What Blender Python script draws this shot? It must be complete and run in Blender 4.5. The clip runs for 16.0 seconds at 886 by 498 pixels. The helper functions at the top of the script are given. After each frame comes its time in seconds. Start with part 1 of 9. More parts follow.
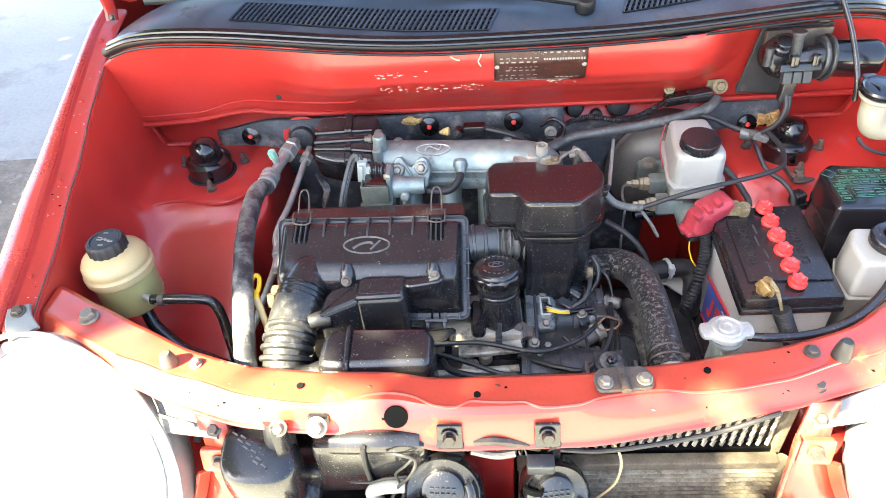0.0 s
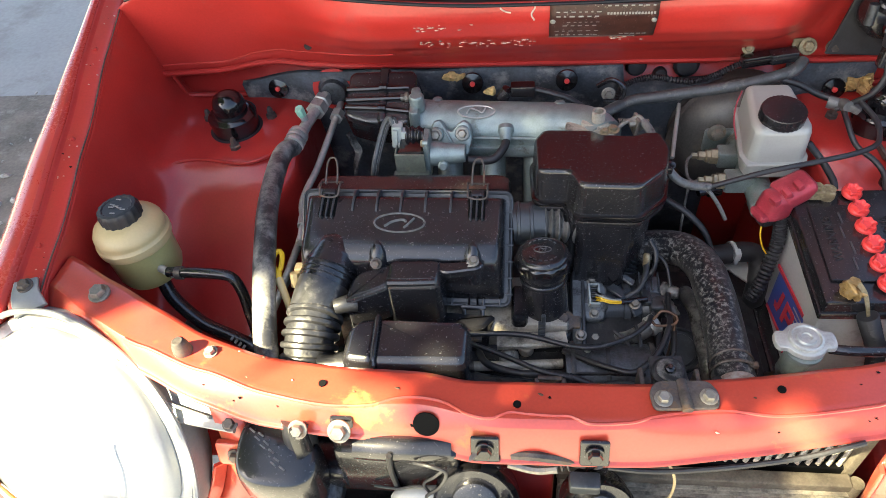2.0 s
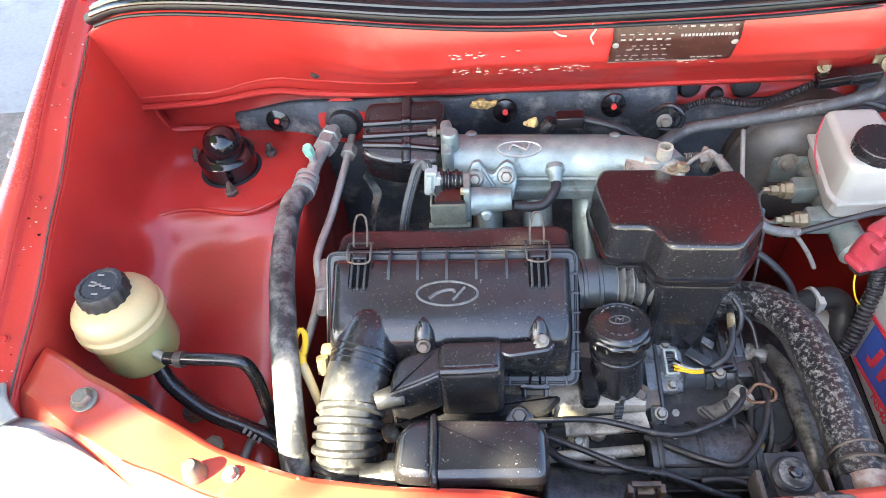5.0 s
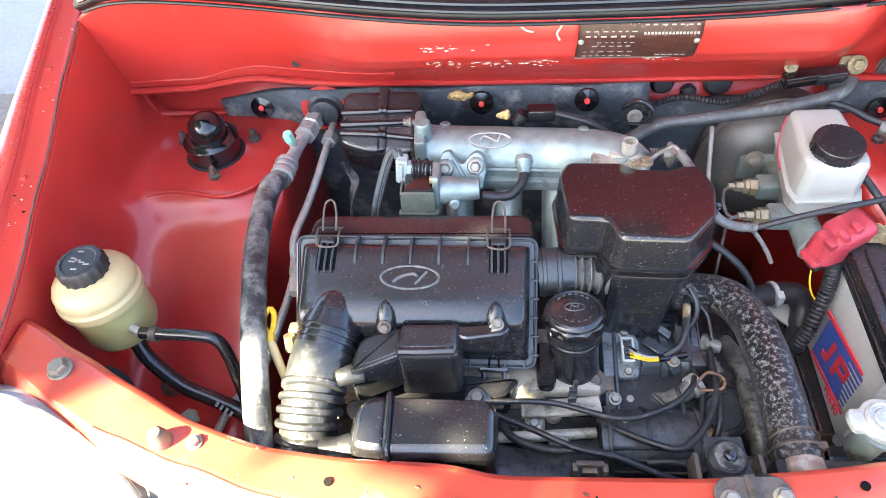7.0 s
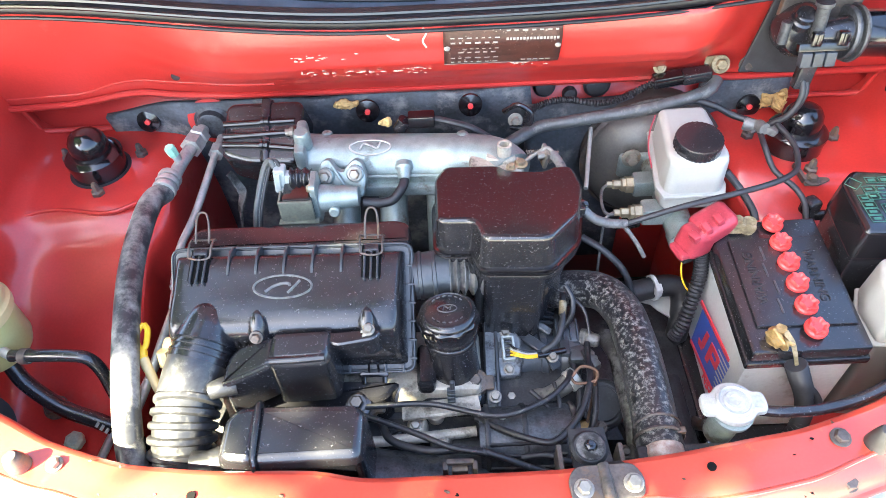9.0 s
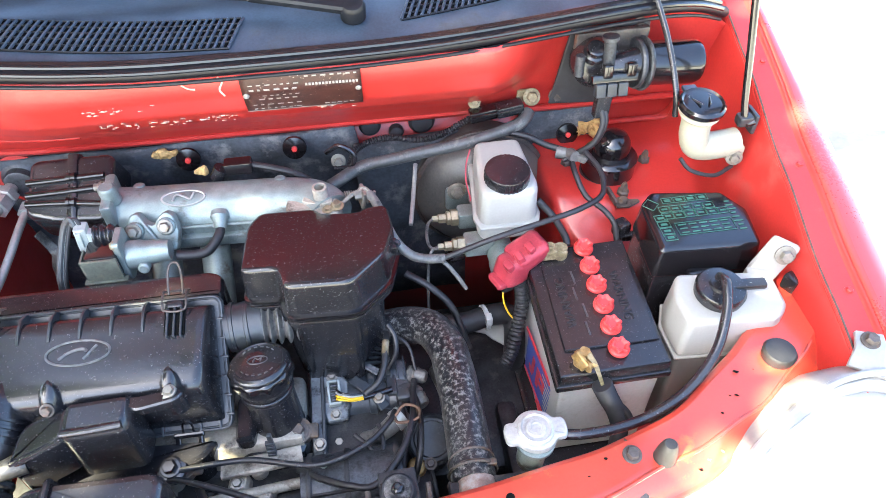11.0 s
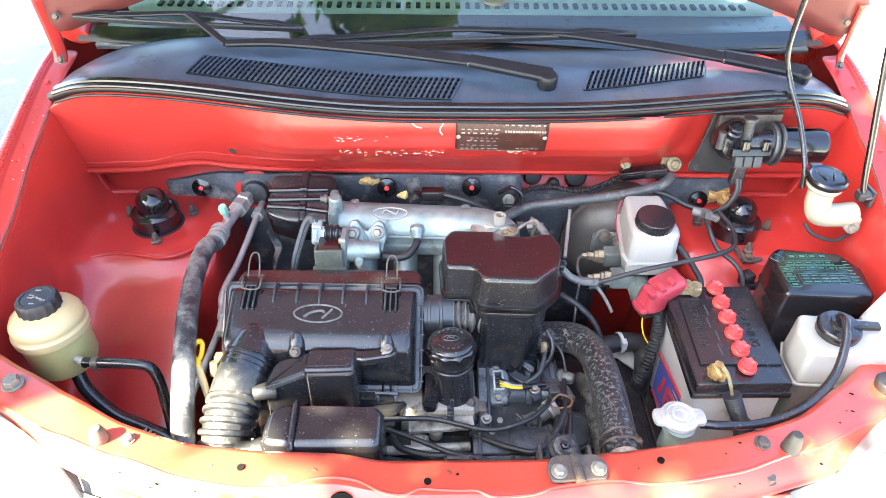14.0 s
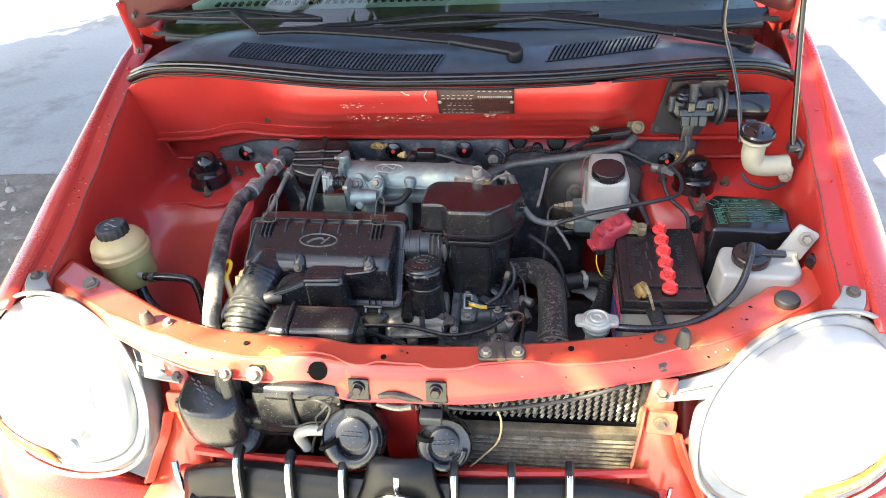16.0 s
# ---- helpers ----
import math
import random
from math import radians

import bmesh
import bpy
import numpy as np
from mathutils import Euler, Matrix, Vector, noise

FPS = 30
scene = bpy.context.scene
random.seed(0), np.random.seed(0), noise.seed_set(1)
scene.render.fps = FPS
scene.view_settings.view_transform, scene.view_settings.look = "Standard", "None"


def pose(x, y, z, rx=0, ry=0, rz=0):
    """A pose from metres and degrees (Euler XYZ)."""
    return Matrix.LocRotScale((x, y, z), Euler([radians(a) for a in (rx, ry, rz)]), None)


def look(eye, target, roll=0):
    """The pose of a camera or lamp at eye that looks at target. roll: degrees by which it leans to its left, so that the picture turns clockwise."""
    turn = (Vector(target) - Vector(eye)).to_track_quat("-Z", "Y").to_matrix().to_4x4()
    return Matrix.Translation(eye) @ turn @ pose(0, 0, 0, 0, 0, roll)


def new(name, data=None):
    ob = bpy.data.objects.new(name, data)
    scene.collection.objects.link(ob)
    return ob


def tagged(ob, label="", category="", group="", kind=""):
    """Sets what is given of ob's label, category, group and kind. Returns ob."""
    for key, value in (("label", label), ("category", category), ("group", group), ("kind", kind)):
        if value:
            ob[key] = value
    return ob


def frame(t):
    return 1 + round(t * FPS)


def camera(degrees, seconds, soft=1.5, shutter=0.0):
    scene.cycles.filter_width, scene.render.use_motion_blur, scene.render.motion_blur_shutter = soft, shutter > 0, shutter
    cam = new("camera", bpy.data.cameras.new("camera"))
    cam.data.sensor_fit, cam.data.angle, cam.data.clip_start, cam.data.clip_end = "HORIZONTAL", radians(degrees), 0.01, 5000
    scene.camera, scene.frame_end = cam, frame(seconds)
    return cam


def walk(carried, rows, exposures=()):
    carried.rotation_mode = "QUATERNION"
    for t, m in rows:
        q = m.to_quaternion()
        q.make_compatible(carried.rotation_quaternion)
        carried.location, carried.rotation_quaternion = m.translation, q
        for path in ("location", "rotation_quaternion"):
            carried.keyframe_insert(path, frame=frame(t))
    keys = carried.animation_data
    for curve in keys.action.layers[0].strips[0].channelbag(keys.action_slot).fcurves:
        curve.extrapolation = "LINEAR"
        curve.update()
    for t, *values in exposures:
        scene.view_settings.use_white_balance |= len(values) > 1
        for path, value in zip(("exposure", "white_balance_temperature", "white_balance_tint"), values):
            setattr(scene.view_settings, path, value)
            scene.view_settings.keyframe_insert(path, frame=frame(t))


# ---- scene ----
cam = camera(65.8, 16.0, soft=0.5)
METRES, EYE, TILT, LEAN, TURN = 1.7, 1.46, -42.0, 4.0, 1.5
ROWS = [
    (0.0, 0.0, 0.0, 0.0, 0.0, 0.0, -0.0),
    (0.5, -0.0166, -0.0473, -0.0322, -0.69, 1.03, -0.16),
    (1.0, -0.0391, -0.066, -0.0351, 0.16, -0.71, -0.21),
    (1.5, -0.0313, -0.0128, -0.0002, 1.49, -2.41, 0.79),
    (2.0, -0.0048, 0.0612, 0.036, 3.03, -5.49, -1.75),
    (2.5, -0.018, 0.0922, 0.0476, 2.96, -6.71, -0.9),
    (3.0, -0.0594, 0.1271, 0.0636, 0.47, -7.69, 0.17),
    (5.5, -0.0687, 0.1549, 0.0821, 0.02, -6.0, -0.07),
    (6.0, -0.0623, 0.1493, 0.0813, -0.56, -7.74, -1.03),
    (6.5, -0.0476, 0.1403, 0.0833, 0.66, -6.89, -0.56),
    (7.0, -0.0374, 0.136, 0.0817, 1.07, -7.02, -1.32),
    (7.5, -0.0242, 0.133, 0.0834, -0.04, -5.91, -1.08),
    (8.0, -0.013, 0.1322, 0.081, -2.36, -5.8, -0.54),
    (8.5, 0.0016, 0.1309, 0.0812, -3.28, -6.06, 0.16),
    (9.0, 0.0214, 0.1295, 0.081, -2.85, -6.35, 0.63),
    (9.5, 0.0441, 0.1277, 0.0822, -4.95, -5.85, 1.2),
    (10.0, 0.0675, 0.1271, 0.0831, -8.57, -5.46, 2.82),
]
# the way back, as eye, aim and roll
BACK = [
    (12.5, (0.086, 0.263, 1.449), (0.303, 1.691, 0.067), -0.9),
    (13, (0.062, 0.233, 1.457), (0.191, 1.717, 0.121), -1.4),
    (13.5, (-0.003, 0.165, 1.467), (0.086, 1.716, 0.208), -0.3),
    (14, (-0.111, 0.049, 1.486), (-0.091, 1.603, 0.228), 0.7),
    (14.5, (-0.168, -0.029, 1.495), (-0.244, 1.501, 0.208), 2.0),
    (15, (-0.114, -0.074, 1.506), (-0.189, 1.485, 0.255), 1.5),
    (15.5, (0.013, -0.132, 1.515), (-0.112, 1.45, 0.299), -1.0),
    (16, (0.094, -0.199, 1.531), (-0.145, 1.359, 0.299), -4.6),
]
walk(cam, [(t, pose(-0.10, 0, EYE, TILT, LEAN, TURN) @ pose(METRES * x, METRES * y, METRES * z, 90 + pitch, roll, yaw)) for t, x, y, z, yaw, pitch, roll in ROWS] + [(t, look(eye, aim, roll)) for t, eye, aim, roll in BACK],
     exposures=((0.0, 4.20, 6300, 8), (1.0, 3.32, 6400, 8), (2.0, 3.20, 6400, 8), (3.0, 3.94, 6300, 8), (5.5, 4.34, 6200, 8), (7.5, 4.46, 6100, 8), (9.0, 4.56, 5950, 8), (10.0, 4.54, 5900, 8), (12.5, 4.18, 6000, 8), (13.5, 4.42, 6000, 8), (14.0, 4.52, 6100, 8), (14.5, 4.44, 6200, 8), (15.0, 4.24, 6300, 8), (15.5, 4.14, 6300, 8), (16.0, 3.50, 6300, 8)))

# ---- world and light ----
world = bpy.data.worlds.new("sky")
scene.world = world
world.use_nodes = True
wn, wl = world.node_tree.nodes, world.node_tree.links
SUN_DIR = Vector((0.58, 0.38, -0.72)).normalized()      # the way the sunlight travels
sky = wn.new("ShaderNodeTexSky")
sky.sky_type = "NISHITA"
sky.sun_disc = False
sky.sun_elevation = math.asin(-SUN_DIR.z)
sky.sun_rotation = math.atan2(-SUN_DIR.x, -SUN_DIR.y)
sky.air_density, sky.dust_density = 1.0, 3.0
wn["Background"].inputs[1].default_value = 0.055
wl.new(sky.outputs[0], wn["Background"].inputs[0])
sun_data = bpy.data.lights.new("sun", "SUN")
sun_data.energy, sun_data.angle, sun_data.color = 5.0, radians(0.6), (1.0, 0.87, 0.56)
sun = new("sun", sun_data)
sun.rotation_euler = SUN_DIR.to_track_quat("-Z", "Y").to_euler()

# ---- materials ----
def mat(name, col, rough=0.5, metal=0.0, var=0.25, scale=40.0, bump=0.15, coat=0.0, dirt=None, dirt_amount=0.0, dirt_scale=12.0,
        spec=0.5, grain=300.0, transmission=0.0, coat_rough=0.08):
    """A painted, plastic or metal surface: a base colour that varies at two scales, dust or rust in patches, fine relief."""
    m = bpy.data.materials.new(name)
    m.use_nodes = True
    n, l = m.node_tree.nodes, m.node_tree.links
    p = n["Principled BSDF"]
    p.inputs["Metallic"].default_value = metal
    p.inputs["Coat Weight"].default_value = coat
    p.inputs["Coat Roughness"].default_value = coat_rough
    p.inputs["Specular IOR Level"].default_value = spec
    p.inputs["Transmission Weight"].default_value = transmission
    co = n.new("ShaderNodeTexCoord")
    big, fine = n.new("ShaderNodeTexNoise"), n.new("ShaderNodeTexNoise")
    big.inputs["Scale"].default_value, big.inputs["Detail"].default_value = scale, 5
    fine.inputs["Scale"].default_value, fine.inputs["Detail"].default_value = grain, 3
    for t in (big, fine):
        l.new(co.outputs["Object"], t.inputs["Vector"])
    mixn = n.new("ShaderNodeMath")
    mixn.operation = "MULTIPLY_ADD"
    mixn.inputs[1].default_value, mixn.inputs[2].default_value = 0.35, 0.0
    l.new(fine.outputs[0], mixn.inputs[0])
    add = n.new("ShaderNodeMath")
    add.operation = "MULTIPLY_ADD"
    add.inputs[1].default_value = 0.65
    l.new(big.outputs[0], add.inputs[0])
    l.new(mixn.outputs[0], add.inputs[2])
    ramp = n.new("ShaderNodeValToRGB")
    ramp.color_ramp.elements[0].position, ramp.color_ramp.elements[1].position = 0.35, 0.65
    ramp.color_ramp.elements[0].color = (*[c * (1 - var) for c in col], 1)
    ramp.color_ramp.elements[1].color = (*[min(1, c * (1 + var)) for c in col], 1)
    l.new(add.outputs[0], ramp.inputs[0])
    colour = ramp.outputs[0]
    rr = n.new("ShaderNodeMapRange")
    rr.inputs["To Min"].default_value, rr.inputs["To Max"].default_value = max(0.03, rough * 0.75), min(1, rough * 1.25)
    l.new(add.outputs[0], rr.inputs[0])
    rough_out = rr.outputs[0]
    if dirt:
        d = n.new("ShaderNodeTexNoise")
        d.inputs["Scale"].default_value, d.inputs["Detail"].default_value, d.inputs["Roughness"].default_value = dirt_scale, 8, 0.7
        l.new(co.outputs["Object"], d.inputs["Vector"])
        dr = n.new("ShaderNodeValToRGB")
        dr.color_ramp.elements[0].position, dr.color_ramp.elements[1].position = 0.62 - dirt_amount * 0.3, 0.72 - dirt_amount * 0.2
        l.new(d.outputs[0], dr.inputs[0])
        mx = n.new("ShaderNodeMix")
        mx.data_type = "RGBA"
        mx.inputs[7].default_value = (*dirt, 1)
        l.new(dr.outputs[0], mx.inputs[0])
        l.new(colour, mx.inputs[6])
        colour = mx.outputs[2]
        mr = n.new("ShaderNodeMix")
        mr.inputs[3].default_value = 0.85
        l.new(dr.outputs[0], mr.inputs[0])
        l.new(rough_out, mr.inputs[2])
        rough_out = mr.outputs[0]
    l.new(colour, p.inputs["Base Color"])
    l.new(rough_out, p.inputs["Roughness"])
    if bump:
        b = n.new("ShaderNodeBump")
        b.inputs["Strength"].default_value, b.inputs["Distance"].default_value = bump, 0.002
        l.new(add.outputs[0], b.inputs["Height"])
        l.new(b.outputs[0], p.inputs["Normal"])
    return m


RED = mat("red paint", (0.44, 0.030, 0.024), 0.36, var=0.12, scale=9, bump=0.03, coat=0.42, coat_rough=0.14, dirt=(0.42, 0.075, 0.058), dirt_amount=0.12, dirt_scale=7, spec=0.4)
RED_OUT = mat("red outer paint", (0.46, 0.036, 0.027), 0.28, var=0.06, scale=6, bump=0.02, coat=0.6)
BLACK = mat("black plastic", (0.0150, 0.0145, 0.0165), 0.25, var=0.25, scale=60, bump=0.05, coat=0.24, spec=0.60, coat_rough=0.10, dirt=(0.20, 0.19, 0.18), dirt_amount=0.010, dirt_scale=300, grain=900)
BLACK_GLOSS = mat("glossy black plastic", (0.009, 0.008, 0.009), 0.16, var=0.2, scale=20, bump=0.02, coat=0.5)
GREY_PLASTIC = mat("grey black plastic", (0.030, 0.034, 0.038), 0.38, var=0.3, scale=40, bump=0.1, coat=0.3, coat_rough=0.2, dirt=(0.10, 0.107, 0.11), dirt_amount=0.15, dirt_scale=60)
WORN = mat("worn pale relief", (0.11, 0.11, 0.11), 0.35, var=0.4, scale=120, bump=0.1)
COWL = mat("cowl plastic", (0.046, 0.063, 0.088), 0.31, var=0.3, scale=18, bump=0.06, dirt=(0.07, 0.07, 0.075), dirt_amount=0.12, dirt_scale=9, spec=0.6)
# Near black: shade in holes and gaps put into the colour; also dark chips.
SHADE_CHIP_BLACK = mat("near black for shade and chips", (0.004, 0.004, 0.004), 0.9, var=0.1, scale=20, bump=0, spec=0.1)
# Sunlit orange put into the red, in its base and in patches.
RED_SUNLIT = mat("red paint with sunlit orange painted in", (0.47, 0.054, 0.030), 0.34, var=0.12, scale=9, bump=0.04, coat=0.7, coat_rough=0.12, dirt=(0.50, 0.16, 0.04), dirt_amount=0.10, dirt_scale=13)
# Shaded copy of the red: darkened to cut the bonnet's bounce and reflections.
RED_DARKENED = mat("red bonnet paint darkened as shade", (0.095, 0.022, 0.021), 0.5, var=0.15, scale=8, bump=0.05, dirt=(0.12, 0.045, 0.04), dirt_amount=0.3, dirt_scale=6)
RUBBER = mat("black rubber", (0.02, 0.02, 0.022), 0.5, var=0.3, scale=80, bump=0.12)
HOSE = mat("dusty hose rubber", (0.020, 0.020, 0.022), 0.40, var=0.3, scale=50, bump=0.2, dirt=(0.16, 0.15, 0.135), dirt_amount=0.10, dirt_scale=110)
AC_HOSE = mat("grey hose rubber", (0.135, 0.130, 0.120), 0.36, var=0.35, scale=30, bump=0.14, dirt=(0.022, 0.022, 0.023), dirt_amount=0.26, dirt_scale=40)
ALU = mat("cast aluminium", (0.25, 0.292, 0.275), 0.38, metal=0.45, var=0.25, scale=45, bump=0.4, grain=700, dirt=(0.15, 0.135, 0.11), dirt_amount=0.16, dirt_scale=26)
PIPE = mat("dull aluminium pipe", (0.42, 0.42, 0.385), 0.36, metal=0.4, var=0.2, scale=60, bump=0.1)
PIPE_WORN = mat("worn grey pipe", (0.16, 0.155, 0.145), 0.35, metal=0.4, var=0.4, scale=40, bump=0.2, dirt=(0.03, 0.028, 0.026), dirt_amount=0.45, dirt_scale=30)
CAST_GREY = mat("pale grey casting", (0.17, 0.18, 0.185), 0.38, metal=0.5, var=0.3, scale=60, bump=0.25, dirt=(0.04, 0.038, 0.036), dirt_amount=0.3, dirt_scale=50)
GRILLE = mat("grille plastic", (0.0065, 0.0065, 0.0075), 0.36, var=0.3, scale=40, bump=0.06, spec=0.35, dirt=(0.03, 0.028, 0.026), dirt_amount=0.1, dirt_scale=60)
STEEL = mat("zinc steel", (0.24, 0.22, 0.185), 0.4, metal=0.5, var=0.25, scale=70, bump=0.15, dirt=(0.25, 0.17, 0.10), dirt_amount=0.2, dirt_scale=60)
DARK_STEEL = mat("dirty dark steel", (0.10, 0.085, 0.075), 0.55, metal=0.5, var=0.4, scale=50, bump=0.4, dirt=(0.20, 0.13, 0.08), dirt_amount=0.3, dirt_scale=40)
BRASS = mat("brass", (0.34, 0.28, 0.18), 0.4, metal=0.6, var=0.25, scale=80, bump=0.2)
CHROME = mat("chrome", (0.66, 0.67, 0.68), 0.16, metal=1.0, var=0.04, scale=30, bump=0.0)
PAD = mat("grey insulation pad", (0.048, 0.056, 0.066), 0.7, var=0.55, scale=22, bump=0.7, grain=190, dirt=(0.19, 0.19, 0.185), dirt_amount=0.34, dirt_scale=19)
WHITE_PL = mat("milky white plastic", (0.34, 0.338, 0.31), 0.35, var=0.06, scale=14, bump=0.05, transmission=0.0)
GREY_BATT = mat("pale grey battery plastic", (0.47, 0.48, 0.475), 0.45, var=0.12, scale=14, bump=0.1, dirt=(0.33, 0.31, 0.28), dirt_amount=0.25, dirt_scale=16)
YELLOWED = mat("yellowed plastic", (0.52, 0.40, 0.20), 0.35, var=0.08, scale=20, bump=0.06)
FLUID = mat("plastic with green fluid behind", (0.40, 0.36, 0.15), 0.3, var=0.08, scale=16, bump=0.05)
RED_PL = mat("red plastic", (0.75, 0.055, 0.05), 0.35, var=0.1, scale=60, bump=0.1)
RED_RUB = mat("faded red rubber", (0.33, 0.034, 0.048), 0.38, var=0.25, scale=40, bump=0.15, dirt=(0.5, 0.16, 0.16), dirt_amount=0.12, dirt_scale=40)
YELLOW = mat("yellow plastic", (0.75, 0.47, 0.02), 0.4, var=0.1, scale=40, bump=0.05)
FOAM = mat("tan foam", (0.50, 0.34, 0.13), 0.9, var=0.25, scale=70, bump=0.8)
# Opaque white stands in for sun glare on the clear lens.
LENS = mat("lens painted glare white", (0.44, 0.44, 0.42), 0.20, var=0.05, scale=20, bump=0.04, coat=0.7)
AMBER = mat("amber lens", (0.42, 0.10, 0.010), 0.2, var=0.08, scale=25, bump=0.05, coat=0.6)
SILVER = mat("silver lamp housing", (0.30, 0.30, 0.29), 0.35, metal=0.25, var=0.1, scale=25, bump=0.05, dirt=(0.38, 0.34, 0.28), dirt_amount=0.2, dirt_scale=25)
FIN = mat("dusty radiator fins", (0.17, 0.145, 0.105), 0.65, metal=0.3, var=0.4, scale=35, bump=0.3, dirt=(0.10, 0.08, 0.06), dirt_amount=0.3, dirt_scale=14)
GOLD = mat("dull brass", (0.40, 0.25, 0.09), 0.45, metal=0.6, var=0.4, scale=120, bump=0.5, dirt=(0.42, 0.34, 0.2), dirt_amount=0.3, dirt_scale=120)
DIM = mat("moulded black relief", (0.022, 0.020, 0.020), 0.4, var=0.2, scale=80, bump=0)
CREAM = mat("cream plastic", (0.34, 0.32, 0.24), 0.4, var=0.1, scale=16, bump=0.08)
SEAL = mat("seal rubber", (0.006, 0.0065, 0.009), 0.42, var=0.3, scale=40, bump=0.08, spec=0.35)
DUSTY = mat("dust-caked hose rubber", (0.012, 0.0115, 0.013), 0.30, var=0.3, scale=40, bump=0.6, dirt=(0.19, 0.185, 0.17), dirt_amount=0.42, dirt_scale=190)
BLEACHED = mat("bleached black rubber", (0.026, 0.026, 0.028), 0.36, var=0.4, scale=60, bump=0.12, coat=0.2, coat_rough=0.25, dirt=(0.09, 0.088, 0.084), dirt_amount=0.2, dirt_scale=70)
FIN_PALE = mat("dusty pale fins", (0.31, 0.275, 0.21), 0.6, metal=0.2, var=0.5, scale=60, bump=0.3, dirt=(0.10, 0.08, 0.06), dirt_amount=0.25, dirt_scale=22)
BROWN_PLATE = mat("brown etched plate", (0.045, 0.016, 0.012), 0.4, var=0.4, scale=50, bump=0.1, dirt=(0.36, 0.30, 0.26), dirt_amount=0.03, dirt_scale=170)
PRINT = mat("pale print", (0.26, 0.24, 0.22), 0.6, var=0.2, scale=120, bump=0)
GREEN_PRINT = mat("green print", (0.035, 0.125, 0.085), 0.45, var=0.2, scale=90, bump=0)
BLUE_PRINT = mat("blue print", (0.05, 0.10, 0.42), 0.45, var=0.1, scale=60, bump=0)
RED_PRINT = mat("red print", (0.70, 0.04, 0.06), 0.45, var=0.1, scale=60, bump=0)
MOULD = mat("moulded grey relief", (0.06, 0.055, 0.055), 0.35, var=0.2, scale=80, bump=0)
BEIGE = mat("sandy engine casting", (0.42, 0.38, 0.31), 0.55, metal=0.4, var=0.3, scale=30, bump=0.3, dirt=(0.12, 0.10, 0.08), dirt_amount=0.35, dirt_scale=25)
ENGINE = mat("grimy engine casting", (0.034, 0.034, 0.035), 0.5, metal=0.4, var=0.5, scale=35, bump=0.5, dirt=(0.12, 0.112, 0.10), dirt_amount=0.26, dirt_scale=25)
MILK_LOW = mat("milky plastic with fluid", (0.12, 0.118, 0.11), 0.35, var=0.08, scale=14, bump=0.05)
CORRODED = mat("corroded brass", (0.22, 0.17, 0.09), 0.6, metal=0.3, var=0.4, scale=90, bump=0.6, dirt=(0.36, 0.31, 0.21), dirt_amount=0.4, dirt_scale=90)
SPECKLE = mat("speckled grey casting", (0.060, 0.064, 0.070), 0.42, metal=0.4, var=0.55, scale=120, bump=0.4, dirt=(0.03, 0.03, 0.03), dirt_amount=0.35, dirt_scale=60)
BLUE_GREY = mat("blue grey plastic", (0.030, 0.036, 0.044), 0.34, var=0.3, scale=40, bump=0.15, dirt=(0.11, 0.10, 0.09), dirt_amount=0.18, dirt_scale=50)
PALE_GREY = mat("pale grey connector plastic", (0.33, 0.36, 0.34), 0.45, var=0.15, scale=40, bump=0.1)
OLIVE = mat("grey green cover plate", (0.13, 0.138, 0.11), 0.36, metal=0.3, var=0.3, scale=50, bump=0.15, dirt=(0.24, 0.22, 0.16), dirt_amount=0.2, dirt_scale=40)
HOSE_GREY = mat("worn grey vacuum hose", (0.062, 0.064, 0.064), 0.38, var=0.35, scale=50, bump=0.18, dirt=(0.17, 0.165, 0.15), dirt_amount=0.22, dirt_scale=70)
SCUFFED = mat("scuffed hose rubber", (0.030, 0.030, 0.032), 0.34, var=0.3, scale=30, bump=0.14, dirt=(0.29, 0.28, 0.25), dirt_amount=0.62, dirt_scale=16)
RUST = mat("brown rusted steel", (0.13, 0.075, 0.048), 0.7, metal=0.3, var=0.35, scale=60, bump=0.4)
BARE = mat("chipped bare primer", (0.55, 0.40, 0.33), 0.7, var=0.2, scale=90, bump=0.3)
CONCRETE = mat("weathered concrete", (0.36, 0.36, 0.345), 0.85, var=0.16, scale=1.3, bump=0.4, grain=60, dirt=(0.26, 0.25, 0.23), dirt_amount=0.3, dirt_scale=2.2)
SOIL = mat("dry soil", (0.21, 0.18, 0.145), 0.95, var=0.35, scale=9, bump=0.9, grain=90, dirt=(0.32, 0.29, 0.24), dirt_amount=0.3, dirt_scale=14)
PEBBLE = mat("pale pebbles", (0.42, 0.40, 0.36), 0.9, var=0.3, scale=40, bump=0.3)
DASH = mat("pale dashboard", (0.42, 0.55, 0.48), 0.6, var=0.1, scale=20, bump=0.1)
CABIN = mat("dark cabin trim", (0.03, 0.032, 0.035), 0.7, var=0.2, scale=20, bump=0.1)
LEAF = mat("leaves", (0.07, 0.115, 0.03), 0.5, var=0.4, scale=8, bump=0)
BARK = mat("bark", (0.12, 0.09, 0.065), 0.9, var=0.4, scale=25, bump=0.9)

GLASS = bpy.data.materials.new("windshield glass")
GLASS.use_nodes = True
gn, gl = GLASS.node_tree.nodes, GLASS.node_tree.links
gn.remove(gn["Principled BSDF"])
g_t, g_g, g_m, g_f = gn.new("ShaderNodeBsdfTransparent"), gn.new("ShaderNodeBsdfGlossy"), gn.new("ShaderNodeMixShader"), gn.new("ShaderNodeFresnel")
g_t.inputs[0].default_value, g_g.inputs["Roughness"].default_value, g_f.inputs[0].default_value = (0.62, 0.74, 0.69, 1), 0.02, 1.85
gl.new(g_f.outputs[0], g_m.inputs[0])
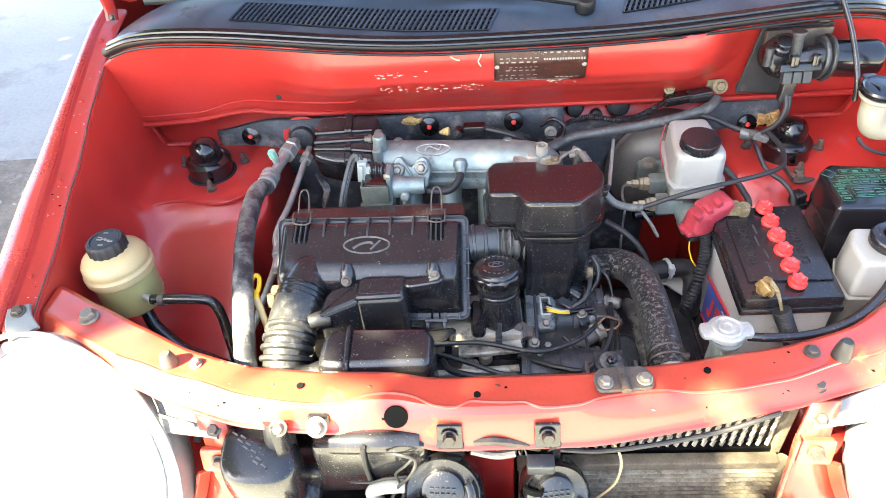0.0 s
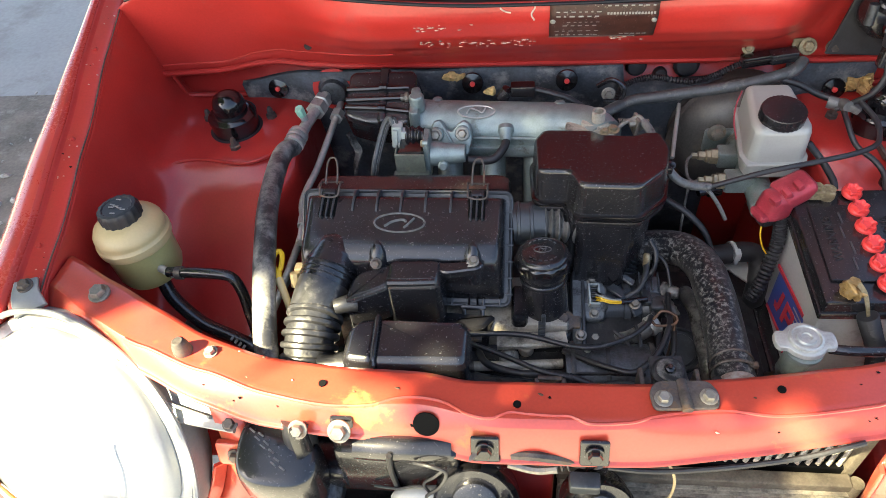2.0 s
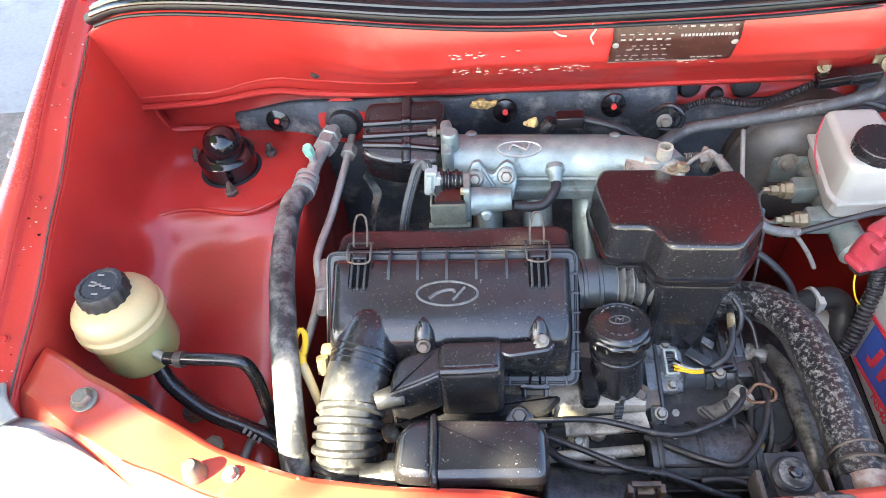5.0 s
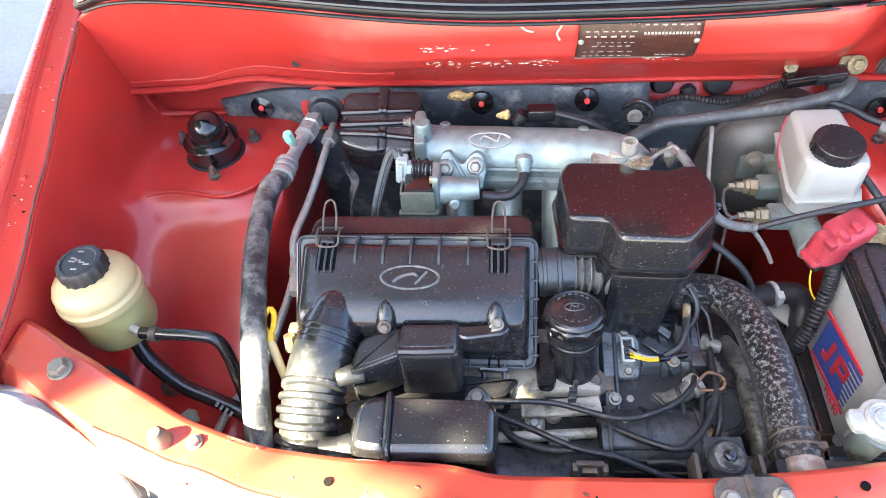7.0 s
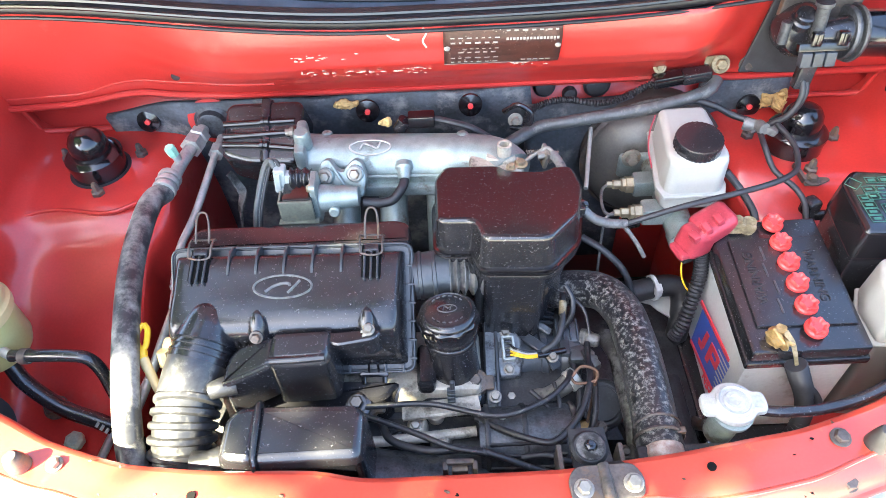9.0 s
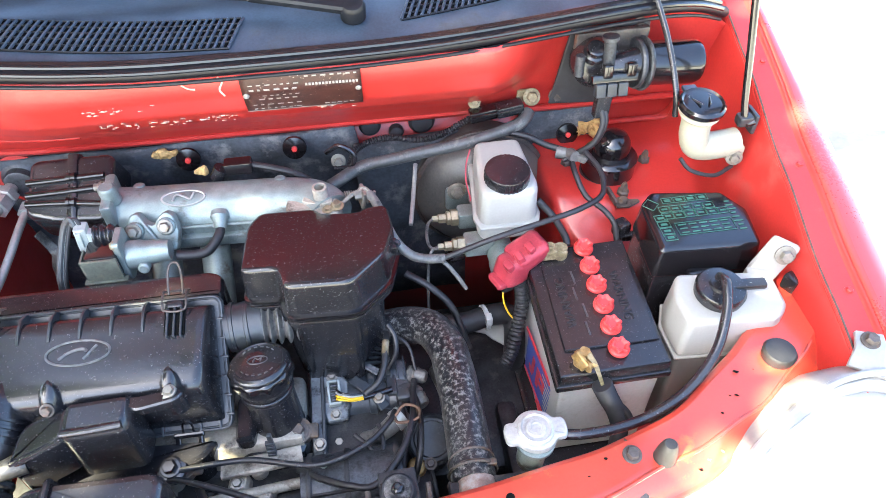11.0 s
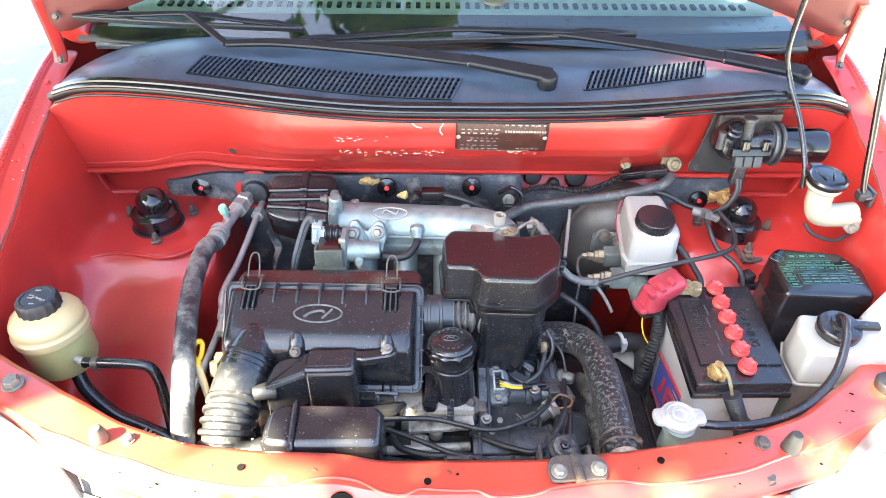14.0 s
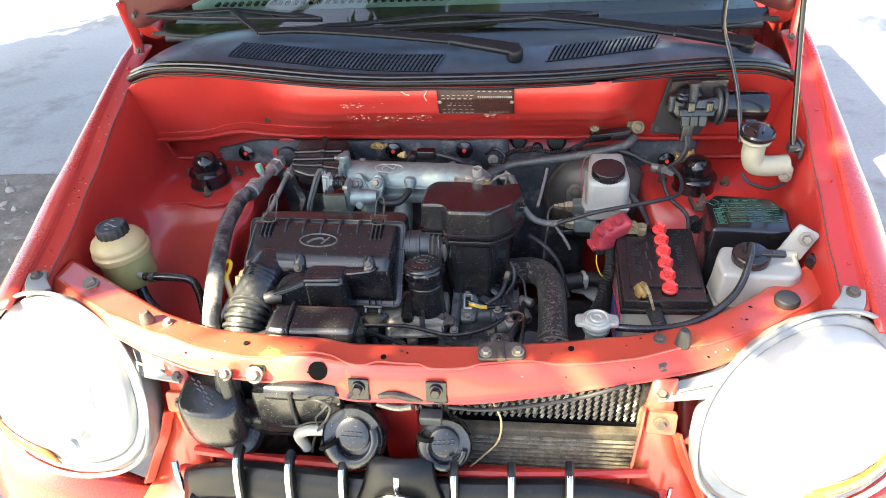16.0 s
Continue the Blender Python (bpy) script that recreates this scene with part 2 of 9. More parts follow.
gl.new(g_t.outputs[0], g_m.inputs[1])
gl.new(g_g.outputs[0], g_m.inputs[2])
gl.new(g_m.outputs[0], gn["Material Output"].inputs[0])

# ---- shape helpers (all shapes are made in world metres) ----
V = Vector
XC = -0.0825                                            # the car's middle line


def mirror_x(x):
    return 2 * XC - x


def thing(name, at, label, category, group="", kind=""):
    ob = new(name)
    ob.location = at
    ob.empty_display_size = 0.05
    return tagged(ob, label, category, group, kind)


def part(name, bm, material, parent=None, label="", angle=38, solid=0.0, subsurf=0, at=None):
    """Links a bmesh made in world metres as one mesh, under a thing or one of its parts."""
    root = parent
    while root and root.parent:
        root = root.parent
    origin = root.location if root else V(at or (0, 0, 0))
    bmesh.ops.recalc_face_normals(bm, faces=bm.faces) if not solid else None
    bm.transform(Matrix.Translation(-origin))
    me = bpy.data.meshes.new(name)
    bm.to_mesh(me)
    bm.free()
    me.materials.append(material)
    me.shade_smooth()
    me.set_sharp_from_angle(angle=radians(angle))
    ob = new(name, me)
    if parent:
        ob.parent = parent
    else:
        ob.location = origin
    if subsurf:
        s = ob.modifiers.new("smooth", "SUBSURF")
        s.levels = s.render_levels = subsurf
    if solid:
        s = ob.modifiers.new("thick", "SOLIDIFY")
        s.thickness, s.offset = solid, 0
    if not subsurf and not solid:
        ob.modifiers.new("flats", "WEIGHTED_NORMAL").keep_sharp = True
    if label:
        ob["label"] = label
    return ob


def single(name, bm, material, label, category, at, group="", kind="", **k):
    return tagged(part(name, bm, material, None, at=at, **k), label, category, group, kind)


def join(*bms):
    out = bmesh.new()
    for b in bms:
        me = bpy.data.meshes.new("tmp")
        b.to_mesh(me)
        out.from_mesh(me)
        bpy.data.meshes.remove(me)
        b.free()
    return out


def rbox(c, size, bevel=0.004, rot=(0, 0, 0), seg=2, taper=1.0, taper_y=None):
    """A box with rounded edges; taper: the top's width against the bottom's."""
    bm = bmesh.new()
    bmesh.ops.create_cube(bm, size=1)
    for v in bm.verts:
        k = taper if v.co.z > 0 else 1
        ky = (taper if taper_y is None else taper_y) if v.co.z > 0 else 1
        v.co = V((v.co.x * size[0] * k, v.co.y * size[1] * ky, v.co.z * size[2]))
    if bevel:
        bmesh.ops.bevel(bm, geom=bm.edges[:], offset=bevel, segments=seg, affect="EDGES", profile=0.5, clamp_overlap=True)
    bm.transform(pose(*c, *rot))
    return bm


def prism(outline, z0, z1, bevel=0.004, top=None, taper=1.0, seg=2, m=None):
    """An upright block on an outline of (x, y); top: its upper z as a function of x and y."""
    bm = bmesh.new()
    cx, cy = sum(p[0] for p in outline) / len(outline), sum(p[1] for p in outline) / len(outline)
    low = [bm.verts.new((x, y, z0)) for x, y in outline]
    high = []
    for x, y in outline:
        tx, ty = cx + (x - cx) * taper, cy + (y - cy) * taper
        high.append(bm.verts.new((tx, ty, top(tx, ty) if top else z1)))
    n = len(outline)
    for i in range(n):
        bm.faces.new((low[i], low[(i + 1) % n], high[(i + 1) % n], high[i]))
    bm.faces.new(high)
    bm.faces.new(low[::-1])
    bmesh.ops.recalc_face_normals(bm, faces=bm.faces)
    if bevel:
        bmesh.ops.bevel(bm, geom=bm.edges[:], offset=bevel, segments=seg, affect="EDGES", profile=0.5, clamp_overlap=True)
    if m:
        bm.transform(m)
    return bm


def lathe(profile, at=(0, 0, 0), axis=(0, 0, 1), seg=28, wave=0.0, waves=0, closed=True):
    """A turned shape: a profile of (radius, height) round an axis; wave: knurls on the rim."""
    bm = bmesh.new()
    rings = []
    for r, h in profile:
        ring = []
        for i in range(seg):
            a = 2 * math.pi * i / seg
            k = r * (1 + wave * math.cos(waves * a)) if waves else r
            ring.append(bm.verts.new((k * math.cos(a), k * math.sin(a), h)))
        rings.append(ring)
    for a, b in zip(rings, rings[1:]):
        for i in range(seg):
            bm.faces.new((a[i], a[(i + 1) % seg], b[(i + 1) % seg], b[i]))
    if closed:
        bm.faces.new(rings[0][::-1])
        bm.faces.new(rings[-1])
    q = V((0, 0, 1)).rotation_difference(V(axis).normalized())
    bm.transform(Matrix.Translation(at) @ q.to_matrix().to_4x4())
    return bm


def smooth_path(pts, n=8):
    pts = [V(p) for p in pts]
    ext = [2 * pts[0] - pts[1], *pts, 2 * pts[-1] - pts[-2]]
    out = []
    for i in range(1, len(ext) - 2):
        a, b, c, d = ext[i - 1:i + 3]
        for j in range(n):
            t = j / n
            out.append(0.5 * ((2 * b) + (c - a) * t + (2 * a - 5 * b + 4 * c - d) * t * t + (3 * b - a - 3 * c + d) * t ** 3))
    out.append(pts[-1])
    return out


def tube(pts, r, seg=12, n=8, ribs=0, rib=0.0, flat=1.0, smooth=True, ends=None):
    """A hose or wire along a smooth path; ribs: corrugations on it; r: one radius or one for each end."""
    path = smooth_path(pts, n) if smooth else [V(p) for p in pts]
    if ribs:
        path = smooth_path(path[::max(1, len(path) // 12)] + ([path[-1]] if (len(path) - 1) % max(1, len(path) // 12) else []), max(4, ribs * 4 // 12))
    bm = bmesh.new()
    rings = []
    t0 = (path[1] - path[0]).normalized()
    nrm = t0.orthogonal().normalized()
    total = len(path) - 1
    for i, p in enumerate(path):
        t = (path[min(i + 1, total)] - path[max(i - 1, 0)]).normalized()
        nrm = (nrm - t * nrm.dot(t)).normalized()
        bi = t.cross(nrm)
        f = i / total
        rad = r if not isinstance(r, tuple) else r[0] + (r[1] - r[0]) * f
        if ribs:
            rad += rib * math.sin(2 * math.pi * ribs * f)
        rings.append([bm.verts.new(p + (nrm * math.cos(a) + bi * math.sin(a) * flat) * rad) for a in (2 * math.pi * k / seg for k in range(seg))])
    for a, b in zip(rings, rings[1:]):
        for i in range(seg):
            bm.faces.new((a[i], a[(i + 1) % seg], b[(i + 1) % seg], b[i]))
    bm.faces.new(rings[0][::-1])
    bm.faces.new(rings[-1])
    return bm


def bar(pts, w, h, n=6, up=(0, 0, 1), smooth=True):
    """A flat bar along a path: w wide, h thick, its flat side turned to up; w may be one width for each end."""
    path = smooth_path(pts, n) if smooth else [V(p) for p in pts]
    bm = bmesh.new()
    rings, total = [], len(path) - 1
    for i, p in enumerate(path):
        t = (path[min(i + 1, total)] - path[max(i - 1, 0)]).normalized()
        sd = t.cross(V(up)).normalized()
        nn = sd.cross(t)
        ww = (w if not isinstance(w, tuple) else w[0] + (w[1] - w[0]) * i / total) / 2
        hh = h / 2
        c = min(ww, hh) * 0.45
        rings.append([bm.verts.new(p + sd * a + nn * b) for a, b in ((-ww, -hh + c), (-ww, hh - c), (-ww + c, hh), (ww - c, hh), (ww, hh - c), (ww, -hh + c), (ww - c, -hh), (-ww + c, -hh))])
    for a, b in zip(rings, rings[1:]):
        for i in range(8):
            bm.faces.new((a[i], a[(i + 1) % 8], b[(i + 1) % 8], b[i]))
    bm.faces.new(rings[0][::-1])
    bm.faces.new(rings[-1])
    return bm


def sheet(rows):
    """A skin over rows of points."""
    bm = bmesh.new()
    vs = [[bm.verts.new(p) for p in row] for row in rows]
    for a, b in zip(vs, vs[1:]):
        for i in range(len(a) - 1):
            bm.faces.new((a[i], a[i + 1], b[i + 1], b[i]))
    return bm


def loft(rings, cap=True):
    """A skin over closed rings of points, with both ends closed."""
    bm = bmesh.new()
    vs = [[bm.verts.new(q) for q in ring] for ring in rings]
    n = len(vs[0])
    for a, b in zip(vs, vs[1:]):
        for i in range(n):
            bm.faces.new((a[i], a[(i + 1) % n], b[(i + 1) % n], b[i]))
    if cap:
        bm.faces.new(vs[0][::-1])
        bm.faces.new(vs[-1])
    return bm


def rounded(pts, r, n=4):
    """A closed outline of (x, y) with its corners rounded."""
    out = []
    for i, q in enumerate(pts):
        b, a, c = V((*q, 0)), V((*pts[i - 1], 0)), V((*pts[(i + 1) % len(pts)], 0))
        k = min(r, 0.45 * (a - b).length, 0.45 * (c - b).length)
        u, w = b + (a - b).normalized() * k, b + (c - b).normalized() * k
        for j in range(n + 1):
            f = j / n
            v = u * (1 - f) ** 2 + b * 2 * f * (1 - f) + w * f * f
            out.append((v.x, v.y))
    return out


def inset(pts, d):
    """The outline drawn in by d."""
    area = sum(a[0] * b[1] - b[0] * a[1] for a, b in zip(pts, pts[1:] + pts[:1]))
    sg = 1 if area > 0 else -1
    out = []
    for i, (x, y) in enumerate(pts):
        t = (V((*pts[(i + 1) % len(pts)], 0)) - V((*pts[i - 1], 0))).normalized()
        out.append((x - t.y * d * sg, y + t.x * d * sg))
    return out


def moulded(pts, levels, top=None, m=None, r=0.006, n=4):
    """A moulded block on an outline: levels of (drawn in by, height), heights over top(x, y) where it is given."""
    line = rounded(pts, r, n)
    tight = [levels[0]]
    for (d0, h0), (d1, h1) in zip(levels, levels[1:]):
        k = 0.0008 / max(0.0001, math.hypot(d1 - d0, h1 - h0))
        if k < 0.1:
            tight += [(d0 + (d1 - d0) * k, h0 + (h1 - h0) * k), (d1 + (d0 - d1) * k, h1 + (h0 - h1) * k)]
        tight.append((d1, h1))
    levels = tight + [(tight[-1][0] + 0.0008, tight[-1][1])]
    bm = loft([[(x, y, (top(x, y) if top else 0) + h) for x, y in inset(line, d)] for d, h in levels])
    if m:
        bm.transform(m)
    return bm


def bolt(at, axis=(0, 0, 1), r=0.008, washer=1.6):
    """A hexagon bolt head on its washer."""
    w = lathe([(r * washer, 0), (r * washer, r * 0.25), (r * washer * 0.9, r * 0.35)], at, axis, 18)
    h = lathe([(r, r * 0.3), (r, r * 0.95), (r * 0.82, r * 1.15)], at, axis, 6)
    return join(w, h)


def span(x, table):
    """Between the rows of a table of (x, value)."""
    if x <= table[0][0]:
        return table[0][1]
    for (a, u), (b, w) in zip(table, table[1:]):
        if x <= b:
            t = (x - a) / (b - a)
            t = t * t * (3 - 2 * t) * 0.35 + t * 0.65
            return u + (w - u) * t
    return table[-1][1]


def lin(a, b, n):
    return [a + (b - a) * i / (n - 1) for i in range(n)]


def step(a, b, x):
    t = max(0, min(1, (x - a) / (b - a)))
    return t * t * (3 - 2 * t)


# ---- ground ----
bm = sheet([[(x, y, 0.0) for x in (-400, -30, -6, 6, 30, 400)] for y in (-400, -30, -6, 6, 30, 400)])
tagged(part("ground", bm, CONCRETE), "weathered pale grey concrete yard", "ground", kind="structure")
# a strip of bare soil beside the car, with a ragged edge
rng = random.Random(5)
cols = lin(-5.2, -1.30, 44)
lo = [1.18 + 0.85 * step(-1.80, -1.34, x) + 0.10 * noise.noise(V((x * 5, 0, 0))) + 0.04 * noise.noise(V((x * 17, 0, 0))) for x in cols]
hi = [2.24 + 0.02 * noise.noise(V((x * 5, 3, 0))) for x in cols]
rows = []
for k in range(9):
    f = k / 8
    rows.append([(x, a + (b - a) * f, 0.004 + 0.02 * math.sin(math.pi * f) + 0.012 * noise.noise(V((x * 7, f * 8, 1)))) for x, a, b in zip(cols, lo, hi)])
tagged(part("soil_strip", sheet(rows), SOIL, subsurf=1), "strip of dry bare soil with debris", "soil", kind="structure")
bm = bmesh.new()
for i in range(260):
    x = rng.uniform(-3.4, -1.40)
    f = rng.random()
    y = (1.15 + 0.85 * step(-1.80, -1.34, x)) * (1 - f) + 2.24 * f
    s = rng.uniform(0.006, 0.028)
    m = pose(x, y, 0.018, rng.uniform(0, 180), rng.uniform(0, 180), rng.uniform(0, 180)) @ Matrix.Diagonal((s, s * rng.uniform(.5, 1), s * rng.uniform(.3, .7), 1))
    bmesh.ops.create_icosphere(bm, subdivisions=1, radius=1, matrix=m)
tagged(part("pebbles", bm, PEBBLE), "pale pebbles and bits of litter on the soil", "pebbles", kind="stuff")

# ---- the car's body ----
car = thing("car", (XC, 1.0, 0.0), "small red hatchback car, bonnet open, bumper trim still on", "car")
CENTRE = [(0.775, 1.165), (0.79, 1.148), (0.815, 1.128), (0.845, 1.098), (0.875, 1.062), (0.905, 1.036), (0.94, 1.022), (0.985, 1.026)]


def cowl_y(x, z):
    w = step(-0.60, -0.34, x) * (1 - step(0.24, 0.37, x))
    side = 1.152 - 0.02 * (z - 0.79) / 0.15
    return side + (span(z, CENTRE) - side) * w


def cowl_top(x):
    return 0.966 + 0.018 * step(-0.15, -0.55, x) + 0.004 * step(0.1, 0.4, x) - 0.048 * (abs(x - XC) / 0.68) ** 8


xs = lin(-0.80, 0.63, 60)


def cowl_foot(x):
    return span(x, [(-0.775, 0.780), (-0.65, 0.785), (-0.586, 0.799), (-0.54, 0.803), (-0.50, 0.797), (-0.40, 0.790), (-0.2, 0.785), (0.0, 0.779), (0.17, 0.776), (0.61, 0.779)])


rows = []
for k in range(25):
    f = k / 24
    rows.append([(x, cowl_y(x, cowl_foot(x) + f * (cowl_top(x) - cowl_foot(x))), cowl_foot(x) + f * (cowl_top(x) - cowl_foot(x))) for x in xs])
cowl_panel = part("cowl_panel", sheet(rows), RED, car, "red painted bulkhead panel with chipped patches", solid=0.002, angle=60)
# the folded lip under the cowl panel
part("cowl_lip", tube([(x, cowl_y(x, cowl_foot(x)) - 0.006, cowl_foot(x) + 0.002) for x in lin(-0.775, 0.60, 36)], 0.0055, 8, 2, flat=1.6), RED, car)
part("cowl_crease", tube([(x, cowl_y(x, cowl_foot(x) + 0.018 + 0.10 * max(0, x + 0.62)) - 0.0005, cowl_foot(x) + 0.018 + 0.10 * max(0, x + 0.62)) for x in lin(-0.765, -0.33, 16)], 0.0022, 6, 2), RED, car)
# the bulkhead below
part("bulkhead", sheet([[(x, 1.185, z) for x in lin(-0.80, 0.64, 6)] for z in (0.25, 0.45, 0.62, 0.785)]), RED, car, solid=0.003)
rows = []
for f in lin(0, 1, 9):
    rows.append([(x, 1.150 + 0.030 * math.sin(f * 2.2) + 0.010 * noise.noise(V((x * 9, f * 3, 0))) + 0.018 * step(-.45, -.62, x),
                  (0.777 - 0.030 * step(-0.5, -0.64, x)) * (1 - f) + 0.36 * f) for x in lin(-0.635, 0.050 + 0.06 * f, 30)])
for x, z, r_ in ((0.076, 0.757, 0.017), (0.160, 0.757, 0.021), (0.118, 0.740, 0.012)):
    part("bulkhead_grommet", lathe([(r_, 0), (r_ * 1.05, 0.006), (r_ * 0.8, 0.012), (r_ * 0.3, 0.014)], (x, 1.180, z), (0, -1, 0.2), 22), RUBBER, car)
pad = part("insulation_pad", sheet(rows), PAD, car, "dusty dark grey insulation pad", solid=0.01)
rows = []
for f in lin(0, 1, 6):
    rows.append([(x, 1.158 + 0.014 * f + 0.006 * noise.noise(V((x * 9, f * 3, 4))), 0.768 * (1 - f) + 0.36 * f) for x in lin(0.318 + 0.03 * f, 0.46, 12)])
part("insulation_pad", sheet(rows), PAD, car, solid=0.01)
rows = []
for f in lin(0, 1, 7):
    rows.append([(x, 1.150 + 0.012 * f + 0.008 * noise.noise(V((x * 9, f * 3, 7))), (0.742 + 0.05 * (x - 0.05)) * (1 - f) + 0.36 * f) for x in lin(0.046, 0.235, 14)])
part("insulation_pad", sheet(rows), PAD, car, solid=0.01)
for x, y, z in ((-0.566, 1.160, 0.739), (-0.205, 1.134, 0.758), (-0.044, 1.134, 0.760), (0.400, 1.146, 0.724)):
    clip = part("pad_clip", lathe([(0.019, 0), (0.018, 0.004), (0.007, 0.006), (0.006, 0.004)], (x, y, z), (0, -1, 0.25), 20), BLACK_GLOSS, car)
    part("clip_core", lathe([(0.0045, 0.003), (0.0045, 0.008), (0.003, 0.009)], (x, y, z), (0, -1, 0.25), 10), RED_PL, clip)
for x, y, z, s in ((-0.246, 1.136, 0.768, 0.011), (-0.232, 1.135, 0.769, 0.010), (-0.172, 1.060, 0.790, 0.010), (0.438, 1.146, 0.734, 0.019), (0.424, 1.146, 0.726, 0.013), (0.448, 1.146, 0.727, 0.012)):
    bm = bmesh.new()
    bmesh.ops.create_icosphere(bm, subdivisions=3, radius=s, matrix=Matrix.Translation((x, y, z)) @ Matrix.Diagonal((1.25, 0.25, 0.7, 1)))
    for v in bm.verts:
        v.co += v.normal * 0.9 * s * noise.noise(v.co * 70) + v.normal * 0.5 * s * noise.noise(v.co * 190)
    part("foam_lump", bm, FOAM, car, "torn tan foam")
# Dark disc: the hole's shade is put into its colour.
part("cowl_hole", lathe([(0.0065, 0), (0.0065, 0.0015)], (-0.477, cowl_y(-0.477, 0.845) - 0.001, 0.845), (0, -1, 0), 14), RUBBER, car)

# inner wings with the strut towers; s = 1 for the other side
GUTTER = [(0.55, 0.775), (0.717, 0.800), (0.886, 0.840), (1.051, 0.888), (1.14, 0.915), (1.25, 0.945), (1.6, 0.99), (2.6, 1.00)]
APRON = [(0.50, 0.47), (0.58, 0.49), (0.70, 0.535), (0.80, 0.585), (0.90, 0.642), (0.955, 0.672), (0.985, 0.684), (1.02, 0.708), (1.20, 0.710)]


def side(x, s):
    return mirror_x(x) if s else x


def gutter_x(y):
    return span(y, [(0.55, -0.728), (0.717, -0.748), (0.886, -0.766), (1.051, -0.782), (1.2, -0.79), (2.6, -0.80)])


def apron(x, y):
    """Height of the inner wing's floor, which steps up to the strut platform along a curved edge."""
    edge = 0.980 - 0.062 * step(-0.68, -0.79, x) + 0.022 * step(-0.60, -0.54, x)
    return span(y, APRON) + (0.710 - span(y, APRON)) * step(edge - 0.026, edge + 0.008, y)


for s in (0, 1):
    rows = []
    for y in lin(0.56, 1.185, 44):
        zg, za, xg = span(y, GUTTER), span(y, APRON), gutter_x(y)
        tower = step(0.93, 1.0, y)
        inner = -0.535 + 0.03 * tower
        line = [(xg, zg), (xg + 0.006, zg - 0.02), (xg + 0.016, (zg + za) / 2 + 0.02), (xg + 0.024, apron(xg, y) + 0.035), (xg + 0.042, apron(xg + 0.04, y) + 0.007),
                (xg + 0.07, apron(xg + 0.07, y)), (-0.655, apron(-0.655, y)), (-0.62, apron(-0.62, y)), (-0.58, apron(-0.58, y)), (inner - 0.02, za), (inner - 0.004, za - 0.006), (inner, za - 0.03), (inner + 0.005, za - 0.16), (inner + 0.005, 0.25)]
        rows.append([(side(x, s), y, z) for x, z in line])
    part("inner_wing", sheet(rows), RED, car, solid=0.0025, subsurf=2, angle=60)
    # raised rib round the tower's foot
    if s == 0:
        part("tower_rib", tube([(side(x, s), y, apron(x, y) - 0.0005) for x, y in ((-0.735, 0.905), (-0.705, 0.935), (-0.67, 0.951), (-0.62, 0.957), (-0.57, 0.968), (-0.53, 0.985))], 0.003, 8, 6), RED, car)
        part("tower_rib", tube([(side(x, s), y, z) for x, y, z in ((-0.757, 0.937, 0.704), (-0.735, 0.966, 0.708), (-0.705, 0.984, 0.7105), (-0.661, 0.990, 0.7105), (-0.595, 0.979, 0.7105), (-0.556, 0.995, 0.7105), (-0.530, 1.024, 0.7105))], 0.0034, 8, 6), RED, car)
    part("wall_pressing", tube([(side(x, s), y, z) for x, y, z in ((-0.757, 0.932, 0.705), (-0.764, 0.985, 0.722), (-0.764, 1.06, 0.726), (-0.760, 1.12, 0.724), (-0.752, 1.166, 0.722))], 0.0045, 8, 6), RED, car)
    part("wall_pressing", tube([(side(x, s), y, z) for x, y, z in ((-0.752, 1.168, 0.722), (-0.70, 1.172, 0.720), (-0.636, 1.172, 0.720))], 0.0045, 8, 6), RED, car)
    part("wall_pressing", tube([(side(x, s), y, z) for x, y, z in ((-0.774, 1.150, 0.868), (-0.768, 1.156, 0.83), (-0.764, 1.160, 0.79), (-0.756, 1.165, 0.745), (-0.752, 1.167, 0.722))], 0.0035, 8, 6), RED, car)
    # flange with its bolts, then the outer wing
    rows = []
    for y in lin(0.60, 1.30, 15):
        xg, zg = gutter_x(y), span(y, GUTTER)
        rows.append([(side(xg + dx, s), y, zg + dz) for dx, dz in ((0.002, 0.001), (-0.012, 0.004), (-0.034, 0.003), (-0.037, 0.010))])
    part("wing_flange", sheet(rows), RED, car, solid=0.002, subsurf=1)
    part("flange_seam", tube([(side(gutter_x(y) - 0.001, s), y, span(y, GUTTER) + 0.003) for y in lin(0.62, 1.14, 10)], 0.0013, 6, 4), DARK_STEEL, car)
    for y in (0.70, 0.88, 1.05, 1.20):
        part("flange_bolt", bolt((side(gutter_x(y) - 0.022, s), y, span(y, GUTTER) + 0.004), (0, -0.25, 1), 0.0042, 1.4), RED, car)
    rows = []
    for y in lin(0.56, 2.5, 32):
        xg, zg = gutter_x(y), span(y, GUTTER) + 0.008
        out = span(y, [(0.50, -0.822), (0.62, -0.843), (0.72, -0.858), (0.85, -0.867), (1.0, -0.862), (1.12, -0.854), (1.3, -0.856), (2.6, -0.87)])
        line = [(xg - 0.037, zg), (xg - 0.041, zg + 0.006), ((xg - 0.041 + out) / 2, zg + 0.002), (out + 0.006, zg - 0.02), (out, zg - 0.06), (out - 0.008, zg - 0.16), (out - 0.006, zg - 0.34), (out + 0.01, 0.26)]
        rows.append([(side(x, s), y - (0.10 * (zg - z) if y < 0.6 else 0), z) for x, z in line])
    part("wing", sheet(rows), RED_OUT, car, "glossy red front wing", solid=0.003, subsurf=1, angle=60)

# dark undertray that closes the bay below
part("undertray", rbox((XC, 0.80, 0.245), (1.05, 0.86, 0.01), 0.003), ENGINE, car)

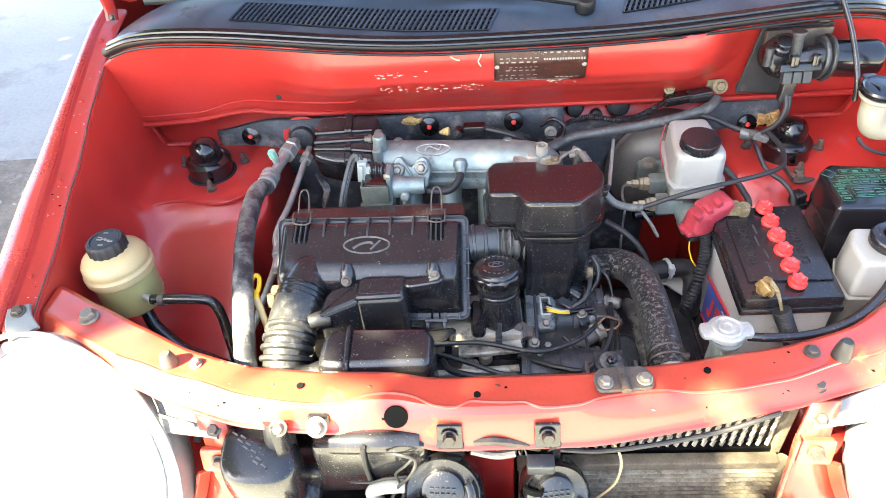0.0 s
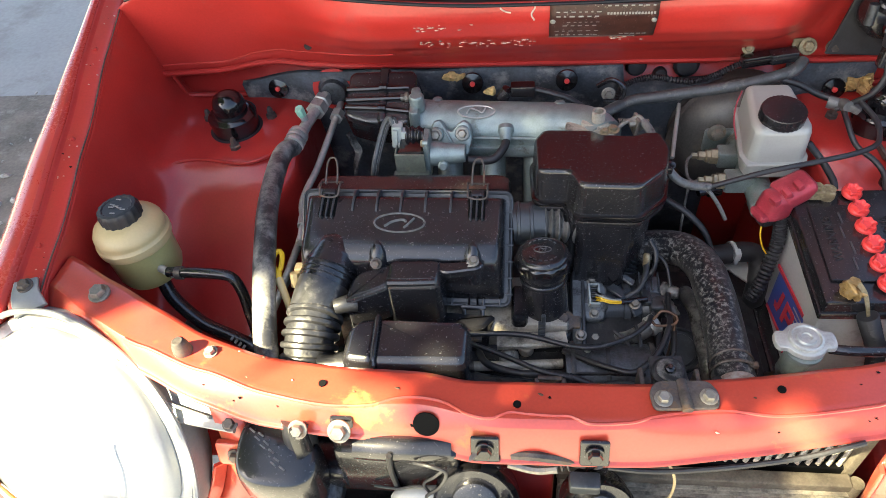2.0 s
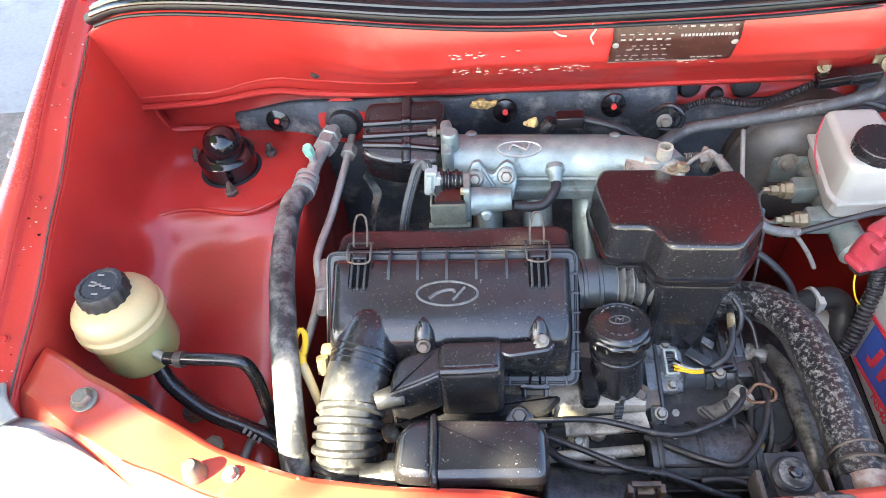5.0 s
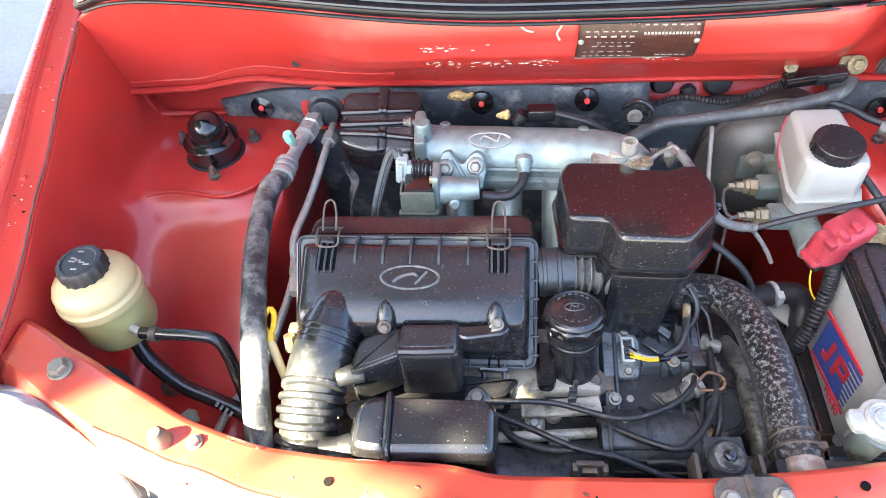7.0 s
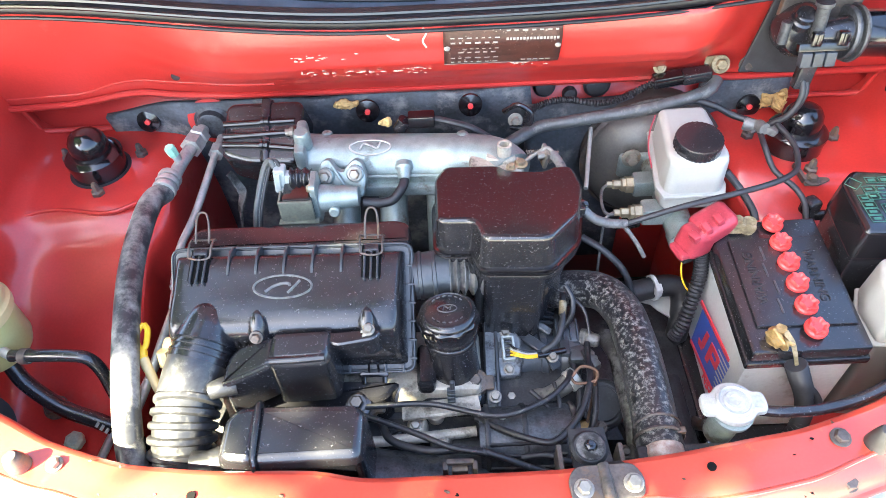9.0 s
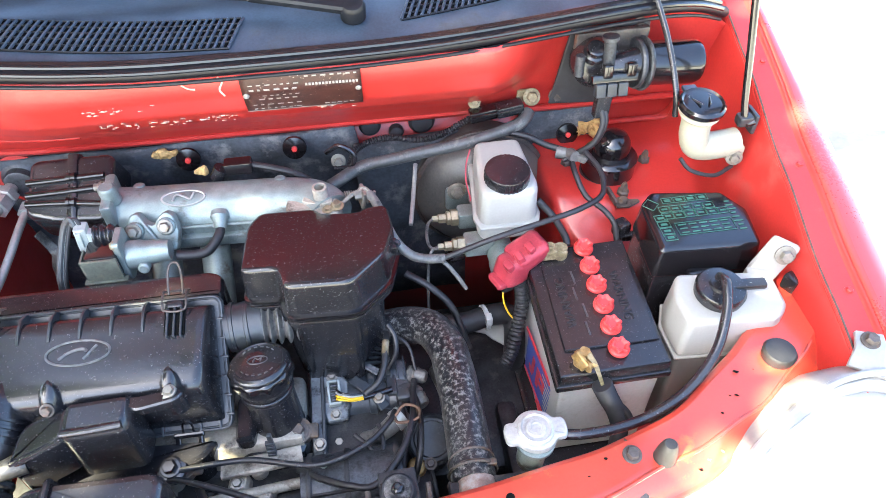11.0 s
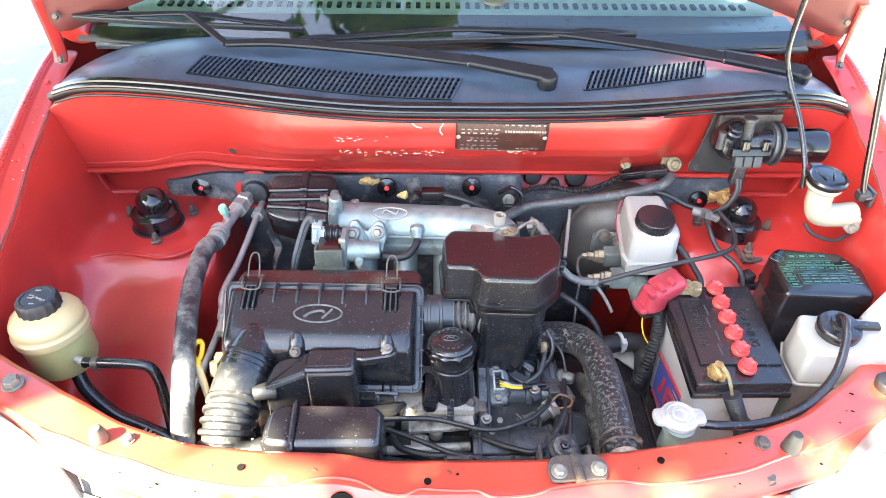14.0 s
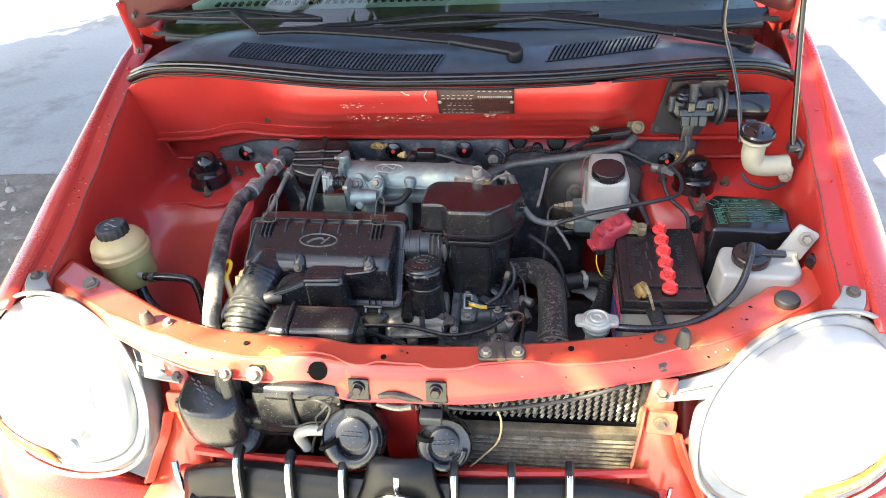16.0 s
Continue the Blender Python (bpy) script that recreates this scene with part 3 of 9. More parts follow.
# ---- the front crossmember ----
RAIL_Y = [(-0.735, 0.640), (-0.66, 0.600), (-0.58, 0.563), (-0.50, 0.530), (-0.42, 0.509), (-0.33, 0.500), (-0.225, 0.498), (-0.18, 0.487), (-0.085, 0.488), (0.02, 0.489), (0.12, 0.500), (0.256, 0.520), (0.36, 0.548), (0.45, 0.593), (0.53, 0.645), (0.60, 0.700)]
RAIL_Z = [(-0.735, 0.785), (-0.60, 0.778), (-0.50, 0.768), (-0.40, 0.761), (-0.20, 0.758), (0.10, 0.759), (0.30, 0.760), (0.45, 0.757), (0.60, 0.752)]

RAIL_DROP = [(-0.735, 0.020), (-0.50, 0.024), (-0.43, 0.028), (-0.30, 0.030), (-0.22, 0.038), (-0.175, 0.051), (0.0, 0.050), (0.06, 0.046), (0.15, 0.036), (0.25, 0.027), (0.40, 0.022), (0.60, 0.022)]


def rail(x, back=0.0, up=0.0):
    """A point of the crossmember's top at x, so far behind and above its front bead."""
    return (x, span(x, RAIL_Y) + back, span(x, RAIL_Z) + up)


rows = []
for x in lin(-0.735, 0.60, 60):
    y, z = span(x, RAIL_Y), span(x, RAIL_Z)
    notch = step(-0.175, -0.150, x) * (1 - step(-0.045, -0.02, x))
    wide = 0.055 + 0.012 * step(-0.45, -0.68, x) + 0.03 * step(0.32, 0.55, x)
    drop = span(x, RAIL_DROP)
    wave = 0.004 * math.sin(x * 23) * (1 - notch)
    rows.append([(x, y + wide, z - 0.035), (x, y + wide, z - 0.008), (x, y + wide - 0.006, z - 0.002), (x, y + 0.026, z - 0.001), (x, y + 0.008 + wave, z + 0.0005), (x, y + 0.003 + wave, z + 0.0015),
                 (x, y - 0.002 + wave - 0.003 * notch, z - 0.003), (x, y - 0.010 - 0.004 * notch, z - 0.42 * drop), (x, y - 0.017 - 0.003 * notch, z - 0.80 * drop), (x, y - 0.020, z - 0.95 * drop), (x, y - 0.026, z - drop)])
crossmember = part("crossmember", sheet(rows), RED_SUNLIT, car, "red painted upper crossmember, sunlit orange painted in patches", solid=0.002, subsurf=1, angle=22)
def ridge(x):
    lift = step(-0.29, -0.25, x) * (1 - step(-0.195, -0.165, x)) + step(-0.150, -0.130, x) * (1 - step(-0.060, -0.040, x)) + 0.6 * step(0.0, 0.03, x) * (1 - step(0.10, 0.16, x))
    return rail(x, 0.001 + 0.010 * lift + 0.004 * math.sin(x * 23), 0.0012)


part("pressed_ridge", tube([ridge(x) for x in lin(-0.60, 0.56, 70)], 0.0024, 8, 2), RED_SUNLIT, crossmember)
# Holes are flat discs, their inner shade put into the near-black colour.
part("crossmember_hole", lathe([(0.0150, 0), (0.0150, 0.002)], (-0.221, span(-0.221, RAIL_Y) - 0.0100, span(-0.221, RAIL_Z) - 0.0125), (0, -0.88, 0.45), 24), SHADE_CHIP_BLACK, crossmember)
for x, b in ((-0.345, 0.024), (0.165, 0.03), (-0.12, 0.02)):
    part("small_hole", lathe([(0.0045, 0), (0.0045, 0.002)], rail(x, b, 0.0005), seg=12), SHADE_CHIP_BLACK, crossmember)
for x, b, r in ((-0.662, 0.035, 0.0105), (0.299, 0.030, 0.0075), (0.298, -0.008, 0.0075), (0.605, 0.03, 0.008), (-0.490, 0.032, 0.0065)):
    part("rail_bolt", bolt(rail(x, b, 0.0 if b > 0 else -0.018), (0, -0.3 if b < 0 else -0.1, 1), r, 1.35), DARK_STEEL if x > 0 else STEEL, crossmember)
for x, b, h in ((-0.524, 0.02, 0.022), (0.331, 0.012, 0.030)):
    part("rubber_buffer", lathe([(0.012, 0), (0.0105, h * 0.5), (0.008, h * 0.9), (0.006, h)], rail(x, b), seg=18), RUBBER if b < 0.015 else DARK_STEEL, crossmember)
part("rubber_buffer", lathe([(0.0185, 0), (0.0195, 0.010), (0.017, 0.014)], rail(0.508, 0.022), seg=22), RUBBER, crossmember)
# front uprights that carry the lamps
for s in (0, 1):
    def fx(x):
        return side(x, s)
    bm = sheet([[(fx(a), ya, z), (fx((a + b) / 2), (ya + yb) / 2 - 0.001, z), (fx(b), yb, z)] for a, ya, b, yb, z in (
        (-0.486, 0.506, -0.450, 0.504, 0.735), (-0.484, 0.496, -0.442, 0.492, 0.690), (-0.484, 0.487, -0.441, 0.484, 0.652), (-0.500, 0.476, -0.435, 0.470, 0.615),
        (-0.526, 0.460, -0.428, 0.452, 0.570), (-0.540, 0.436, -0.420, 0.428, 0.515), (-0.560, 0.405, -0.415, 0.398, 0.490), (-0.60, 0.40, -0.415, 0.395, 0.40))])
    upright = part("lamp_upright", bm, RED_SUNLIT, car, solid=0.004)
    part("upright_edge", bar([(fx(-0.440), 0.484, 0.690), (fx(-0.438), 0.476, 0.650), (fx(-0.432), 0.462, 0.610), (fx(-0.424), 0.442, 0.565), (fx(-0.416), 0.420, 0.515)], 0.005, 0.014, 4), RED_SUNLIT, upright)
    part("upright_tab", moulded([(-0.024, -0.020), (0.022, -0.024), (0.022, 0.018), (-0.022, 0.020)], [(0, -0.006), (0, 0.0), (0.001, 0.001)], m=pose(fx(-0.468), 0.480, 0.664, 78, 0, 0), r=0.006), RED_SUNLIT, upright)
    part("upright_fold", bar([(fx(-0.492), 0.476, 0.644), (fx(-0.506), 0.462, 0.605), (fx(-0.528), 0.446, 0.560), (fx(-0.548), 0.424, 0.515)], 0.006, 0.018, 4), RED_SUNLIT, upright)
    part("upright_bolt", bolt((fx(-0.466), 0.478, 0.665), (0, -1, 0.3), 0.0075, 1.4), DARK_STEEL, upright)
part("lower_crossmember", rbox((XC, 0.452, 0.512), (0.82, 0.05, 0.07), 0.012), RED_OUT, car)
part("lower_lip", tube([(x, 0.425 + 0.15 * (x - XC) ** 2, 0.585) for x in lin(-0.45, 0.285, 9)], 0.008, 8, 3), RED, car)
part("centre_stay", rbox((-0.105, 0.50, 0.62), (0.06, 0.02, 0.26), 0.004), RED, car)

# ---- lamps ----
def headlamp(s):
    def fx(x):
        return side(x, s)
    lamp = thing("headlight", (fx(-0.66), 0.48, 0.60), "clear headlight painted glare white, in a silver housing", "headlight", "headlights")
    outline = [(-0.805, 0.570, 0.757), (-0.765, 0.600, 0.786), (-0.70, 0.602, 0.787), (-0.635, 0.580, 0.770), (-0.575, 0.545, 0.742), (-0.530, 0.500, 0.700), (-0.513, 0.460, 0.650), (-0.518, 0.425, 0.605),
               (-0.560, 0.403, 0.580), (-0.64, 0.398, 0.572), (-0.72, 0.415, 0.580), (-0.79, 0.448, 0.603), (-0.825, 0.490, 0.650), (-0.828, 0.535, 0.710)]
    c = V((-0.675, 0.502, 0.682))
    out = V((-0.10, -0.72, 0.55)).normalized()
    rings = []
    for f, h in ((0.895, 0.0), (0.89, 0.012), (0.87, 0.022), (0.78, 0.040), (0.57, 0.058), (0.29, 0.068), (0.08, 0.07)):
        rings.append([c + (V(p) - c) * f + out * h for p in outline])
    bm = bmesh.new()
    vs = [[bm.verts.new((fx(p.x), p.y, p.z)) for p in r] for r in rings]
    n = len(outline)
    for a, b in zip(vs, vs[1:]):
        for i in range(n):
            bm.faces.new((a[i], a[(i + 1) % n], b[(i + 1) % n], b[i]))
    bm.faces.new(vs[-1])
    part("lens", bm, LENS, lamp, "clear plastic lens painted glare white", subsurf=2, angle=60)
    bm = bmesh.new()
    rings = [[c + (V(p) - c) * f + out * h for p in outline] for f, h in ((0.885, 0.006), (0.90, 0.010), (0.955, 0.008), (0.985, 0.010), (1.02, 0.002), (1.03, -0.014), (1.02, -0.03), (0.8, -0.09), (0.4, -0.12))]
    vs = [[bm.verts.new((fx(p.x), p.y, p.z)) for p in r] for r in rings]
    for a, b in zip(vs, vs[1:]):
        for i in range(n):
            bm.faces.new((a[i], a[(i + 1) % n], b[(i + 1) % n], b[i]))
    bm.faces.new(vs[-1])
    part("housing", bm, SILVER, lamp, "silver plastic housing", subsurf=1, angle=60)
    rows = []
    for f, h in ((0.872, 0.0245), (0.812, 0.037), (0.738, 0.0475), (0.66, 0.054)):
        rows.append([(fx(q.x), q.y, q.z) for q in (c + (V(p) - c) * f + out * h for p in outline[9:] + outline[:1])])
    part("indicator_lens", sheet(rows), AMBER, lamp, "amber indicator band under the lens edge", solid=0.003, subsurf=1)
    ring = [c + (V(p) - c) * 1.0 + out * 0.011 for p in outline]
    part("rim", tube([(fx(q.x), q.y, q.z) for q in ring + ring[:1]], 0.0042, 8, 6), SILVER, lamp, "dirty silver rim")
    arc = [c + (V(p) - c) * 0.585 + out * 0.0585 for p in outline[5:12]]
    part("lens_crease", tube([(fx(q.x), q.y, q.z) for q in arc], 0.0010, 6, 6), LENS, lamp)
    arm = part("mounting_arm", bar([(fx(-0.590), 0.535, 0.716), (fx(-0.535), 0.517, 0.710), (fx(-0.458), 0.498, 0.706)], (0.056, 0.022), 0.007, 6, (0, -0.5, 1)), SILVER, lamp)
    part("arm_rib", bar([(fx(-0.575), 0.526, 0.722), (fx(-0.535), 0.513, 0.717), (fx(-0.490), 0.502, 0.713)], 0.004, 0.010, 5, (0, -0.5, 1)), SILVER, arm)
    part("arm_bolt", bolt((fx(-0.464), 0.496, 0.711), (0, -0.5, 1), 0.0072, 1.35), DARK_STEEL, arm)
    arm = part("top_tab", bar([(fx(-0.735), 0.600, 0.790), (fx(-0.748), 0.618, 0.798), (fx(-0.757), 0.640, 0.801)], (0.040, 0.030), 0.006, 6), SILVER, lamp)
    part("tab_bolt", bolt((fx(-0.752), 0.630, 0.803), (0, -0.2, 1), 0.0075, 1.4), DARK_STEEL, arm)
    part("aim_dimple", lathe([(0.017, 0), (0.014, 0.006), (0.010, 0.003)], c + V((0.075, -0.085, -0.045)) + out * 0.045 if not s else V((fx(c.x + 0.075), c.y - 0.085, c.z - 0.045)) + out * 0.045, out, 20), LENS, lamp)


headlamp(0)
headlamp(1)

# bumper skin below the lamps, curling round the corners
rows = []
for a in lin(-1, 1, 41):
    x = XC + 0.765 * math.sin(a * 1.45) / math.sin(1.45)
    y = 0.365 + 0.02 * abs(a) + 0.62 * max(0, abs(a) - 0.62) ** 2 * 1.3
    lampy = step(0.42, 0.60, abs(a))
    rows.append([(x, y + 0.075 - 0.02 * lampy, 0.585 * lampy + 0.46 * (1 - lampy)), (x * 1.0, y + 0.03, 0.575 * lampy + 0.455 * (1 - lampy)), (x + (x - XC) * 0.03, y - 0.002, 0.545 * lampy + 0.44 * (1 - lampy)),
                 (x + (x - XC) * 0.045, y - 0.02, 0.47 * lampy + 0.40 * (1 - lampy)), (x + (x - XC) * 0.045, y - 0.02, 0.36), (x + (x - XC) * 0.02, y + 0.01, 0.25)])
part("bumper", sheet(rows), RED_OUT, car, "glossy red front bumper", solid=0.004, subsurf=1, angle=60)

# ---- cowl grille, windshield, bonnet ----
def seal_y(x):
    return 1.020 + 0.115 * (abs(x - XC) / 0.69) ** 2.6


def seal_z(x):
    return 0.974 + 0.018 * step(-0.15, -0.55, x) + 0.004 * step(0.1, 0.4, x) - 0.050 * (abs(x - XC) / 0.69) ** 8


seal = part("bonnet_seal", tube([(x, seal_y(x), seal_z(x)) for x in lin(-0.775, 0.61, 31)], 0.0085, 10, 3), SEAL, car, "black rubber weather strip")
part("seal_lip", tube([(x, seal_y(x) + 0.014, seal_z(x) + 0.006) for x in lin(-0.765, 0.60, 31)], 0.006, 8, 3), BLACK_GLOSS, seal)
part("seal_lip", tube([(x, seal_y(x) + 0.004, seal_z(x) + 0.0095) for x in lin(-0.765, 0.60, 31)], 0.0036, 8, 3), BLACK_GLOSS, seal)
part("seal_lip", tube([(x, seal_y(x) - 0.0065, seal_z(x) + 0.0055) for x in lin(-0.765, 0.60, 31)], 0.0030, 8, 3), BLACK_GLOSS, seal)
part("seal_lip", tube([(x, seal_y(x) - 0.008, seal_z(x) - 0.010) for x in lin(-0.765, 0.60, 31)], 0.0025, 8, 3), SEAL, seal)
rows = []
for f in lin(0, 1, 10):
    row = []
    for x in lin(-0.775, 0.61, 40):
        e = (abs(x - XC) / 0.69)
        y0, y1 = seal_y(x) + 0.012, 1.215 + 0.09 * e ** 2
        row.append((x, y0 + (y1 - y0) * f, seal_z(x) + 0.002 + 0.022 * f * (1 - e ** 3) + 0.010 * math.sin(math.pi * f) - 0.018 * f * e ** 2))
    rows.append(row)
cowl_cover = part("cowl_cover", sheet(rows), COWL, car, "matt blue-black plastic scuttle cover", solid=0.003, subsurf=1, angle=60)


def cover_z(x, y):
    e = abs(x - XC) / 0.69
    y0, y1 = seal_y(x) + 0.012, 1.215 + 0.09 * e ** 2
    f = (y - y0) / (y1 - y0)
    return seal_z(x) + 0.002 + 0.022 * f * (1 - e ** 3) + 0.010 * math.sin(math.pi * max(0, min(1, f))) - 0.018 * f * e ** 2


def grate_y(x):
    return seal_y(x) + 0.028 + 0.10 * max(0, x + 0.08) + 0.04 * max(0, -0.08 - x)


def air_grille(x0, x1, n):
    for i in range(n):
        x = x0 + (x1 - x0) * i / (n - 1)
        y0 = grate_y(x)
        bm = tube([(x + 0.018 * f, y0 + 0.050 * f, cover_z(x, y0 + 0.050 * f) + 0.004) for f in (0, 0.33, 0.66, 1)], 0.0021, 6, 2)
        part("grille_slat", bm, COWL, cowl_cover)
    for f in (0.0, 0.2, 0.4, 0.6, 0.8, 1.0):
        part("grille_bar", tube([(x + 0.018 * f, grate_y(x) + 0.050 * f, cover_z(x, grate_y(x) + 0.050 * f) + 0.0035) for x in lin(x0, x1, 9)], 0.0014, 6, 2), SEAL, cowl_cover)
    # Black sheet under the slats: the gaps' shade put into its colour.
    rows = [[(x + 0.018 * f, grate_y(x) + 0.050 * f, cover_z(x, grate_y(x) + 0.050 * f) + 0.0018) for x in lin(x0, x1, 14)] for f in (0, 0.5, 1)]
    part("grille_gap_shade", sheet(rows), SHADE_CHIP_BLACK, cowl_cover, solid=0.001)


air_grille(-0.52, -0.088, 50)
air_grille(0.128, 0.335, 24)
# windshield, dashboard and dark cabin
W0, W1 = V((XC, 1.200, 1.002)), V((XC, 1.95, 1.46))
rows = []
for f in lin(0, 1, 6):
    c = W0 + (W1 - W0) * f
    half = 0.70 - 0.12 * f
    rows.append([(XC + half * u, c.y + 0.09 * u * u * (1 - 0.4 * f), c.z - 0.02 * u * u) for u in lin(-1, 1, 17)])
wind = part("windshield", sheet(rows), GLASS, car, "clear windshield reflecting trees", subsurf=1, angle=60)
wind.visible_shadow = False
part("glass_border", sheet([[(XC + (0.70 - 0.01 * f) * u, 1.200 + 0.03 * f + 0.09 * u * u, 0.998 + 0.0185 * f - 0.02 * u * u) for u in lin(-1, 1, 17)] for f in (0, 1)]), CABIN, wind, solid=0.002)
part("dashboard", sheet([[(x, 1.385 + 0.365 * f, 0.995 + 0.02 * f) for x in lin(-0.74, 0.58, 12)] for f in (0, 0.3, 0.6, 1)]), DASH, car, "pale green dashboard top", solid=0.01, subsurf=1)
# Added sheet: its colour stands for the dark reflection on the glass.
part("dash_reflection", sheet([[(x, 1.27 + 0.12 * f, 0.975 + 0.018 * f) for x in lin(-0.74, 0.58, 12)] for f in (0, 0.5, 1)]), BLUE_GREY, car, solid=0.01)
part("dash_vent", join(*[rbox((x, 1.418, 1.0025), (0.009, 0.022, 0.008), 0.001) for x in lin(-0.66, 0.50, 60)]), CABIN, car)
part("cabin", rbox((XC, 2.2, 0.85), (1.36, 0.9, 1.15), 0.05), CABIN, car)
part("dash_ornament", lathe([(0.02, 0), (0.03, 0.01), (0.03, 0.025), (0.018, 0.034)], (0.005, 1.43, 1.005)), YELLOW, car)
for s in (0, 1):
    part("pillar", tube([(side(-0.79, s), 1.30, 0.985), (side(-0.75, s), 1.6, 1.20), (side(-0.67, s), 1.97, 1.46)], 0.03, 10, 5), RED_OUT, car)
part("roof", rbox((XC, 2.35, 1.47), (1.2, 0.85, 0.04), 0.018), RED_OUT, car)


ARM = mat("satin black wiper paint", (0.008, 0.009, 0.012), 0.42, var=0.3, scale=40, bump=0.05, spec=0.30)


def wiper(name, end, knee, arm_tip, blade_a, blade_b):
    e, k, t, a, b = V(end), V(knee), V(arm_tip), V(blade_a), V(blade_b)
    w = thing(name, e, "black wiper arm and blade resting on the windshield", "wiper", "windshield wipers")
    part("pivot_cap", lathe([(0.0165, -0.010), (0.0165, 0.006), (0.013, 0.011), (0.006, 0.013)], e, (0, -0.3, 1), 22), ARM, w)
    head = part("arm_head", bar([e + V((0.006, 0, 0.006)), e.lerp(k, 0.45) + V((0, 0, 0.004)), k], (0.028, 0.022), 0.013, 6, (0, -0.5, 1)), ARM, w)
    part("hinge_pin", lathe([(0.003, -0.011), (0.003, 0.011)], k, (0.1, 1, 0.3), 10), STEEL, head)
    arm = part("arm", bar([k, k.lerp(t, 0.35) + V((0, 0, 0.006)), k.lerp(t, 0.75) + V((0, 0, 0.008)), t], (0.020, 0.012), 0.009, 6, (0, -0.6, 1)), ARM, w)
    blade = part("blade", bar([a, a.lerp(b, 0.5) + V((0, 0, -0.002)), b], 0.006, 0.012, 6, (0, -0.6, 1)), RUBBER, w)
    mid = a.lerp(b, 0.5)
    part("blade_bridge", bar([a.lerp(b, 0.12) + V((0, 0, 0.006)), a.lerp(b, 0.32) + V((0, 0, 0.012)), mid + V((0, 0, 0.017)), a.lerp(b, 0.68) + V((0, 0, 0.012)), a.lerp(b, 0.88) + V((0, 0, 0.006))], 0.009, 0.006, 5, (0, -0.6, 1)), ARM, blade)
    for f0, f1 in ((0.02, 0.26), (0.74, 0.98)):
        part("blade_claw", bar([a.lerp(b, f0) + V((0, 0, 0.003)), a.lerp(b, (f0 + f1) / 2) + V((0, 0, 0.010)), a.lerp(b, f1) + V((0, 0, 0.003))], 0.008, 0.004, 5, (0, -0.6, 1)), ARM, blade)
    part("arm_hook", bar([t, t.lerp(mid, 0.6) + V((0, 0, 0.012)), mid + V((0, 0, 0.018))], (0.012, 0.009), 0.006, 5, (0, -0.6, 1)), ARM, arm)


wiper("wiper", (0.068, 1.082, 1.004), (-0.058, 1.112, 1.022), (-0.46, 1.146, 1.034), (-0.34, 1.205, 1.036), (-0.74, 1.225, 1.046))
wiper("wiper", (0.520, 1.158, 0.978), (0.380, 1.165, 1.008), (0.00, 1.208, 1.034), (0.235, 1.208, 1.030), (-0.385, 1.150, 1.032))

# bonnet, standing open on its hinges
HOOD_A = radians(74)
def hood_pt(x, d, up=0.0):
    """A point of the open bonnet: d metres from the hinge line, up: out of its skin."""
    return (x, 1.245 - d * math.cos(HOOD_A) + up * math.sin(HOOD_A), 0.985 + d * math.sin(HOOD_A) + up * math.cos(HOOD_A))


rows = []
for f in lin(0, 1, 14):
    row = []
    for u in lin(-1, 1, 25):
        rear = 0.02 + 0.15 * (1 - abs(u) ** 2.2)
        front = 0.92 - 0.20 * abs(u) ** 3
        half = 0.705 - 0.075 * f ** 2
        d = rear + (front - rear) * f
        row.append(hood_pt(XC + half * u, d, 0.03 * (1 - u * u) - 0.05 * f ** 4))
    rows.append(row)
bonnet = part("bonnet", sheet(rows), RED_DARKENED, car, "red bonnet, colour darkened to weaken its reflection, propped open", solid=0.004, subsurf=1, angle=60)
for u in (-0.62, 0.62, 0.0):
    part("bonnet_rib", tube([hood_pt(XC + 0.68 * u * (1 - 0.06 * f), 0.2 + 0.6 * f, -0.006 + 0.03 * (1 - u * u) - 0.05 * f ** 4) for f in lin(0, 1, 6)], 0.028, 8, 4, flat=0.5), RED_DARKENED, bonnet)
for s in (0, 1):
    hinge = part("hinge", tube([(side(-0.800, s), 1.245, 0.955), (side(-0.798, s), 1.250, 0.985), hood_pt(side(-0.785, s), 0.10)], 0.012, 8, 5, flat=0.5), RED, car)
    part("hinge_bolt", bolt(hood_pt(side(-0.765, s), 0.07, -0.008), (0, -1, 0.3), 0.0055, 1.3), DARK_STEEL, hinge)
    part("hinge_bolt", bolt((side(-0.792, s), 1.232, 0.965), (0, -1, 0.6), 0.0055, 1.3), DARK_STEEL, hinge)
prop = thing("bonnet_prop", (0.580, 0.962, 0.85), "thin black steel rod propping the bonnet open", "prop rod")
part("rod", tube([(0.592, 0.955, 0.862), (0.578, 0.960, 0.866), (0.570, 0.985, 0.95), (0.556, 1.03, 1.12), (0.548, 1.06, 1.28)], 0.005, 10, 6), BLACK_GLOSS, prop)
part("rod_clip", join(rbox((0.580, 0.962, 0.862), (0.022, 0.018, 0.016), 0.004), rbox((0.592, 0.966, 0.858), (0.006, 0.030, 0.030), 0.002)), GREY_PLASTIC, prop)

# ---- front: grille, horns, radiator ----
grille = thing("radiator_grille", (XC, 0.40, 0.48), "black plastic grille with chrome upright bars", "grille")
def grille_y(x):
    return 0.392 + 0.18 * (x - XC) ** 2
rows = [[(x, grille_y(x) + dy, 0.590 + z0 - 2.0 * max(0, abs(x - XC) - 0.23) ** 2) for x in lin(-0.47, 0.305, 29)] for dy, z0 in ((0.020, 0.004), (0.014, 0.011), (0.003, 0.013), (-0.008, 0.004), (-0.014, -0.012), (-0.024, -0.024), (-0.026, -0.034), (-0.008, -0.038))]
part("upper_band", sheet(rows), GRILLE, grille, solid=0.003, subsurf=1)
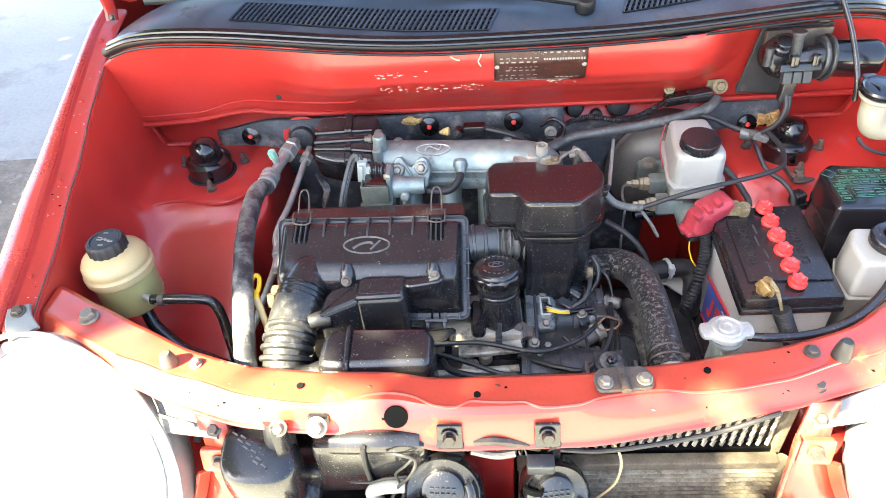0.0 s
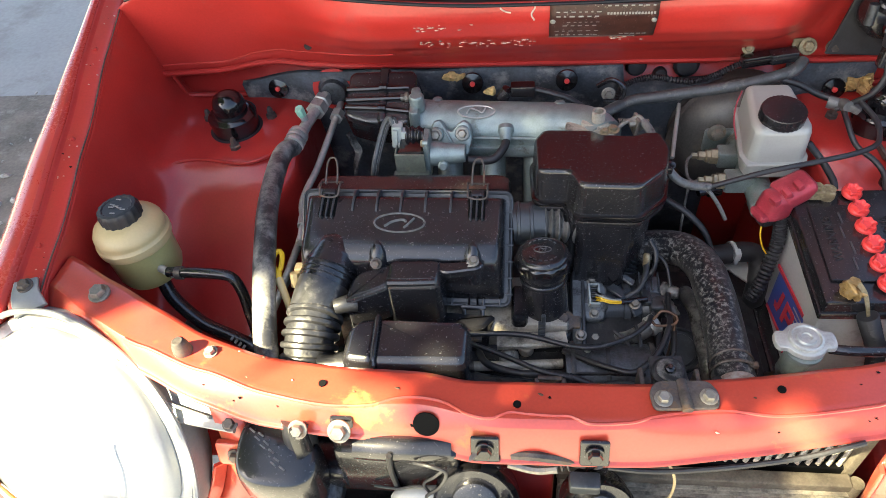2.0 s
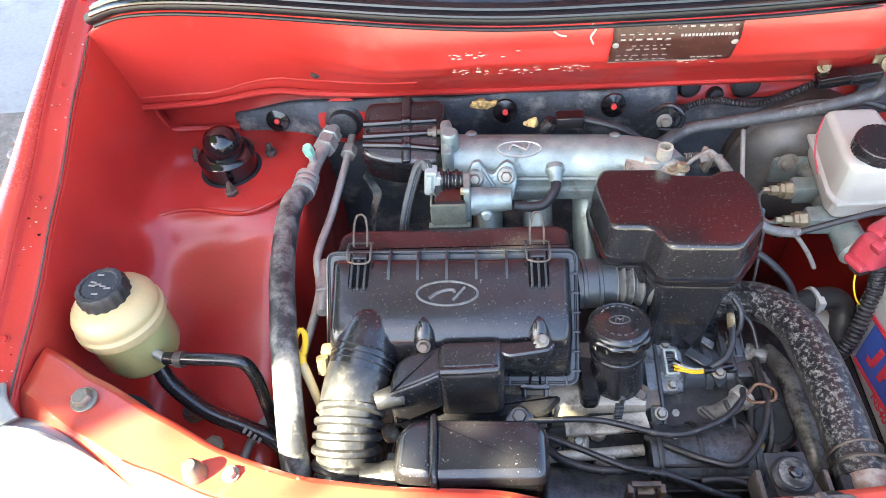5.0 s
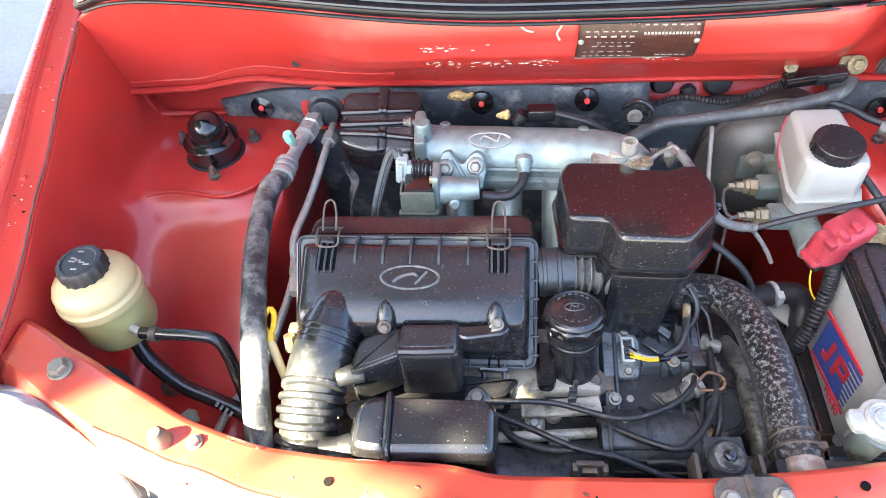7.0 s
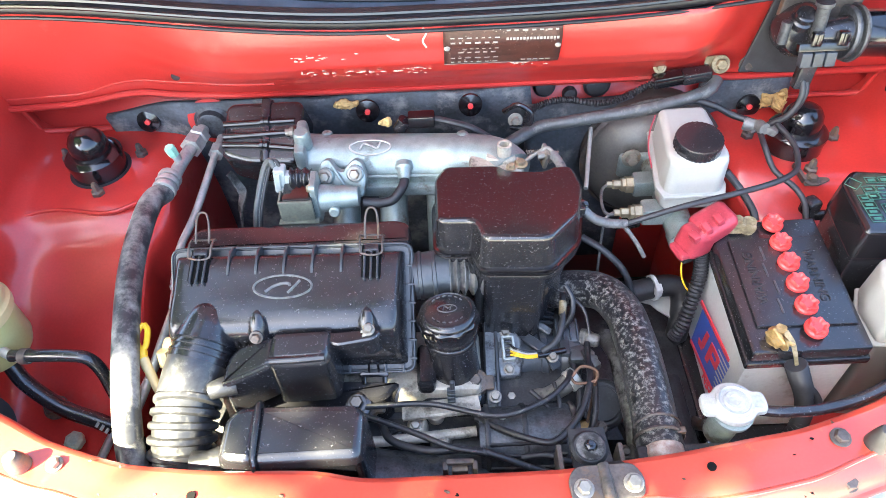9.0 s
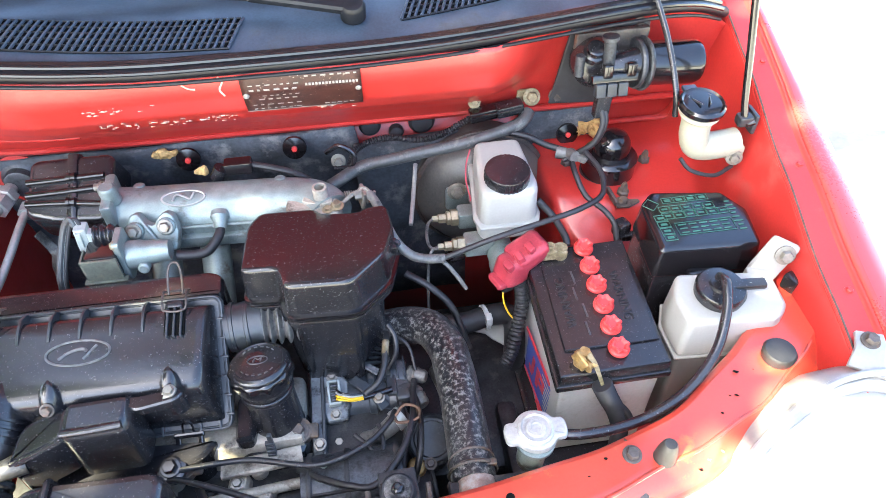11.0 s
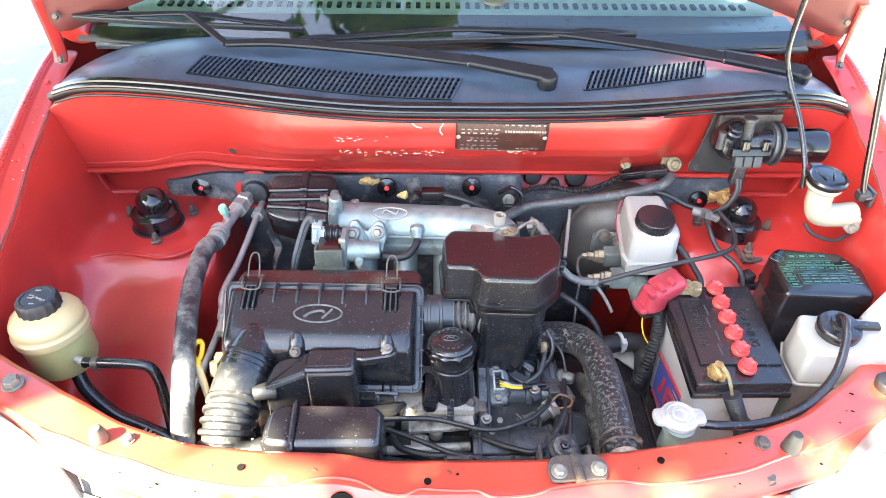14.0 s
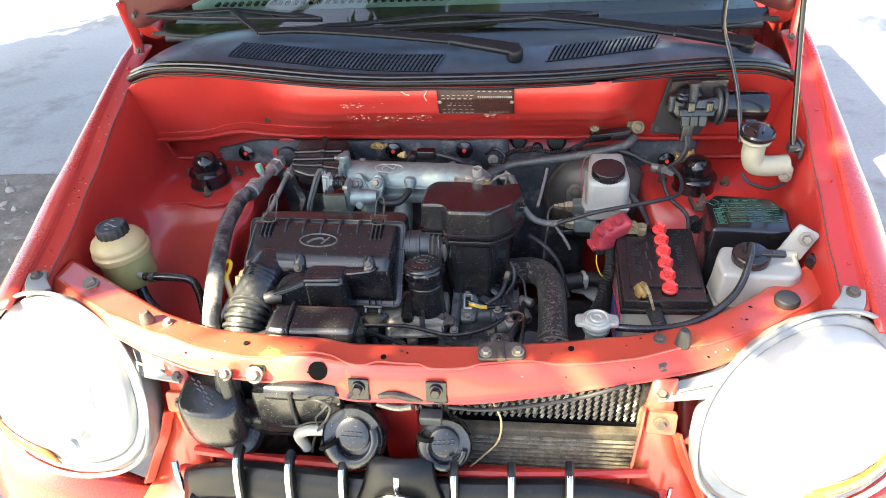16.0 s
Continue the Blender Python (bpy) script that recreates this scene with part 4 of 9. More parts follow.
for z0 in (-0.062, -0.10, -0.14):
    part("slat", bar([(x, grille_y(x) - 0.022 + 0.35 * (z0 + 0.03), 0.587 + z0) for x in lin(-0.455, 0.29, 9)], 0.034, 0.010, 3, (0, -0.3, 1)), GRILLE, grille)
rows = [[(x, grille_y(x) + 0.03 + 0.35 * z, 0.587 + z) for x in lin(-0.46, 0.295, 15)] for z in (-0.035, -0.09, -0.15)]
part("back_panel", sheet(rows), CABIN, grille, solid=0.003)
for i in range(7):
    x = -0.351 + 0.0858 * i
    y = grille_y(x)
    bottom = 0.590 if i == 3 else 0.47
    tooth = [(x, y + 0.018, 0.634), (x, y - 0.002, 0.627), (x, y - 0.020, 0.590), (x, y - 0.030 + 0.30 * (bottom - 0.55), bottom)]
    b = part("upright_bar", bar(tooth, 0.0125, 0.020, 5, (0, -1, 0.5)), GRILLE, grille)
    rows = [[(x + dx, p[1] - 0.0098, p[2] + 0.0045) for dx in (-0.0040, 0.0040)] for p in smooth_path(tooth, 5)]
    part("chrome_strip", sheet(rows), CHROME, b, "chrome strip", solid=0.002)
for s in (-1, 1):
    x = XC + s * 0.405
    part("end_trim", tube([(x, 0.432, 0.568), (x - s * 0.008, 0.415, 0.54), (x - s * 0.03, 0.398, 0.48)], 0.0055, 8, 5, flat=0.6), CHROME, grille, "chrome end trim")
em = part("emblem", lathe([(0.040, 0), (0.040, 0.012), (0.034, 0.016)], (-0.090, 0.358, 0.573), (0, -1, 0.40), 32), GRILLE, grille, "oval badge")
for v in em.data.vertices:
    v.co.x = (v.co.x - (-0.090 - XC)) * 1.28 + (-0.090 - XC)
ring = lathe([(0.041, 0.010), (0.0445, 0.014), (0.0445, 0.018), (0.038, 0.019), (0.038, 0.014)], (-0.090, 0.358, 0.573), (0, -1, 0.40), 40, closed=False)
ring = part("badge_ring", ring, CHROME, em, "chrome ring")
for v in ring.data.vertices:
    v.co.x = (v.co.x - (-0.090 - XC)) * 1.28 + (-0.090 - XC)
for dx, w in ((-0.028, 0.010), (-0.010, 0.005), (0.003, 0.005), (0.022, 0.012)):
    part("badge_bar", rbox((-0.090 + dx, 0.3415, 0.580), (w, 0.004, 0.028), 0.0015, (-24, 0, 0)), CHROME, em)
# the raised middle of the grille, which carries the badge
rows = []
for z, y, half in ((0.560, 0.420, 0.050), (0.628, 0.410, 0.046), (0.640, 0.403, 0.048), (0.634, 0.388, 0.052), (0.606, 0.374, 0.058), (0.572, 0.362, 0.074), (0.535, 0.356, 0.092), (0.485, 0.352, 0.100)):
    rows.append([(-0.090 + half * u, y + 0.012 * u * u, z + 0.012 - 0.012 * u ** 4) for u in lin(-1, 1, 11)])
part("shield", sheet(rows), GRILLE, grille, "black raised middle carrying the badge", solid=0.003, subsurf=1, angle=60)
bm = bmesh.new()
for i in range(90):
    rib = rbox((-0.44 + 0.0079 * i, 0.424, 0.560), (0.003, 0.004, 0.022), 0.0006)
    tmp = bpy.data.meshes.new("rib")
    rib.to_mesh(tmp)
    bm.from_mesh(tmp)
    rib.free()
    bpy.data.meshes.remove(tmp)
part("mesh_strip", bm, GREY_PLASTIC, grille)


def horn(at, axis, r, label, turn):
    h = thing("horn", at, label, "horn", "pair of horns")
    a = V(axis).normalized()
    sv = a.cross(V((0, 0, 1))).normalized()
    uv = sv.cross(a)
    c = V(at)
    part("drum", lathe([(r * 0.6, -0.050), (r * 0.93, -0.042), (r * 0.99, -0.030), (r, -0.006), (r * 0.985, 0.002), (r * 0.95, 0.005), (r * 0.93, 0.002), (r * 0.5, -0.001), (r * 0.1, -0.001)], at, axis, 44), BLACK, h)
    part("rim", lathe([(r * 1.0, -0.012), (r * 1.03, -0.010), (r * 1.03, -0.004), (r * 0.985, 0.003)], at, axis, 44, closed=False), BLACK_GLOSS, h)
    curl = [c + a * (0.006 + 0.002 * k / 12) + sv * (r * 0.74 * math.cos(turn + 0.30 * k)) + uv * (r * 0.74 * math.sin(turn + 0.30 * k)) for k in range(12)]
    part("trumpet", tube(curl, (r * 0.13, r * 0.30), 12, 2, flat=0.8), BLACK, h, "moulded snail trumpet")
    part("trumpet_mouth", lathe([(r * 0.30, 0), (r * 0.31, 0.006), (r * 0.24, 0.007), (r * 0.22, -0.004)], curl[-1], curl[-1] - curl[-2], 20), SHADE_CHIP_BLACK, h)
    part("face_plate", lathe([(r * 0.55, 0.0), (r * 0.53, 0.006), (r * 0.40, 0.008), (r * 0.05, 0.008)], c + uv * r * 0.12, axis, 32), BLACK, h)
    for k in (0.10, 0.24):
        for j in range(5):
            part("moulded_mark", rbox(c + a * 0.009 + uv * r * k + sv * (0.007 * (j - 2)), (0.0045, 0.0014, 0.003), 0.0004, (60, 0, 0)), MOULD, h)
    part("stay", tube([c - a * 0.03 + uv * r * 0.3, c - a * 0.03 + uv * r * 1.1, c + V((0, 0.03, 0.07))], 0.010, 6, 5, flat=0.3), DARK_STEEL, h)


horn((-0.167, 0.432, 0.656), (-0.05, -0.80, 0.60), 0.050, "black disc horn with a moulded trumpet", 2.6)
horn((-0.026, 0.434, 0.645), (0.1, -0.80, 0.60), 0.043, "black disc horn, dusty, beside the condenser", 3.4)

rad = thing("radiator", (0.13, 0.545, 0.30), "dusty aluminium radiator behind the condenser", "radiator")
part("core", rbox((0.11, 0.548, 0.52), (0.37, 0.02, 0.34), 0.002), ENGINE, rad)
for x in lin(-0.045, 0.272, 27):
    z0, z1 = 0.604, 0.690
    part("fin", tube([(x + (0.0022 if k % 2 else -0.0022), 0.528 + (0.004 if k % 2 else 0), z0 + (z1 - z0) * k / 14) for k in range(15)], 0.0031, 5, 1, smooth=False), FIN_PALE, rad)
part("top_tank", rbox((0.205, 0.560, 0.698), (0.19, 0.055, 0.018), 0.005), ENGINE, rad)
part("side_rail", rbox((0.284, 0.540, 0.545), (0.012, 0.035, 0.30), 0.003), FIN, rad)
part("filler_neck", lathe([(0.016, 0), (0.016, 0.05), (0.022, 0.052), (0.022, 0.058)], (0.208, 0.607, 0.690), (0, -0.1, 1), 24), ALU, rad)
oval = [(k * math.cos(a), k * math.sin(a)) for a, k in ((a, max(0.0245, min(0.0345, 0.0125 / max(0.01, abs(math.sin(a)))))) for a in lin(0, 2 * math.pi, 97)[:-1])]
cap = part("cap", moulded([(0.209 + x, 0.607 + y) for x, y in oval[::2]], [(0.002, 0.747), (0, 0.749), (0, 0.754), (0.001, 0.7555), (0.003, 0.756)], r=0.003, n=2), PIPE, rad, "pale aluminium pressure cap")
part("cap_crown", lathe([(0.0195, 0.0), (0.0190, 0.0035), (0.0165, 0.0045), (0.0150, 0.0025), (0.0115, 0.0025), (0.0100, 0.0050), (0.0060, 0.0050), (0.0050, 0.0030), (0.002, 0.0030)], (0.209, 0.607, 0.756), (0, 0, 1), 36), PIPE, cap)
cond = thing("condenser", (0.13, 0.50, 0.42), "dusty flat-tube condenser in front of the radiator", "condenser")
# Core and fins nearly black: shade between the tubes put into their colour.
part("core", rbox((0.105, 0.532, 0.525), (0.35, 0.012, 0.150), 0.002), SHADE_CHIP_BLACK, cond)
for z in lin(0.455, 0.581, 12):
    part("flat_tube", rbox((0.107, 0.508, z), (0.350, 0.018, 0.0026), 0.0010), FIN_PALE, cond)
for z in lin(0.4607, 0.5753, 11):
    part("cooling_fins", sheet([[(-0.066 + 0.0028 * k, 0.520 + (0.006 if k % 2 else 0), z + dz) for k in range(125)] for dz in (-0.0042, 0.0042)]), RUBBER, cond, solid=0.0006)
part("header", lathe([(0.009, 0), (0.009, 0.150)], (0.287, 0.508, 0.450), (0, 0, 1), 14), FIN, cond)
part("top_band", rbox((0.105, 0.510, 0.5945), (0.352, 0.018, 0.017), 0.003), FIN, cond)
# stay wire and the lock below the crossmember
lock = thing("bonnet_lock", (-0.09, 0.475, 0.70), "dirty dark steel bonnet lock under the crossmember", "lock")
part("plate", rbox((-0.095, 0.482, 0.705), (0.12, 0.012, 0.045), 0.003, (15, 0, 0)), DARK_STEEL, lock)
part("catch", tube([(-0.125, 0.470, 0.715), (-0.10, 0.466, 0.722), (-0.07, 0.468, 0.712), (-0.045, 0.47, 0.70)], 0.006, 8, 5), DARK_STEEL, lock)
part("lever", tube([(-0.13, 0.466, 0.70), (-0.10, 0.462, 0.695), (-0.075, 0.462, 0.70)], 0.005, 8, 5), STEEL, lock)
part("spring", tube([(-0.12 + 0.06 * k / 40, 0.470 + 0.005 * math.cos(k * 1.2), 0.690 + 0.005 * math.sin(k * 1.2)) for k in range(41)], 0.0012, 5, 1), STEEL, lock)
for x in (-0.155, -0.036):
    f = part("foot", join(rbox((x, 0.468, 0.730), (0.032, 0.006, 0.036), 0.004, (-18, 0, 0)), rbox((x + 0.006, 0.468, 0.695), (0.022, 0.006, 0.05), 0.002, (8, 0, 0))), BLACK, lock)
    part("foot_bolt", bolt((x, 0.464, 0.735), (0, -1, 0.35), 0.008, 1.3), BLACK_GLOSS, f)
part("connector", rbox((-0.045, 0.452, 0.690), (0.034, 0.02, 0.018), 0.003), GREY_PLASTIC, lock)
single("release_cable", tube([(-0.03, 0.47, 0.695), (0.03, 0.468, 0.692), (0.10, 0.470, 0.703), (0.18, 0.478, 0.718), (0.245, 0.49, 0.735)], 0.0032, 8, 8), RUBBER, "thin black cable running below the crossmember", "cable", (0.1, 0.47, 0.70))
single("horn_wire", tube([(0.045, 0.492, 0.688), (0.06, 0.475, 0.66), (0.055, 0.465, 0.62), (0.03, 0.46, 0.585), (0.01, 0.45, 0.57)], 0.0018, 8, 8), YELLOWED, "thin pale wire hanging in front of the condenser", "wire", (0.05, 0.47, 0.62))

for pts, r_ in (([(-0.235, 0.455, 0.715), (-0.215, 0.448, 0.722), (-0.198, 0.446, 0.712), (-0.205, 0.440, 0.690), (-0.222, 0.440, 0.665), (-0.235, 0.440, 0.635), (-0.245, 0.442, 0.60)], 0.0022), ([(-0.198, 0.450, 0.716), (-0.212, 0.446, 0.700), (-0.226, 0.446, 0.680), (-0.218, 0.442, 0.650), (-0.230, 0.440, 0.610)], 0.0018), ([(-0.290, 0.455, 0.648), (-0.262, 0.450, 0.655), (-0.240, 0.448, 0.668), (-0.212, 0.446, 0.676)], 0.0016)):
    single("horn_wiring", tube(pts, r_, 8, 7), RUBBER, "thin black wire beside the horn", "wiring", pts[0], "wires by the horns")
# black intake cans in front of the crossmember
can = thing("intake_resonator", (-0.405, 0.465, 0.60), "dusty black plastic intake chamber", "intake chamber")
def bean(a):
    """A rounded oblong with a dent where the neck drops in."""
    c, d = math.cos(a), math.sin(a)
    dent = 1 - 0.34 * max(0, math.cos(a - 0.75)) ** 4
    return 0.052 * dent * math.copysign(abs(c) ** 0.72, c), 0.047 * dent * math.copysign(abs(d) ** 0.72, d)


kidney = [bean(a) for a in lin(0, 2 * math.pi, 41)]
part("body", sheet([[(-0.398 + k * x, 0.471 + k * y, z - 0.10 * k * (x + 0.03) + 0.16 * k * y) for x, y in kidney] for k, z in ((0.02, 0.712), (0.55, 0.712), (0.88, 0.711), (0.97, 0.707), (1.0, 0.700), (1.03, 0.688), (1.04, 0.666), (1.02, 0.644), (0.95, 0.630), (0.80, 0.622), (0.4, 0.619), (0.02, 0.619))]), BLACK, can, subsurf=1, angle=60)
part("neck", tube([(-0.376, 0.480, 0.66), (-0.376, 0.484, 0.70), (-0.374, 0.496, 0.735)], 0.020, 20, 6), BLEACHED, can)
for k in range(10):
    part("moulded_mark", rbox((-0.432 + 0.008 * (k // 2) + 0.012 * (k % 2), 0.486 - 0.009 * (k // 2) - 0.005 * (k % 2), 0.7132 + 0.10 * (0.004 - 0.008 * (k // 2)) + 0.16 * (0.016 - 0.009 * (k // 2))), (0.009, 0.0022, 0.0012), 0.0004, (9, 6, -32)), WORN, can)
strap = part("strap", tube([(-0.366, 0.476, 0.752), (-0.366, 0.470, 0.735), (-0.364, 0.462, 0.69), (-0.364, 0.458, 0.66)], 0.011, 8, 5, flat=0.25), BLACK, can)
part("strap_bolt", bolt((-0.366, 0.474, 0.746), (0, -0.8, 0.7), 0.0075, 1.5), STEEL, strap)
can = thing("intake_box", (-0.26, 0.49, 0.60), "dusty black plastic intake box below the crossmember", "intake box")
part("body", rbox((-0.258, 0.492, 0.668), (0.150, 0.066, 0.105), 0.014), BLACK, can)
part("roll", tube([(-0.305, 0.476, 0.712), (-0.25, 0.474, 0.714), (-0.195, 0.477, 0.710)], 0.017, 14, 5), BLACK, can)
part("ear", rbox((-0.318, 0.484, 0.722), (0.028, 0.010, 0.06), 0.004, (-12, 0, 0)), BLACK, can)
part("ear_bolt", bolt((-0.318, 0.474, 0.746), (0, -0.8, 0.7), 0.009, 1.5), STEEL, can)
part("lower_duct", rbox((-0.33, 0.49, 0.625), (0.16, 0.05, 0.05), 0.012), BLACK, can)
part("tie", tube([(-0.262, 0.456, 0.727), (-0.264, 0.455, 0.69), (-0.262, 0.455, 0.65), (-0.258, 0.455, 0.60)], 0.0035, 8, 5), RUBBER, can)
single("fog_lamp_bracket", join(lathe([(0.030, 0), (0.034, 0.01), (0.034, 0.03), (0.02, 0.04)], (-0.372, 0.475, 0.585), (0, -0.5, 1), 20), lathe([(0.007, 0.04), (0.007, 0.055)], (-0.372, 0.475, 0.585), (0, -0.5, 1), 6)), SPECKLE, "dusty metal mount with a hexagon nut", "mount", (-0.372, 0.475, 0.585))
single("white_elbow", tube([(-0.255, 0.45, 0.60), (-0.262, 0.447, 0.635), (-0.245, 0.445, 0.652), (-0.215, 0.445, 0.655)], 0.009, 12, 6), WHITE_PL, "white plastic pipe elbow", "pipe", (-0.25, 0.45, 0.62))

# ---- engine ----
engine = thing("engine", (-0.15, 0.80, 0.25), "grimy engine block with a sandy cast cover", "engine")
part("block", rbox((-0.17, 0.79, 0.44), (0.50, 0.26, 0.36), 0.03), ENGINE, engine)
part("valve_cover", rbox((-0.215, 0.738, 0.628), (0.33, 0.105, 0.05), 0.010, (-8, 0, 0)), BEIGE, engine, "sandy cast aluminium cover")
part("cover_gasket", rbox((-0.215, 0.735, 0.603), (0.345, 0.12, 0.010), 0.003, (-8, 0, 0)), RUBBER, engine)
for x in (-0.36, -0.295, -0.21, -0.11):
    part("rocker_boss", lathe([(0.011, -0.01), (0.010, 0.006), (0.007, 0.009)], (x, 0.672, 0.632), (0, -0.2, 1), 14), BEIGE, engine)
for x, y, z in ((-0.059, 0.706, 0.650), (-0.196, 0.676, 0.656), (-0.33, 0.68, 0.655)):
    part("cover_bolt", join(bolt((x, y, z), (0, -0.2, 1), 0.0085, 1.6), rbox((x, y, z - 0.004), (0.050, 0.020, 0.008), 0.0035, (10, 0, 0)), lathe([(0.017, -0.012), (0.017, 0.001)], (x, y, z), (0, -0.2, 1), 18)), DARK_STEEL, engine)
part("front_case", rbox((-0.20, 0.66, 0.57), (0.34, 0.09, 0.09), 0.016), ENGINE, engine)
part("starter_body", tube([(-0.055, 0.640, 0.612), (0.0, 0.640, 0.614), (0.062, 0.642, 0.612)], 0.044, 22, 5), SPECKLE, engine, "dusty grey cast cylinder")
for x in (-0.05, -0.005, 0.055):
    part("starter_rib", lathe([(0.046, 0), (0.047, 0.003), (0.046, 0.006)], (x, 0.641, 0.613), (1, 0, 0), 24), ENGINE, engine)
for k in range(3):
    part("rib", bar([(-0.045, 0.618 - 0.012 * k, 0.652 - 0.006 * k), (0.045, 0.619 - 0.012 * k, 0.652 - 0.006 * k)], 0.003, 0.006, 2), ENGINE, engine)
part("exhaust_pipe", tube([(-0.205, 0.592, 0.612), (-0.15, 0.588, 0.606), (-0.09, 0.588, 0.60), (-0.05, 0.592, 0.585)], (0.046, 0.040), 22, 6), SPECKLE, engine, "speckled blue-grey pipe")
rg = random.Random(8)
for k in range(9):
    x, y, z = -0.345 + 0.030 * k, 0.650 + 0.010 * math.sin(k * 2.1), 0.622 + 0.006 * math.cos(k * 1.7)
    part("casting_lug", moulded([(x - 0.013, y - 0.008), (x + 0.012, y - 0.010), (x + 0.015, y + 0.010), (x - 0.010, y + 0.012)], [(-0.004, z - 0.05), (0, z), (0.003, z + 0.005), (0.006, z + 0.006)], r=0.006), BEIGE if k % 3 else ENGINE, engine)
    if k % 2:
        part("casting_stud", bolt((x, y, z + 0.005), (0.1 * rg.uniform(-1, 1), -0.3, 1), 0.006, 1.4), STEEL, engine)
part("manifold_rail", tube([(-0.36, 0.640, 0.628), (-0.26, 0.636, 0.632), (-0.16, 0.640, 0.630), (-0.06, 0.650, 0.626)], 0.007, 10, 6), BEIGE, engine)
part("cast_web", bar([(-0.15, 0.668, 0.648), (-0.10, 0.670, 0.650), (-0.055, 0.676, 0.648)], 0.022, 0.010, 4), BEIGE, engine)
for k in range(6):
    part("gearbox_rib", bar([(-0.03 + 0.032 * k, 0.680, 0.575), (-0.034 + 0.034 * k, 0.640, 0.585), (-0.04 + 0.036 * k, 0.605, 0.560)], 0.005, 0.018, 4), ENGINE, engine)
for k in range(7):
    x, y = -0.02 + 0.024 * k, 0.628 + 0.018 * (k % 3)
    part("gearbox_bolt", bolt((x, y, 0.600 - 0.004 * (k % 2)), (0, -0.3, 1), 0.0055, 1.5), DARK_STEEL, engine)
part("gearbox_top", moulded([(-0.05, 0.590), (0.10, 0.590), (0.108, 0.66), (0.07, 0.70), (-0.04, 0.70)], [(0, 0.45), (0, 0.575), (0.006, 0.586), (0.014, 0.588)], r=0.02), ENGINE, engine)
part("gearbox", rbox((0.16, 0.80, 0.40), (0.26, 0.26, 0.26), 0.05), ENGINE, engine)
part("bell_housing", lathe([(0.11, 0), (0.13, 0.03), (0.13, 0.06), (0.09, 0.10)], (0.00, 0.79, 0.44), (1, 0, 0), 24), ENGINE, engine)

# oil filler
filler = thing("oil_filler", (-0.085, 0.715, 0.60), "black oil filler neck with a knurled cap", "oil filler")
A_OIL = V((-0.05, 0.16, 1)).normalized()
C_OIL = V((-0.088, 0.7405, 0.7345))
part("neck", lathe([(0.040, -0.125), (0.036, -0.105), (0.0318, -0.085), (0.0305, -0.05), (0.0305, -0.020), (0.0325, -0.014), (0.0345, -0.010), (0.0345, -0.002)], C_OIL, A_OIL, 36), BLACK, filler)
part("neck_ring", lathe([(0.0310, -0.030), (0.0325, -0.028), (0.0325, -0.024), (0.0310, -0.022)], C_OIL, A_OIL, 36, closed=False), BLACK, filler)
part("skirt", moulded([(-0.132, 0.676), (-0.050, 0.676), (-0.044, 0.700), (-0.052, 0.745), (-0.130, 0.752)], [(0, 0.600), (0, 0.628), (0.004, 0.640), (0.012, 0.646)], r=0.016), BLACK, filler)
part("skirt_web", moulded([(-0.131, 0.690), (-0.108, 0.690), (-0.104, 0.748), (-0.131, 0.752)], [(0, 0.62), (0, 0.668), (0.004, 0.676)], r=0.008), BLACK, filler)
oc = part("cap", lathe([(0.0345, 0.004), (0.0352, 0.013), (0.0345, 0.0165), (0.0320, 0.0190), (0.0295, 0.0198), (0.0280, 0.0190), (0.018, 0.0215), (0.006, 0.0222)], C_OIL, A_OIL, 48), BLACK, filler, "scalloped black oil cap")
part("cap_skirt", lathe([(0.0335, -0.003), (0.0372, -0.001), (0.0378, 0.007), (0.0362, 0.011), (0.0345, 0.0125)], C_OIL, A_OIL, 90, 0.034, 10), BLACK_GLOSS, oc)
part("cap_badge", tube([C_OIL + A_OIL * 0.0220 + V((0.0115 * math.cos(a), 0.0062 * math.sin(a), -0.0010 * math.sin(a))) for a in lin(0, 6.2832, 25)], 0.0010, 6, 1, smooth=False), MOULD, oc)
part("cap_badge_bar", tube([C_OIL + A_OIL * 0.0224 + V(p) for p in ((-0.005, -0.003, 0), (-0.003, 0.003, 0), (0.001, 0.0, 0), (0.005, 0.003, 0), (0.003, -0.003, 0))], 0.0009, 6, 2), MOULD, oc)
for a in lin(0.75, 2.4, 6):
    for sg in (1, -1):
        part("moulded_mark", rbox(C_OIL + A_OIL * 0.0212 + V((0.0225 * math.cos(a), sg * 0.0225 * math.sin(a), -0.0036 * sg * math.sin(a))), (0.0044, 0.0016, 0.0014), 0.0005, (0, 0, sg * (math.degrees(a) - 90))), WORN if sg > 0 else MOULD, oc)
for k in range(5):
    part("clip_rib", rbox((-0.089, 0.676 + 0.0008 * k, 0.650 + 0.007 * k), (0.010, 0.006, 0.0045), 0.0012), GREY_PLASTIC, filler)
part("clip", rbox((-0.087, 0.681, 0.672), (0.006, 0.006, 0.045), 0.002), GREY_PLASTIC, filler)

# ---- air filter housing ----
air = thing("air_filter_housing", (-0.275, 0.775, 0.62), "black ribbed plastic air filter housing with wire clips", "air filter box")
AIR = pose(-0.2795, 0.829, 0.787, 42.2, 1.2, 0)         # the split line's plane: x across, y up the slope, z out of it
FLANGE = [(-0.151, -0.163), (0.151, -0.163), (0.151, 0.0), (-0.151, 0.0)]
part("lower_box", moulded([(-0.143, -0.156), (0.143, -0.156), (0.143, -0.010), (-0.143, -0.010)], [(0.006, -0.085), (0, -0.080), (0, -0.004)], m=AIR, r=0.016), BLACK, air)
